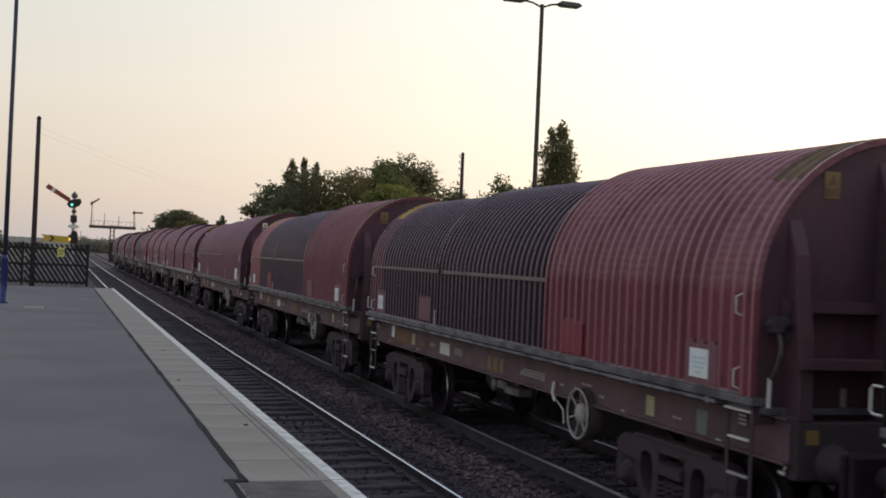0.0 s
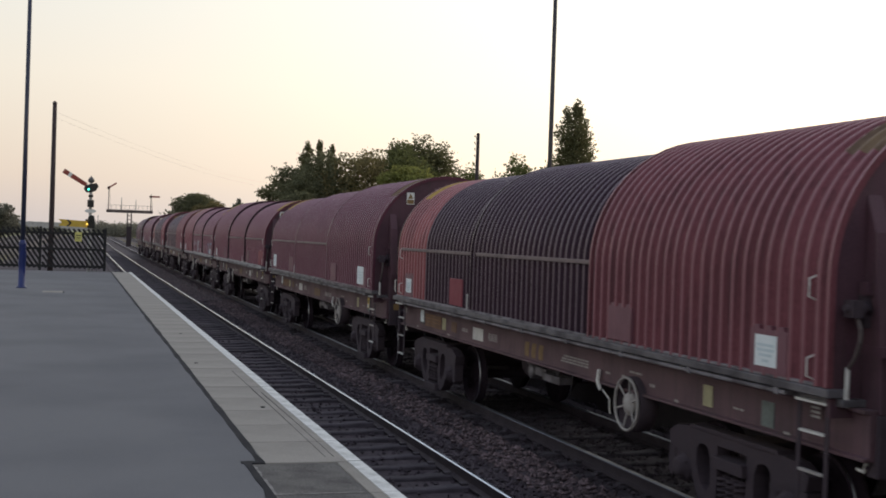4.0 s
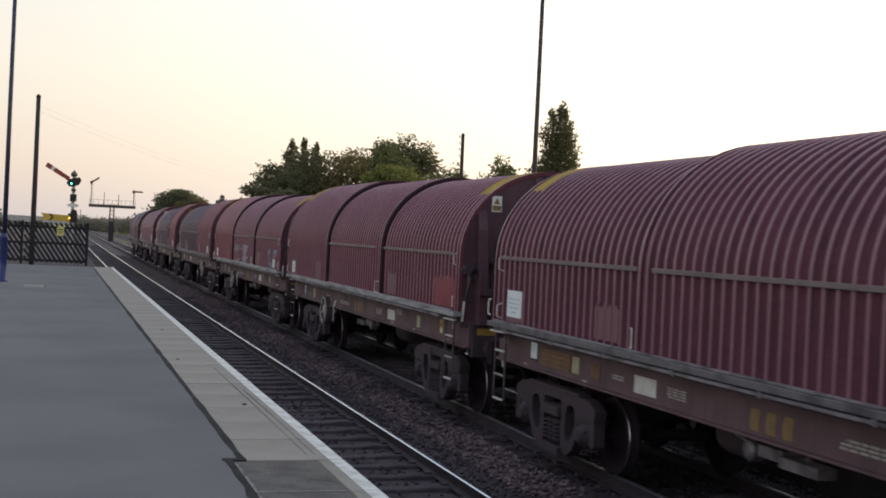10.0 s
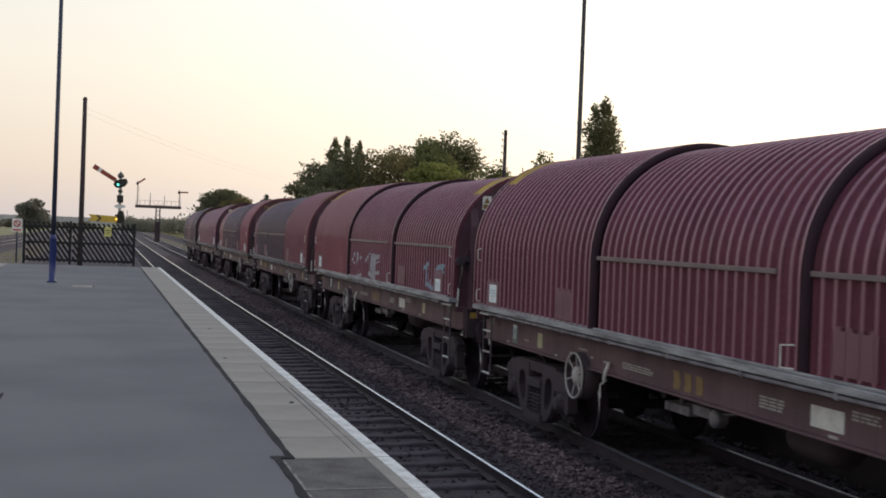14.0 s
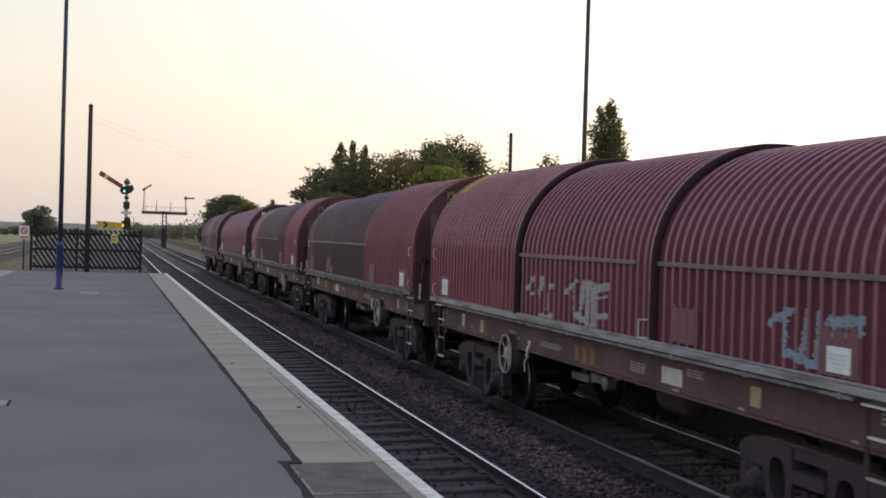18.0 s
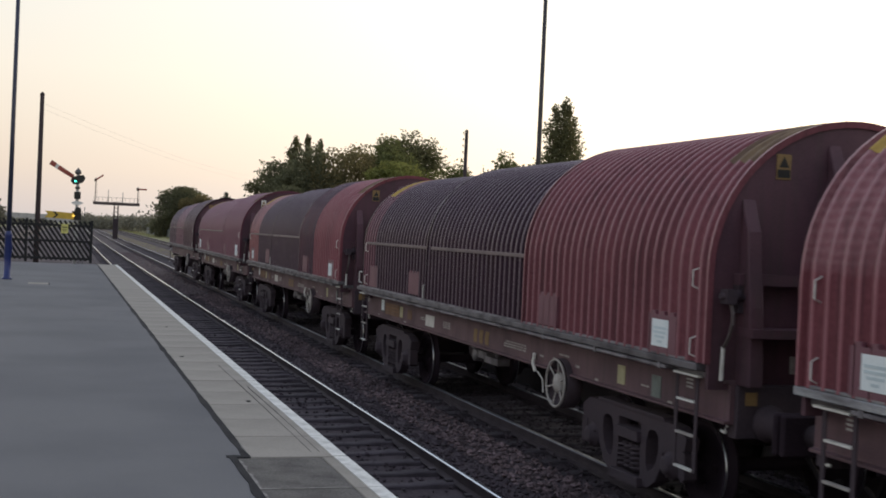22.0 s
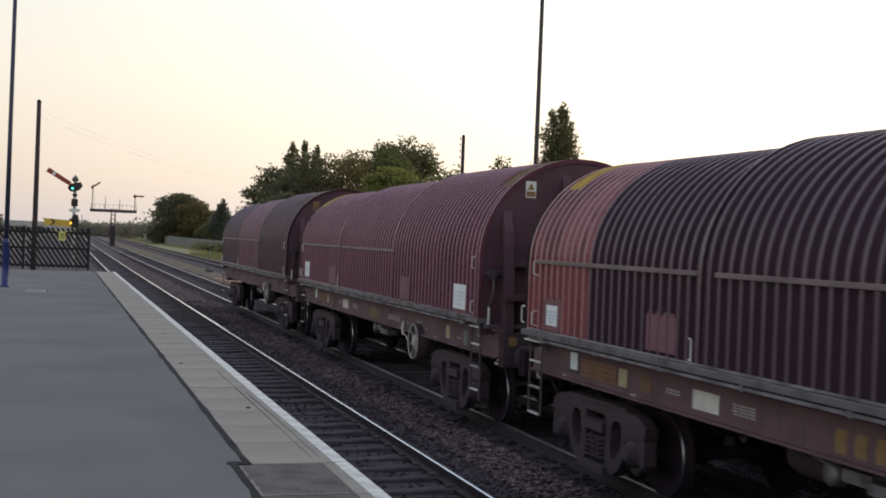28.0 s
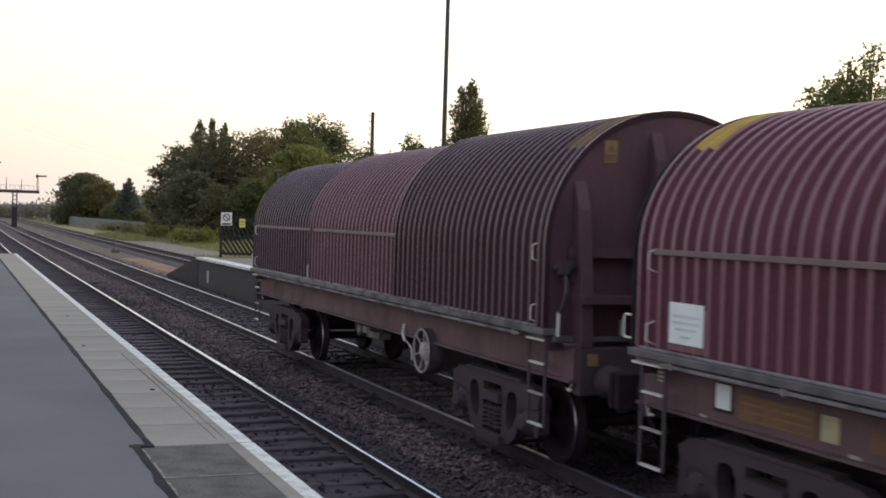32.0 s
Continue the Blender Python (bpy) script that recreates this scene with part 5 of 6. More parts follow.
def handwheel_meshes():
    """Rim, hub and one spoke."""
    a_, b_, c_ = bmesh.new(), bmesh.new(), bmesh.new()
    tube(a_, [(0.06, 0.278 * math.cos(a), 0.278 * math.sin(a)) for a in (2 * math.pi * k / 32 for k in range(33))], 0.016, 7, caps=False)
    lathe(b_, [(0.13, 0.0), (0.13, 0.02), (0.10, 0.05), (0.06, 0.065), (0.03, 0.075)], 18, lambda c, s, r, w: (w, c * r, s * r))
    tube(c_, [(0.03, 0.07, 0), (0.06, 0.278, 0)], 0.011, 6)
    return mesh_of("handwheel", finish(a_), FADED_WHITE), mesh_of("hub", finish(b_), FADED_WHITE), mesh_of("spoke", finish(c_), FADED_WHITE)


SPRING_ME, WHEELSET_ME, FRAME_ME, BOX_ME = spring_mesh(), wheelset_mesh(), side_frame_mesh(), axlebox_mesh()
HANDWHEEL_ME, HUB_ME, SPOKE_ME = handwheel_meshes()
SMOOTH_TYPE = (("A", 1.46, -6.60, -2.06), ("B", 1.425, -2.16, 2.33), ("C", 1.39, 2.25, 6.60))
LIPPED_TYPE = (("A", 1.46, -6.72, -2.08), ("B", 1.425, -2.18, 2.36), ("C", 1.39, 2.28, 6.79))
BOGIES = (-4.68, 5.06)
AXLE_Z = 0.45
AXLES = tuple(c + d for c in BOGIES for d in (-0.92, 0.92))


def wagon_template(label, types):
    lipped = types is LIPPED_TYPE
    t_ = thing("coil_wagon", label, "freight wagon", group="wagons of the steel train")
    hoods = {}
    for key, R, y0, y1 in types:
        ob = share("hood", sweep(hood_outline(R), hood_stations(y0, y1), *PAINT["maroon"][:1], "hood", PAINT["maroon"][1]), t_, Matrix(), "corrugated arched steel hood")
        ob["key"] = key
        hoods[key] = ob
        if key != "A":
            for s in (-1, 1):
                b_ = bmesh.new()
                side_plate(b_, R + 0.03, y0 + 0.17, y1 - ((0.37 if lipped else 0.29) if key == "B" else 0.26), 2.392, 2.440, s, 0.03)
                part("side_bar", b_, BAR_PAINT, ob, "grey horizontal bar", 0.004)
        # flat plates on the skirt
        spots = {"A": ((-6.05, -5.49, 1.60, 1.96), (-3.18, -2.62, 1.62, 1.97)), "B": (), "C": ((2.80, 3.40, 1.63, 1.98), (5.54, 6.10, 1.61, 1.97))}[key]
        for i, (p0, p1, z0, z1) in enumerate(spots):
            for s in (-1, 1):
                b_ = bmesh.new()
                n_ = max(2, round((p1 - p0) / 0.17))
                edge_ = [(p0, z0), (p1, z0)]
                for k in reversed(range(n_)):
                    yy, h_ = p0 + (p1 - p0) * (k + 0.5) / n_, (p1 - p0) / n_ * 0.5
                    edge_ += [(yy + h_, z1), (yy + h_ * 0.5, z1), (yy + h_ * 0.4, z1 + 0.035), (yy - h_ * 0.4, z1 + 0.035), (yy - h_ * 0.5, z1)]
                edge_.append((p0, z1))
                prism(b_, edge_, lambda u, v, d: (s * (R + 0.004 + d), u, v), 0.044)
                part("plate", b_, PLATE_PAINT, ob, "flat plate welded over the ribs")
        # grab handles at the outer end
        if key in "AC":
            yy = y0 + 0.22 if key == "A" else y1 - 0.22
            for s in (-1, 1):
                for z in (1.62, 2.24):
                    b_ = bmesh.new()
                    tube(b_, [(s * (R + 0.0), yy, z), (s * (R + 0.07), yy + 0.015, z + 0.03), (s * (R + 0.07), yy + 0.015, z + 0.17), (s * R, yy, z + 0.20)], 0.0085, 6)
                    part("handle", b_, WHITE_PAINT, ob, "white grab handle")
        if key == "C":
            for s in (-1, 1):
                b_ = bmesh.new()
                hx, hy = (1.425, 2.14) if lipped else (R, y0 + 0.20)
                tube(b_, [(s * (hx + 0.02), hy + 0.13, 1.61), (s * (hx + 0.07), hy, 1.61), (s * (hx + 0.07), hy, 1.80), (s * (hx + 0.02), hy + 0.13, 1.81)], 0.010, 6)
                part("handle", b_, WHITE_PAINT, ob, "white grab handle")
        # yellow paint over the roof's end
        if key in "AC":
            ya, yb = (y0 + 0.06, y0 + 0.52) if key == "A" else (y1 - 0.52, y1 - 0.06)
            n_ = hood_stations(y0, y1, lip=False, lift=0.003)
            st = [q for q in n_ if ya <= q[0] <= yb]
            me = sweep(hood_outline(R, n=16, a0=radians(46), a1=radians(134)), st, ROOF_YELLOW, "roof_marking")
            share("roof_marking", me, ob, Matrix(), "faded yellow paint on the roof's end")
    # rubber seals at the ends
    rings_ = ((1.445, -6.80, -6.725, "seal"), (1.50, -2.12, -1.95, "weather_lip"), (1.465, 2.32, 2.47, "weather_lip")) if lipped else ((1.43, 6.605, 6.64, "seal"), (1.432, 6.66, 6.70, "seal"))
    for R, y0, y1, nm in rings_:
        b_ = bmesh.new()
        o1 = hood_outline(R)
        o2 = [((p[0] - q[0] * 0.07, p[1] - q[1] * 0.07), q) for p, q in o1]
        rings = []
        for o, y in ((o1, y0), (o1, y1), (o2, y1), (o2, y0)):
            rings.append([b_.verts.new((p[0], y, p[1])) for p, _ in o])
        for a, b in zip(rings, rings[1:] + rings[:1]):
            for k in range(len(o1) - 1):
                b_.faces.new((a[k], a[k + 1], b[k + 1], b[k])).smooth = True
        part(nm, b_, RUBBER if nm == "seal" else LIP_PAINT, t_, "black rubber strip round the hood's end" if nm == "seal" else "dark maroon lip over the joint, shadow in its colour")
    # end walls with stanchions
    for e in (-1, 1):
        R = 1.452 if e < 0 else 1.382
        ARCH[R] = 0.959 if e < 0 else 0.898
        y = (types[0][2] + 0.02) if e < 0 else (types[2][3] - 0.02)
        b_ = bmesh.new()
        o = [p for p, _ in hood_outline(R, 1.35)]
        a = [b_.verts.new((p[0], y, p[1])) for p in o]
        b = [b_.verts.new((p[0], y - e * 0.05, p[1])) for p in o]
        b_.faces.new(a)
        b_.faces.new(b[::-1])
        for k in range(len(o)):
            j = (k + 1) % len(o)
            b_.faces.new((a[k], a[j], b[j], b[k]))
        w_ = part("end_wall", b_, END_PAINT, t_, "flat dark maroon end wall")
        for sx, tall in ((-1.12, 3.08), (-0.25, 3.62), (0.25, 3.62), (1.12, 3.08)):
            b_ = bmesh.new()
            prism(b_, [(0.0, 1.4), (0.26, 1.4), (0.22, 2.1), (0.16, tall - 0.6), (0.13, tall - 0.3), (0.0, tall)], lambda u, v, d: (sx + d - 0.07, y + e * u, v), 0.14)
            part("stanchion", b_, END_PAINT, w_, "tapered steel stanchion", 0.01)
        b_ = bmesh.new()
        bx(b_, -1.25, 1.25, min(y + e * 0.02, y + e * 0.12), max(y + e * 0.02, y + e * 0.12), 2.30, 2.40)
        part("cross_rail", b_, END_PAINT, w_)
        b_ = bmesh.new()
        bx(b_, -1.2, 1.2, min(y + e * 0.02, y + e * 0.30), max(y + e * 0.02, y + e * 0.30), 1.84, 1.92)
        part("cross_rail", b_, END_PAINT, w_)
        for sx in (-1, 1):
            b_ = bmesh.new()
            yb = y + e * 0.10
            bx(b_, sx * 1.34 - 0.05, sx * 1.34 + 0.05, yb - 0.06, yb + 0.06, 2.13, 2.26)
            tube(b_, [(sx * 1.43, yb, 2.20), (sx * 1.05, yb, 2.18)], 0.028, 8)
            lathe(b_, [(0.055, -0.05), (0.055, 0.05)], 12, lambda c, s_, r, w: (sx * 1.28 + w, yb + c * r, 2.20 + s_ * r))
            bx(b_, sx * 1.20 - 0.04, sx * 1.20 + 0.04, min(y, yb), max(y, yb), 2.05, 2.30)
            part("latch", b_, BOGIE_PAINT, w_, "greasy hood latch gear")
            b_ = bmesh.new()
            tube(b_, [(sx * 1.32, yb, 2.16), (sx * 1.34, yb + e * 0.09, 2.04), (sx * 1.35, yb + e * 0.10, 1.95), (sx * 1.35, yb + e * 0.04, 1.82), (sx * 1.35, yb - e * 0.03, 1.74)], 0.017, 6)
            part("rod", b_, GANTRY_RUST, w_, "bent steel lever rod")
            b_ = bmesh.new()
            top_ = yb - e * 0.04
            tube(b_, [(sx * 1.35, top_, 1.745), (sx * 1.355, top_ + (0.0 if e < 0 else -0.05), 1.44)], 0.019, 6)
            part("lever", b_, WHITE_PAINT, w_, "white painted lever end")
        b_ = bmesh.new()
        bx(b_, -0.62, -0.58, min(y, y + e * 0.03), max(y, y + e * 0.03), 1.50, 1.66)
        part("marker", b_, FADED_WHITE, w_, "short pale bar on the end wall")
    # deck and hood runner rails
    b_ = bmesh.new()
    bx(b_, -1.40, 1.40, -6.66, 6.66, 1.44, 1.50)
    part("deck", b_, DECK_STEEL, t_, "worn steel deck", 0.006)
    for s in (-1, 1):
        b_ = bmesh.new()
        side_plate(b_, 1.34, types[0][2] - 0.02, types[2][3] + 0.02, 1.505, 1.575, s, 0.17)
        part("runner_rail", b_, RUNNER_PALE if lipped else DECK_STEEL, t_, "bare grey hood runner rail" if lipped else "greasy hood runner rail", 0.008)
        b_ = bmesh.new()
        side_plate(b_, 1.47, types[0][2] + 0.15, types[2][3] - 0.15, 1.578, 1.604, s, 0.03)
        part("runner_lip", b_, RUNNER_PALE if lipped else EDGE_STEEL, t_, "thin rubbed lip along the runner", 0.004)
        b_ = bmesh.new()
        side_plate(b_, 1.40, -6.02, 6.10, 1.458, 1.492, s, 0.10)
        lr = part("lower_rail", b_, EDGE_STEEL, t_, "rubbed grey lower rail", 0.005)
        for k in range(9):
            b_ = bmesh.new()
            yy = -5.9 + k * 1.48
            side_plate(b_, 1.36, yy - 0.03, yy + 0.03, 1.45, 1.53, s, 0.145)
            part("bracket", b_, EDGE_STEEL, lr)
        for q0, q1 in ((-6.56, -6.10), (6.15, 6.64)):
            b_ = bmesh.new()
            side_plate(b_, 1.40, q0, q1, 1.435, 1.455, s, 0.05)
            part("step_edge", b_, WHITE_PAINT, t_, "white step edge")
        # solebar: channel section
        b_ = bmesh.new()
        prof = [(1.16, 1.045), (1.30, 1.045), (1.30, 1.07), (1.25, 1.08), (1.25, 1.40), (1.30, 1.41), (1.30, 1.438), (1.16, 1.438)]
        prism(b_, prof, lambda u, v, d: (s * u, -6.80 + d, v), 13.6)
        sb = part("solebar", b_, FRAME_PAINT, t_, "channel steel solebar", 0.004)
        marks = [("plate", 2.5, 0.48, 1.15, 1.33, WHITE_PAINT), ("plate", 4.24, 0.19, 1.16, 1.35, CREAM_PLATE), ("plate", -4.36, 0.18, 1.14, 1.34, CREAM_PLATE),
                 ("plate", -5.40, 0.20, 1.11, 1.33, FADED_GREEN), ("plate", -5.70, 0.09, 1.075, 1.115, FADED_WHITE), ("plate", 5.80, 0.09, 1.075, 1.115, FADED_WHITE),
                 ("plate", 3.98, 0.12, 1.075, 1.12, FADED_WHITE), ("plate", -3.74, 0.08, 1.075, 1.12, FADED_WHITE)]
        if not lipped:
            marks += [("plate", 5.53, 0.20, 1.20, 1.40, PLACARD), ("panel", 4.86, 0.94, 1.15, 1.36, BROWN_PLATE), ("plate", 3.70, 0.26, 1.17, 1.33, BROWN_PLATE)]
        else:
            marks += [("plate", -5.42, 0.15, 1.17, 1.37, PLACARD), ("plate", 2.60, 0.14, 1.075, 1.12, FADED_WHITE)]
        for nm, yc, w, z0, z1, mt in marks:
            b_ = bmesh.new()
            side_plate(b_, 1.251, yc - w / 2, yc + w / 2, z0 - 0.015, z1 - 0.015, s, 0.006)
            part(nm, b_, mt, sb, "painted marking plate")
        for q0, q1, z0, z1 in () if lipped else ((4.97, 5.31, 1.165, 1.345), (4.42, 4.93, 1.165, 1.345)):
            b_ = bmesh.new()
            for u0, u1, v0, v1 in ((q0, q1, z1 - 0.007, z1), (q0, q1, z0, z0 + 0.007), (q0, q0 + 0.01, z0, z1), (q1 - 0.01, q1, z0, z1), (q0 + 0.03, q1 - 0.03, 1.28, 1.30), (q0 + 0.03, q1 - 0.06, 1.225, 1.24)):
                side_plate(b_, 1.2575, u0, u1, v0 - 0.015, v1 - 0.015, s, 0.002)
            tagged(part("print", b_, PANEL_INK, sb, "faint printed box"), kind="stuff")
        b_ = bmesh.new()
        if not lipped:
            side_plate(b_, 1.2505, 5.40, 5.66, 1.155, 1.395, s, 0.004)
            part("backing", b_, SIGN_BLACK, sb, "dark backing behind the card")
            b_ = bmesh.new()
        rr = random.Random(17 if lipped else 18)
        blocks = ((-1.62, -0.78, 1.17, 1.25, 3), (1.42, 1.84, 1.17, 1.29, 4), (2.84, 3.22, 1.27, 1.36, 3)) if lipped else ((-1.56, -0.72, 1.17, 1.27, 3), (1.66, 2.04, 1.18, 1.29, 4), (3.0, 3.3, 1.21, 1.27, 2))
        blocks += ((-2.16, -2.04, 1.17, 1.21, 1), (-2.56, -2.46, 1.18, 1.22, 1), (-2.95, -2.64, 1.25, 1.285, 1), (-3.26, -3.14, 1.16, 1.21, 1), (-5.0, -4.82, 1.17, 1.20, 1))
        for q0, q1, z0, z1, k in blocks:
            hgt = (z1 - z0) / k
            for i in range(k):
                u = q0
                end_ = q1 - rr.uniform(0.0, 0.12) * (q1 - q0)
                while u < end_ - 0.02:
                    w = min(rr.uniform(0.05, 0.16), end_ - u)
                    side_plate(b_, 1.2515, u, u + w, z0 + i * hgt, z0 + i * hgt + hgt * 0.62, s, 0.003)
                    u += w + 0.022
        tagged(part("lettering", b_, FADED_WHITE, sb, "faded white data lettering as bars"), kind="stuff")
        for k in range(3):
            q0 = (-0.33 if lipped else -0.14) + k * 0.25
            b_ = bmesh.new()
            prism(b_, [(q0 + 0.02, 1.11), (q0 + 0.16, 1.11), (q0 + 0.18, 1.20), (q0 + 0.15, 1.30), (q0 + 0.01, 1.30), (q0 + 0.03, 1.20)], lambda u, v, d: (s * (1.2515 + d), u, v), 0.003)
            part("emblem", b_, FADED_YELLOW, sb, "faded yellow block of the operator's mark")
        # handbrake wheel, its drum and lever
        wheel = share("handwheel", HANDWHEEL_ME, t_, pose(s * 1.30, -2.82, 0.935, 0, 0, 0 if s > 0 else 180), "white-rimmed handbrake wheel")
        share("hub", HUB_ME, wheel, Matrix())
        for k in range(6):
            share("spoke", SPOKE_ME, wheel, pose(0, 0, 0, 60 * k + 17))
        b_ = bmesh.new()
        lathe(b_, [(0.10, 0.0), (0.285, 0.01), (0.295, 0.03), (0.295, 0.20), (0.275, 0.21), (0.265, 0.15), (0.06, 0.14)], 28, lambda c, q, r, w: (s * (1.12 + w), -2.82 + c * r, 0.935 + q * r))
        bx(b_, s * 1.2 - 0.05, s * 1.2 + 0.05, -2.92, -2.72, 0.95, 1.12)
        part("brake_drum", b_, BOGIE_PAINT, t_)
        b_ = bmesh.new()
        tube(b_, [(s * 1.28, -1.93, 1.20), (s * 1.31, -1.96, 1.08), (s * 1.30, -2.02, 0.98)], 0.022, 6)
        tube(b_, [(s * 1.27, -2.02, 0.98), (s * 1.27, -2.2, 0.90), (s * 1.26, -2.21, 0.74)], 0.011, 5)
        part("brake_lever", b_, WHITE_PAINT, t_, "thin white lever")
        # corner ladders
        for e in (-1, 1):
            b_ = bmesh.new()
            yc = -6.28 if e < 0 else 6.36
            for u in (-0.19, 0.19):
                bx(b_, s * 1.395 - 0.006, s * 1.395 + 0.006, yc + u - 0.025, yc + u + 0.025, 0.545, 1.44)
            ld = part("ladder", b_, BOGIE_PAINT, t_, "steel corner step ladder")
            for z in (0.56, 0.88, 1.195):
                b_ = bmesh.new()
                bx(b_, s * 1.395 - 0.02, s * 1.395 + 0.02, yc - 0.165, yc + 0.165, z - 0.010, z + 0.010)
                part("rung", b_, WHITE_PAINT if z != 0.88 else FADED_WHITE, ld, "white-edged rung")
            b_ = bmesh.new()
            for i in range(3):
                bx(b_, s * 1.335 - 0.003, s * 1.335 + 0.003, yc + (0.0 if e < 0 else -0.10), yc + (0.12 if e < 0 else 0.02), 1.30 + i * 0.036, 1.318 + i * 0.036)
            tagged(part("lettering", b_, FADED_WHITE, ld, "small white stripes of lettering"), kind="stuff")
            b_ = bmesh.new()
            tube(b_, [(s * 1.22, e * 6.70, 1.18), (s * 1.22, e * 6.73, 0.98)], 0.012, 5)
            part("lamp_bracket_stem", b_, BOGIE_PAINT, t_)
            b_ = bmesh.new()
            tube(b_, [(s * 1.22, e * 6.62, 0.965), (s * 1.22, e * 6.70, 0.955), (s * 1.22, e * 6.73, 1.03)], 0.014, 6)
            part("lamp_bracket", b_, WHITE_PAINT, t_, "white lamp bracket")
            if e < 0:
                continue
            b_ = bmesh.new()
            tube(b_, [(s * 1.41, e * 6.60, 1.64), (s * 1.41, e * 6.83, 1.64), (s * 1.41, e * 6.86, 1.66), (s * 1.41, e * 6.86, 1.82), (s * 1.41, e * 6.83, 1.845), (s * 1.41, e * 6.60, 1.845)], 0.011, 6)
            part("handrail", b_, WHITE_PAINT if e > 0 else FADED_WHITE, t_, "white corner handrail")
    # headstocks, buffers, couplings, hoses
    for e in (-1, 1):
        b_ = bmesh.new()
        bx(b_, -1.20, 1.20, min(e * 6.70, e * 6.84), max(e * 6.70, e * 6.84), 0.92, 1.40)
        hs = part("headstock", b_, BOGIE_PAINT, t_, "steel headstock", 0.01)
        for x0, x1, z0, z1 in ((-0.55, -0.35, 1.28, 1.36), (0.86, 1.14, 1.25, 1.345), (-1.14, -0.86, 1.25, 1.345)) if lipped else ((1.0, 1.12, 1.22, 1.34), (-1.12, -1.0, 1.22, 1.34)):
            b_ = bmesh.new()
            bx(b_, x0, x1, min(e * 6.845, e * 6.85), max(e * 6.845, e * 6.85), z0, z1)
            part("plate", b_, ROOF_YELLOW if lipped else FADED_YELLOW, hs, "yellow marking")
        for s in (-1, 1):
            b_ = bmesh.new()
            lathe(b_, [(0.17, 0.0), (0.17, 0.04), (0.135, 0.05), (0.125, 0.30), (0.10, 0.31), (0.10, 0.52)], 18, lambda c, q, r, w: (s * 0.87 + c * r, e * (6.84 + w), 1.06 + q * r))
            bu = part("buffer", b_, BOGIE_PAINT, t_, "greasy buffer")
            b_ = bmesh.new()
            bx(b_, s * 0.87 - 0.30, s * 0.87 + 0.30, min(e * 7.36, e * 7.42), max(e * 7.36, e * 7.42), 0.88, 1.24)
            part("head", b_, WHEEL_STEEL, bu, "rectangular buffer head", 0.02)
        b_ = bmesh.new()
        tube(b_, [(0, e * 6.8, 1.0), (0, e * 7.1, 0.98), (0, e * 7.42, 0.96)], 0.06, 8)
        bx(b_, -0.12, 0.12, min(e * 7.2, e * 7.4), max(e * 7.2, e * 7.4), 0.85, 1.1)
        part("coupling", b_, BOGIE_PAINT, t_)
        for x in (-0.5, 0.45):
            b_ = bmesh.new()
            tube(b_, [(x, e * 6.8, 0.95), (x, e * 6.95, 0.75), (x * 0.9, e * 7.1, 0.55), (x * 0.8, e * 7.3, 0.62)], 0.025, 7)
            part("hose", b_, RUBBER, t_, "rubber air hose")
    # centre beam and brake gear
    b_ = bmesh.new()
    bx(b_, -0.35, 0.35, -6.7, 6.7, 1.0, 1.40)
    for yy in (BOGIES[0], -2.2, 0.0, 2.2, BOGIES[1]):
        bx(b_, -1.2, 1.2, yy - 0.14, yy + 0.14, 1.10, 1.42)
    part("centre_beam", b_, BOGIE_PAINT, t_, "", 0.01)
    for s in (-1, 1):
        b_ = bmesh.new()
        v0 = -0.98 if lipped else -0.22
        bx(b_, min(s * 0.85, s * 1.04), max(s * 0.85, s * 1.04), v0 + 0.05, v0 + 0.62, 0.80, 0.90)
        bx(b_, min(s * 0.80, s * 1.0), max(s * 0.80, s * 1.0), v0 + 0.62, v0 + 1.0, 0.83, 0.94)
        lathe(b_, [(0.05, 0.0), (0.10, 0.02), (0.10, 0.14), (0.05, 0.16)], 12, lambda c, q, r, w: (s * (0.88 + w), v0 + 1.12 + c * r, 0.86 + q * r))
        tube(b_, [(s * 0.95, v0 + 0.3, 1.12), (s * 0.95, v0 + 0.3, 0.88)], 0.03, 8)
        tube(b_, [(s * 0.95, v0 + 1.1, 0.9), (s * 0.95, v0 + 1.45, 0.95), (s * 0.95, v0 + 1.5, 1.12)], 0.015, 6)
        part("brake_valve", b_, EDGE_STEEL, t_, "brake valve box under the frame", 0.01)
        b_ = bmesh.new()
        lathe(b_, [(0.02, -0.42), (0.18, -0.38), (0.20, -0.3), (0.20, 0.3), (0.18, 0.38), (0.02, 0.42)], 16, lambda c, q, r, w: (s * 0.6 + c * r, 1.5 + w, 0.86 + q * r))
        part("air_tank", b_, BOGIE_PAINT, t_, "dark air reservoir")
    # bogies
    for yc in BOGIES:
        g_ = new("bogie")
        g_.empty_display_size = 0.2
        g_.parent = t_
        g_.matrix_basis = pose(0, yc, 0)
        b_ = bmesh.new()
        bx(b_, -0.98, 0.98, -0.20, 0.20, 0.50, 0.86)
        me = mesh_of("bolster", finish(b_, 0.02), BOGIE_PAINT)
        share("bolster", me, g_, Matrix())
        for s in (-1, 1):
            share("side_frame", FRAME_ME, g_, pose(s * 1.10, 0, 0))
            for u in (-0.92, 0.92):
                share("axlebox", BOX_ME, g_, pose(s * 1.06, u, AXLE_Z, 0, 0, 0 if s > 0 else 180))
            for u in (-0.15, 0.0, 0.15):
                share("spring", SPRING_ME, g_, pose(s * 1.12, u, 0.24))
    for y in AXLES:
        share("wheelset", WHEELSET_ME, t_, pose(0, y, AXLE_Z), "steel wheelset with polished treads")
    return t_


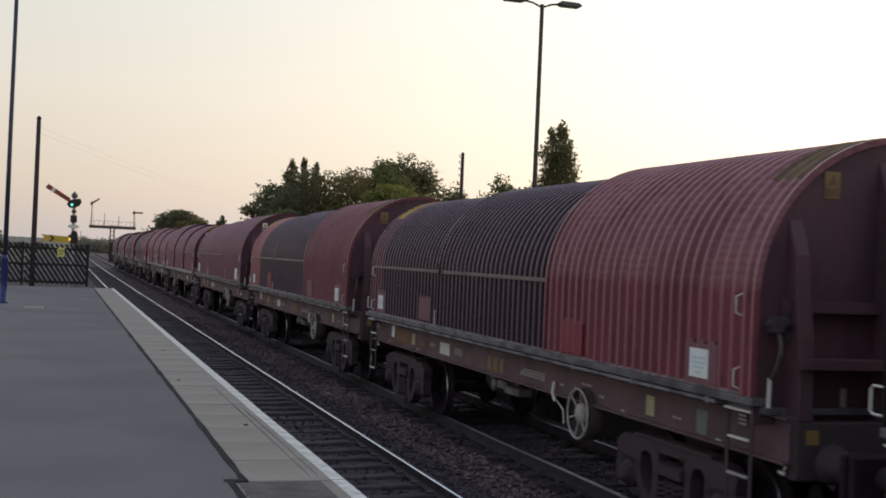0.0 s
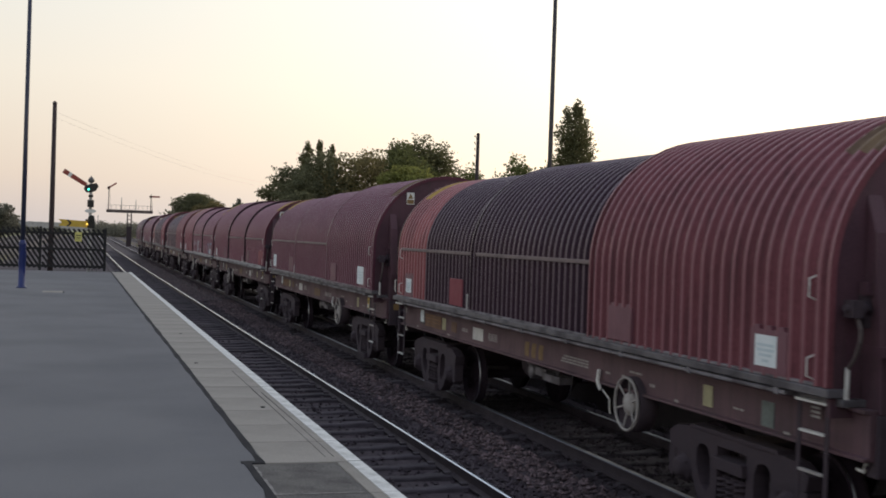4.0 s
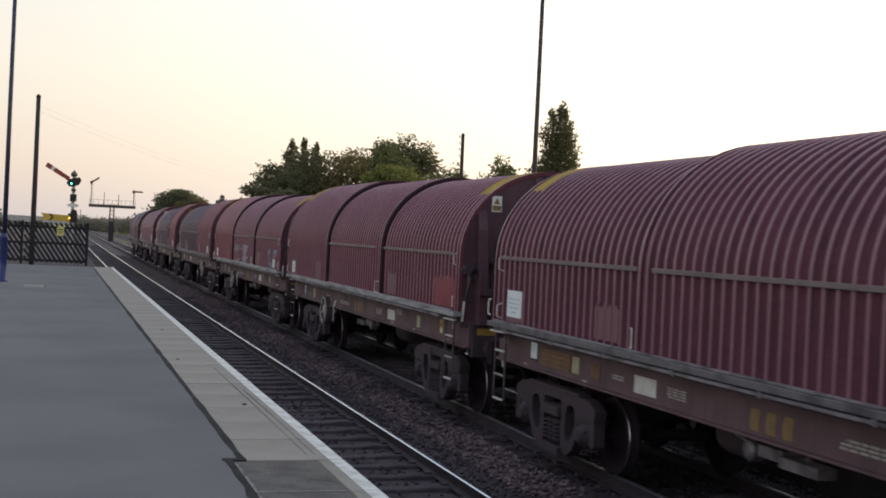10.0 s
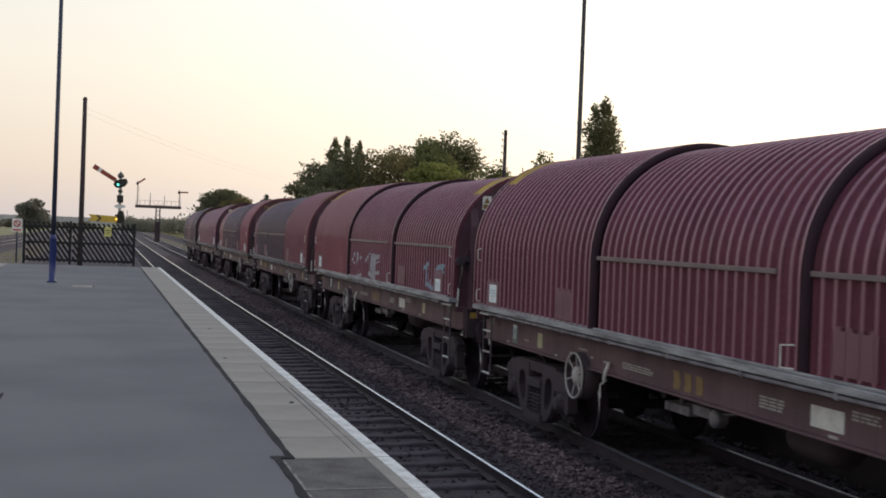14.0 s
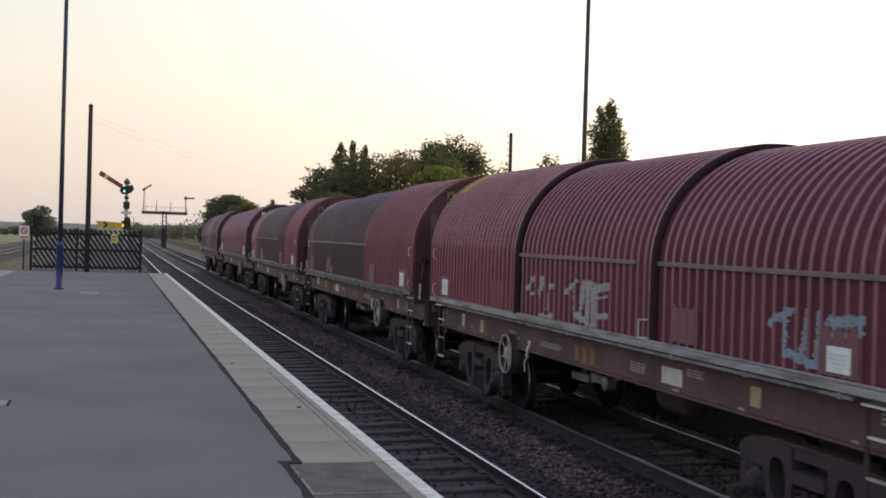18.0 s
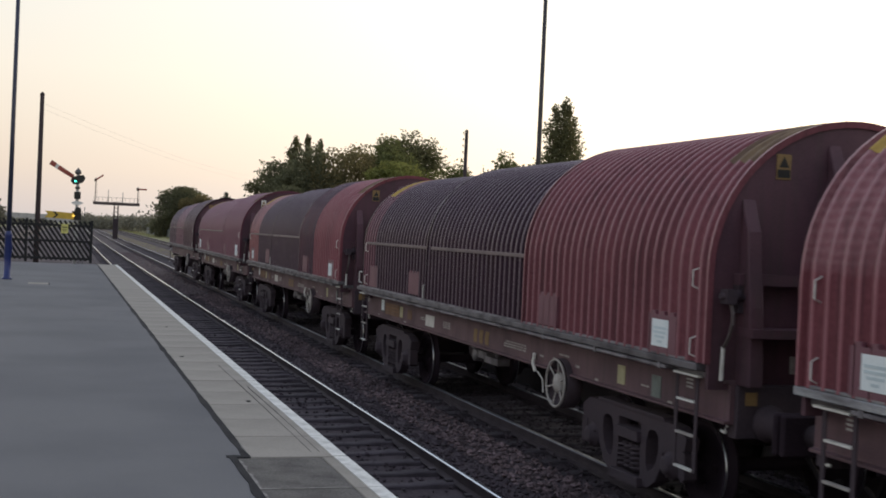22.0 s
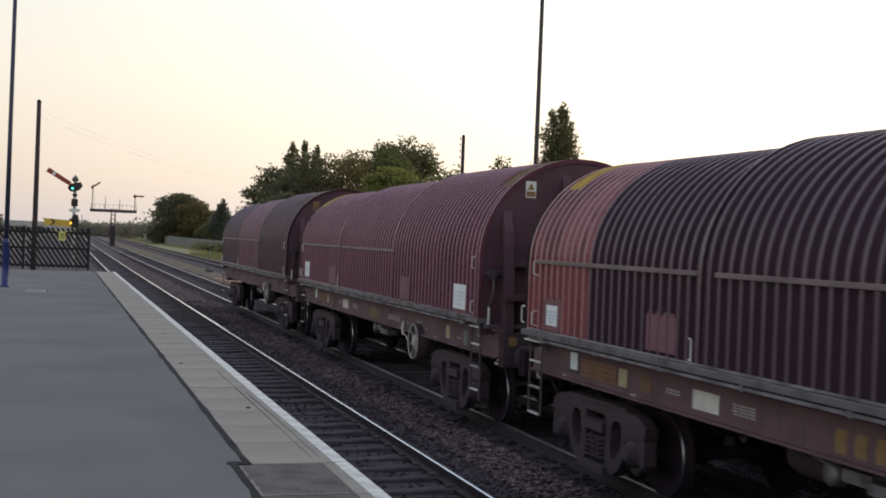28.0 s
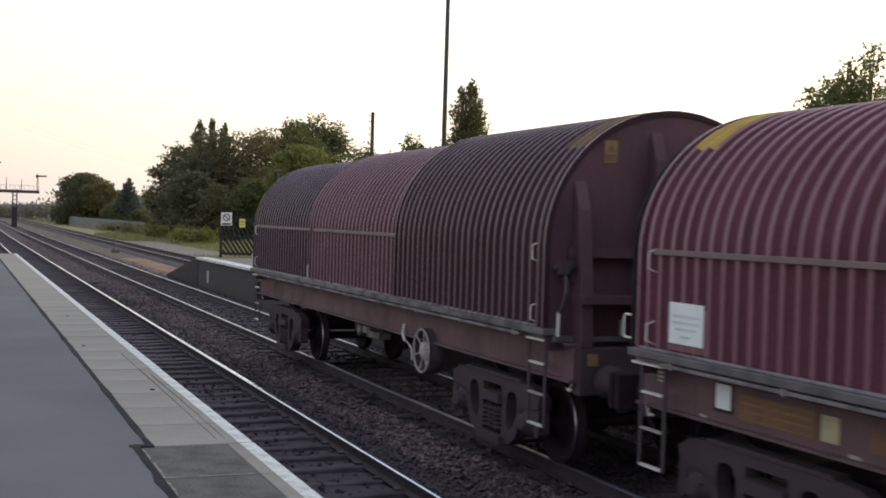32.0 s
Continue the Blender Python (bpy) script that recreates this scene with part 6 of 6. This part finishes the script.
NEAR_END = 0.552 - HALF
FLEET = (
    ("maroon maroon maroon", False, "maroon corrugated coil wagon ahead of the others"),
    ("red_faded black black_to_brown", False, "coil wagon with one chalky red and two black corrugated hoods"),
    ("red black black_to_orange", False, "coil wagon with red, black and orange-ended corrugated hoods"),
    ("purple purple purple", False, "plum-coloured corrugated coil wagon, evenly weathered"),
    ("maroon maroon maroon", True, "maroon coil wagon running reversed, with a red side plate"),
    ("red_faded maroon maroon", True, "red-maroon coil wagon running reversed, with sprayed tags"),
    ("red black black_to_brown", False, "coil wagon with a red hood and two sooty black hoods"),
    ("red_to_black black black_to_red", False, "coil wagon with patchy black and red corrugated hoods"),
    ("purple purple purple", False, "plum-coloured corrugated coil wagon with large white placard"),
    ("brown dusky black", False, "last coil wagon, with dark brown and plum hoods"),
)
first = wagon_template(FLEET[0][2], SMOOTH_TYPE)
second = wagon_template(FLEET[4][2], LIPPED_TYPE)
WAGONS = []
for k, (paints, flip, label) in enumerate(FLEET):
    w = first if k == 0 else second if k == 4 else copy_thing(second if flip else first, Matrix())
    tagged(w, label)
    y = NEAR_END + PITCH * k + HALF
    w.matrix_basis = pose(TRAIN_C, y, RAIL, 0, 0, 180 if flip else 0)
    WAGONS.append((w, y, flip))
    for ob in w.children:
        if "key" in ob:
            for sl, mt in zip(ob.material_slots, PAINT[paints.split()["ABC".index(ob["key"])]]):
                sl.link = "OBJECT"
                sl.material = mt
for w, _, _ in WAGONS:
    for ob in w.children:
        if "key" in ob:
            del ob["key"]


# placards and warning signs, different on each wagon
def placard(w, R, yc, wd, z0, z1, side):
    b_ = bmesh.new()
    side_plate(b_, R + 0.047, yc - wd / 2, yc + wd / 2, z0, z1, side, 0.005)
    q = part("placard", b_, PLACARD, w, "pale printed placard")
    for z, u in ((0.68, 0.8), (0.52, 0.8), (0.36, 0.62), (0.18, 0.3)):
        b_ = bmesh.new()
        side_plate(b_, R + 0.0525, yc - wd / 2 * u, yc + wd / 2 * u, z0 + (z1 - z0) * z - 0.012, z0 + (z1 - z0) * z + 0.012, side, 0.002)
        part("print", b_, PLACARD_INK, q)


def warning_sign(w, e, mat, base, flip):
    """A small sign on each side of an end wall; lower on the end under the smallest hood."""
    kind = LIPPED_TYPE if flip else SMOOTH_TYPE
    y = kind[0][2] + 0.02 if e < 0 else kind[2][3] - 0.02
    off, zb = (0.78, 3.27) if e < 0 else (0.90, 3.06)
    for x in (-off, off):
        b_ = bmesh.new()
        bx(b_, x - 0.075, x + 0.075, min(y, y + e * 0.008), max(y, y + e * 0.008), zb, zb + 0.23)
        q = part("warning_sign", b_, base, w, "small warning sign on the end wall")
        b_ = bmesh.new()
        bx(b_, x - 0.065, x + 0.065, min(y + e * 0.009, y + e * 0.012), max(y + e * 0.009, y + e * 0.012), zb + 0.015, zb + 0.09)
        part("print", b_, mat, q)
        b_ = bmesh.new()
        prism(b_, [(x - 0.052, zb + 0.11), (x + 0.052, zb + 0.11), (x, zb + 0.21)], lambda u, v, d: (u, y + e * (0.009 + d), v), 0.003)
        part("print", b_, mat, q)


for k in (4, 5):
    for ob in WAGONS[k][0].children:
        if ob.name.split(".")[0] == "handrail":
            bpy.data.objects.remove(ob)
for ob in WAGONS[4][0].children_recursive:
    if ob.name.split(".")[0] == "plate" and ob.parent.name.startswith("hood") and ob.data.vertices[0].co.y > 4.5:
        bpy.data.objects.remove(ob)
for k in (1, 5):
    for ob in WAGONS[k][0].children_recursive:
        if ob.name.split(".")[0] == "plate" and ob.parent.name.startswith("hood") and -4 < ob.data.vertices[0].co.y < -2:
            ob.material_slots[0].link = "OBJECT"
            ob.material_slots[0].material = PLATE_RED
for k in (1, 2, 3, 6, 7, 8, 9):
    for ob in WAGONS[k][0].children_recursive:
        if ob.name.split(".")[0] == "roof_marking" and ob.data.vertices[0].co.y < 0:
            ob.material_slots[0].link = "OBJECT"
            ob.material_slots[0].material = ROOF_FAINT
for ob in WAGONS[9][0].children_recursive:
    if ob.name.split(".")[0] in ("panel", "emblem", "lettering", "print") or (ob.name.split(".")[0] == "plate" and (ob.parent.name.startswith("hood") or (ob.parent.name.startswith("solebar") and ob.data.vertices[0].co.y < 6.4))):
        bpy.data.objects.remove(ob)
for ob in WAGONS[9][0].children_recursive:
    if ob.name.split(".")[0] == "roof_marking" and ob.data.vertices[0].co.y > 0:
        bpy.data.objects.remove(ob)
for k, (w, _, flip) in enumerate(WAGONS):
    side = 1 if flip else -1
    big = k in (3, 8)
    if k == 9:
        warning_sign(w, -1, BROWN_PLATE, FADED_YELLOW, flip)
        continue
    placard(w, 1.46, -5.80 if k == 8 else -5.60 if big else -5.74, 0.55 if big else 0.33, 1.655, 2.01 if big else 1.915, side)
    if k not in (4, 6):
        placard(w, 1.39, 5.82, 0.50 if big else 0.33, 1.67 if k != 5 else 1.64, 2.01 if big else 1.91 if k != 5 else 1.85, side)
    for e in (-1, 1):
        if k in (3, 4, 5, 8):
            warning_sign(w, e, FADED_YELLOW, SIGN_WHITE, flip)
        else:
            warning_sign(w, e, SIGN_BLACK if k in (6, 7) else BROWN_PLATE, FADED_YELLOW, flip)

# the hoods of one wagon stand slid along towards its end
for ob in WAGONS[6][0].children:
    if ob.name.split(".")[0] in ("hood", "seal", "end_wall", "placard", "warning_sign"):
        ob.location.y -= 0.17
# on two wagons the brake gear and lettering sit further along the frame
for k, ob in [(k, ob) for k in (6, 8) for ob in WAGONS[k][0].children_recursive]:
    nm = ob.name.split(".")[0]
    if nm in ("handwheel", "brake_drum", "brake_lever") or (ob.parent.name.startswith("solebar") and (nm in ("emblem", "lettering") or (nm == "plate" and -5 < ob.data.vertices[0].co.y < -3))):
        ob.location.y -= 0.24 if k == 6 else 0.18

for k, yc in ((3, -5.33), (4, 5.52)):
    w, _, flip = WAGONS[k]
    side = 1 if flip else -1
    bm = bmesh.new()
    side_plate(bm, 1.251, yc - 0.07, yc + 0.07, 1.16, 1.37, side, 0.012)
    q = part("hazard_plate", bm, SIGNAL_YELLOW, w, "yellow hazard plate on the solebar")
    bm = bmesh.new()
    prism(bm, [(yc - 0.045, 1.27), (yc + 0.045, 1.27), (yc, 1.35)], lambda u, v, d: (side * (1.2635 + d), u, v), 0.003)
    part("print", bm, SIGN_BLACK, q)
    bm = bmesh.new()
    side_plate(bm, 1.2635, yc - 0.055, yc + 0.055, 1.17, 1.24, side, 0.003)
    part("print", bm, SIGN_WHITE, q)

# sprayed tags: paint lying on the ribs of one wagon, in its own space
def sprayed(w, side, hood, u0, u1, z0, z1, strokes, mat, seed, label):
    """Strokes (points in a unit box, width) sprayed over ribs and grooves, thinner in the grooves, with ragged edges."""
    _, R, y0, y1 = hood
    st = hood_stations(y0, y1)
    ys, ds = np.array([q[0] for q in st]), np.array([q[1] for q in st])
    rr = np.random.RandomState(seed)
    cell = 0.0125
    nu, nv = int((u1 - u0) / cell), int((z1 - z0) / cell)
    gu, gv = np.meshgrid(u0 + (np.arange(nu) + 0.5) * cell, z0 + (np.arange(nv) + 0.5) * cell, indexing="ij")
    keep = np.zeros(gu.shape, bool)
    for pts, wd in strokes:
        pts = [(u0 + (u1 - u0) * p, z0 + (z1 - z0) * q) for p, q in pts]
        for (ax, az), (bx_, bz) in zip(pts, pts[1:]):
            L2 = (bx_ - ax) ** 2 + (bz - az) ** 2
            k = np.clip(((gu - ax) * (bx_ - ax) + (gv - az) * (bz - az)) / L2, 0, 1)
            far_ = np.hypot(gu - ax - k * (bx_ - ax), gv - az - k * (bz - az))
            keep |= far_ < wd * (0.5 + rr.uniform(-0.16, 0.12, gu.shape))
    lift = np.interp(gu, ys, ds)
    keep &= rr.rand(*gu.shape) < np.where(lift < 0.012, 0.86, 0.98)
    vs, fs, seen_ = [], [], {}

    def corner(i, j):
        if (i, j) not in seen_:
            y = u0 + i * cell
            seen_[i, j] = len(vs)
            vs.append((side * (R + float(np.interp(y, ys, ds)) + 0.003), y, z0 + j * cell))
        return seen_[i, j]
    for i, j in zip(*np.nonzero(keep)):
        fs.append((corner(i, j), corner(i + 1, j), corner(i + 1, j + 1), corner(i, j + 1)))
    ob = new("sprayed_tag", raw("sprayed_tag", vs, fs, mat))
    ob.parent = w
    tagged(ob, label, kind="stuff")


five = WAGONS[5][0]
HOOD_B, HOOD_C = LIPPED_TYPE[1], LIPPED_TYPE[2]
SMALL_TAG = [([(0.02, 0.62), (0.28, 0.97), (0.30, 0.30)], 0.07), ([(0.10, 0.75), (0.14, 0.30)], 0.06), ([(0.14, 0.50), (0.30, 0.55)], 0.045), ([(0.57, 1.0), (0.45, 0.08)], 0.075), ([(0.42, 0.62), (0.50, 0.15)], 0.06),
             ([(0.62, 0.75), (0.60, 0.10)], 0.055), ([(0.98, 0.80), (0.85, 0.78), (0.76, 0.55), (0.76, 0.20), (0.85, 0.045), (0.98, 0.06)], 0.075), ([(0.45, 0.06), (0.70, 0.01), (1.0, 0.10)], 0.055)]
BIG_TAG = [([(0.01, 0.66), (0.26, 0.95)], 0.075), ([(0.20, 0.90), (0.20, 0.20)], 0.11), ([(0.42, 0.97), (0.38, 0.14)], 0.06), ([(0.54, 0.98), (0.52, 0.08)], 0.065), ([(0.20, 0.22), (0.52, 0.06)], 0.085),
           ([(0.66, 0.84), (0.65, 0.0)], 0.115), ([(0.66, 0.80), (1.0, 0.92)], 0.10), ([(0.97, 0.92), (0.97, 0.68)], 0.05), ([(0.66, 0.22), (0.92, 0.28)], 0.075), ([(0.72, 0.62), (0.92, 0.68)], 0.035)]
sprayed(five, 1, HOOD_B, -1.69, -0.57, 1.61, 2.15, SMALL_TAG, SPRAY, 5, "sprayed pale tag, thin strokes")
sprayed(five, 1, HOOD_B, -0.18, 1.24, 1.61, 2.17, BIG_TAG, SPRAY, 9, "sprayed pale tag, thick strokes")
sprayed(five, 1, HOOD_C, 4.67, 6.13, 1.63, 2.12, BIG_TAG, SPRAY_BLUE, 12, "sprayed pale blue tag, thick strokes")
bm = bmesh.new()
teeth = [(5.62, 1.62), (6.60, 1.62)]
for k in reversed(range(6)):
    yy = 5.62 + 0.98 * (k + 0.5) / 6
    teeth += [(yy + 0.08, 2.03), (yy + 0.045, 2.03), (yy + 0.03, 2.075), (yy - 0.03, 2.075), (yy - 0.045, 2.03), (yy - 0.08, 2.03)]
prism(bm, teeth, lambda u, v, d: (1.39 + 0.004 + d, u, v), 0.046)
part("red_plate", bm, PLATE_RED, WAGONS[4][0], "fresh red plate at the hood's end", 0.006)
bm = bmesh.new()
side_plate(bm, 1.39 + 0.004, 2.76, 3.41, 1.61, 2.02, -1, 0.048)
part("red_plate", bm, PLATE_RED, WAGONS[2][0], "fresh red plate on the black hood", 0.006)


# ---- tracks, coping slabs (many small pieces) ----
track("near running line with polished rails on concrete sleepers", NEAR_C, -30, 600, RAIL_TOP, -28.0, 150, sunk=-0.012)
track("running line under the train with polished rails", TRAIN_C, -30, 600, RAIL_DIM, -28.0, 150, sunk=-0.005)
track("loop line beyond the opposite platform", 12.85, 58, 600, RAIL_DULL, 58.5, 150, z=-0.93)
track("line behind the lattice fence", -10.4, 40, 600, RAIL_DIM, 60, 150, z=-0.95, sunk=0.03)
track("second line behind the lattice fence", -14.2, 40, 600, RAIL_DIM, 80, 130, z=-0.95, sunk=0.03)

b_ = bmesh.new()
prism(b_, [(0.0, -0.08), (0.735, -0.08), (0.735, 0.0), (0.0, 0.0)], lambda u, v, d: (u, d, v), 0.882)
SLAB_ME = mesh_of("coping_slab", finish(b_, 0.006), COPING)
b_ = bmesh.new()
prism(b_, [(0.0, -0.02), (0.105, -0.02), (0.105, 0.0045), (0.0, 0.0045)], lambda u, v, d: (u, d, v), 0.884)
LINE_ME = mesh_of("edge_line", finish(b_), WHITE_LINE)
b_ = bmesh.new()
prism(b_, [(0.0, -0.08), (0.645, -0.08), (0.645, 0.0), (0.0, 0.0)], lambda u, v, d: (u, d, v), 1.085)
PATCH_ME = mesh_of("patched_slab", finish(b_, 0.006), PATCH)
b_ = bmesh.new()
prism(b_, [(0.0, -0.08), (0.195, -0.08), (0.195, 0.0), (0.0, 0.0)], lambda u, v, d: (u, d, v), 1.085)
LONG_ = bmesh.new()
prism(LONG_, [(0.0, -0.02), (0.105, -0.02), (0.105, 0.0045), (0.0, 0.0045)], lambda u, v, d: (u, d, v), 1.080)
LONG_LINE_ME = mesh_of("edge_line", finish(LONG_), WHITE_LINE)
PATCH_EDGE_ME = mesh_of("coping_slab", finish(b_, 0.006), COPING)
b_ = bmesh.new()
rnd = random.Random(5)
inner = [(0.022 + rnd.uniform(-0.01, 0.016), 0.03 + 0.09 * k) for k in range(12)]
prism(b_, [(0.003, 0.006), (0.64, 0.006), (0.64, 0.018), (0.4, 0.024), (0.2, 0.017)] + inner + [(0.003, 1.08)], lambda u, v, d: (u, v, -0.01 + d), 0.0135)
ARRIS_ME = mesh_of("worn_edge", finish(b_), ARRIS)
rnd = random.Random(6)
y = 9.005
while y < PLAT_END - 0.5:
    sl = share("coping_slab", SLAB_ME, plat, pose(1.405, y, rnd.uniform(-0.003, 0.003), 0, 0, 0))
    share("edge_line", LINE_ME, sl, pose(0.628, 0.002, 0.0), "worn white edge line")
    y += 0.9
y = 8.99 - 1.095
while y > -29:
    sl = share("patched_slab", PATCH_ME, plat, pose(1.295, y, -0.002), "dark patched slab")
    share("worn_edge", ARRIS_ME, sl, Matrix(), "pale worn edge of the slab")
    sl = share("coping_slab", PATCH_EDGE_ME, plat, pose(1.945, y, 0.0))
    share("edge_line", LONG_LINE_ME, sl, pose(0.09, 0.003, 0.001), "worn white edge line")
    y -= 1.095
for x, ya, yb in ((1.90, 9.2, 15.0), (1.965, 9.2, 13.0)):
    bm = bmesh.new()
    prism(bm, [(x, ya), (x + 0.004, ya), (x + 0.011, (ya + yb) / 2), (x + 0.004, yb), (x, yb), (x + 0.007, (ya + yb) / 2)], lambda u, v, d: (u, v, -0.02 + d), 0.0245)
    part("crack", bm, PATCH, plat, "thin dark crack along the coping")
for x, y, r in ((1.82, 11.9, 0.022), (1.55, 15.9, 0.024), (1.72, 20.4, 0.02)):
    bm = bmesh.new()
    prism(bm, [(x + r * math.cos(a) * (1 + 0.25 * math.sin(3 * a)), y + r * 1.5 * math.sin(a)) for a in (0.785 * k for k in range(8))], lambda u, v, d: (u, v, -0.01 + d), 0.0165)
    part("spot", bm, TAR, plat, "small dark spot on the coping")
bm = bmesh.new()
bx(bm, PLAT_L, PLAT_L + 0.75, -30, PLAT_END, -0.25, 0.0)
part("far_coping", bm, COPING, plat, "pale coping on the platform's other edge", 0.01)

# ---- the train runs ----
TRAVEL = [(0.0, 0.00), (1.0, -4.14), (2.0, -8.13), (3.0, -11.98), (3.5, -13.87), (5.5, -21.31), (6.0, -23.10), (7.0, -26.60), (8.0, -30.00), (9.0, -33.32), (10.0, -36.58), (11.0, -39.78), (12.0, -42.91), (13.0, -45.90), (14.0, -48.86), (14.5, -50.33), (16.5, -56.23), (17.0, -57.73), (18.0, -60.73), (19.0, -63.77), (20.0, -66.92), (21.0, -70.18), (22.0, -73.52), (23.0, -77.01), (24.0, -80.69), (25.0, -84.54), (26.0, -88.59), (26.5, -90.69), (28.5, -99.53), (29.0, -101.87), (30.0, -106.70), (31.0, -111.77), (32.0, -117.05)]


def travelled(t):
    """Metres run by the train at t, smoothly between the known times."""
    n = len(TRAVEL)
    i = 0
    while i < n - 2 and TRAVEL[i + 1][0] < t:
        i += 1

    def slope(k):
        a, b = TRAVEL[max(k - 1, 0)], TRAVEL[min(k + 1, n - 1)]
        return (b[1] - a[1]) / (b[0] - a[0])
    (t0, s0), (t1, s1) = TRAVEL[i], TRAVEL[i + 1]
    d = t1 - t0
    u = (t - t0) / d
    return (2 * u**3 - 3 * u**2 + 1) * s0 + (u**3 - 2 * u**2 + u) * d * slope(i) + (3 * u**2 - 2 * u**3) * s1 + (u**3 - u**2) * d * slope(i + 1)


def motions():
    """The train runs towards and past the camera; its wheels roll."""
    steps = [k * 0.5 for k in range(65)]
    ticks = [0.0]
    last = 0.0
    for f in range(1, int(32 * FPS) + 1):
        s = travelled(f / FPS)
        if last - s > 0.50 or f == int(32 * FPS):
            ticks.append(f / FPS)
            last = s
    for w, y0, flip in WAGONS:
        rows = []
        for t in steps:
            y = y0 + travelled(t)
            rows.append((t, pose(TRAIN_C + bend(y), y, RAIL, 0, 0, (180 if flip else 0) - math.degrees(2 * BEND * y))))
        walk(w, rows)
        for ob in w.children:
            if ob.name.startswith("wheelset"):
                y = ob.location.y
                turn = 1 if not flip else -1
                walk(ob, [(t, pose(0, y, AXLE_Z, turn * math.degrees(-travelled(t) / AXLE_Z))) for t in ticks])


motions()
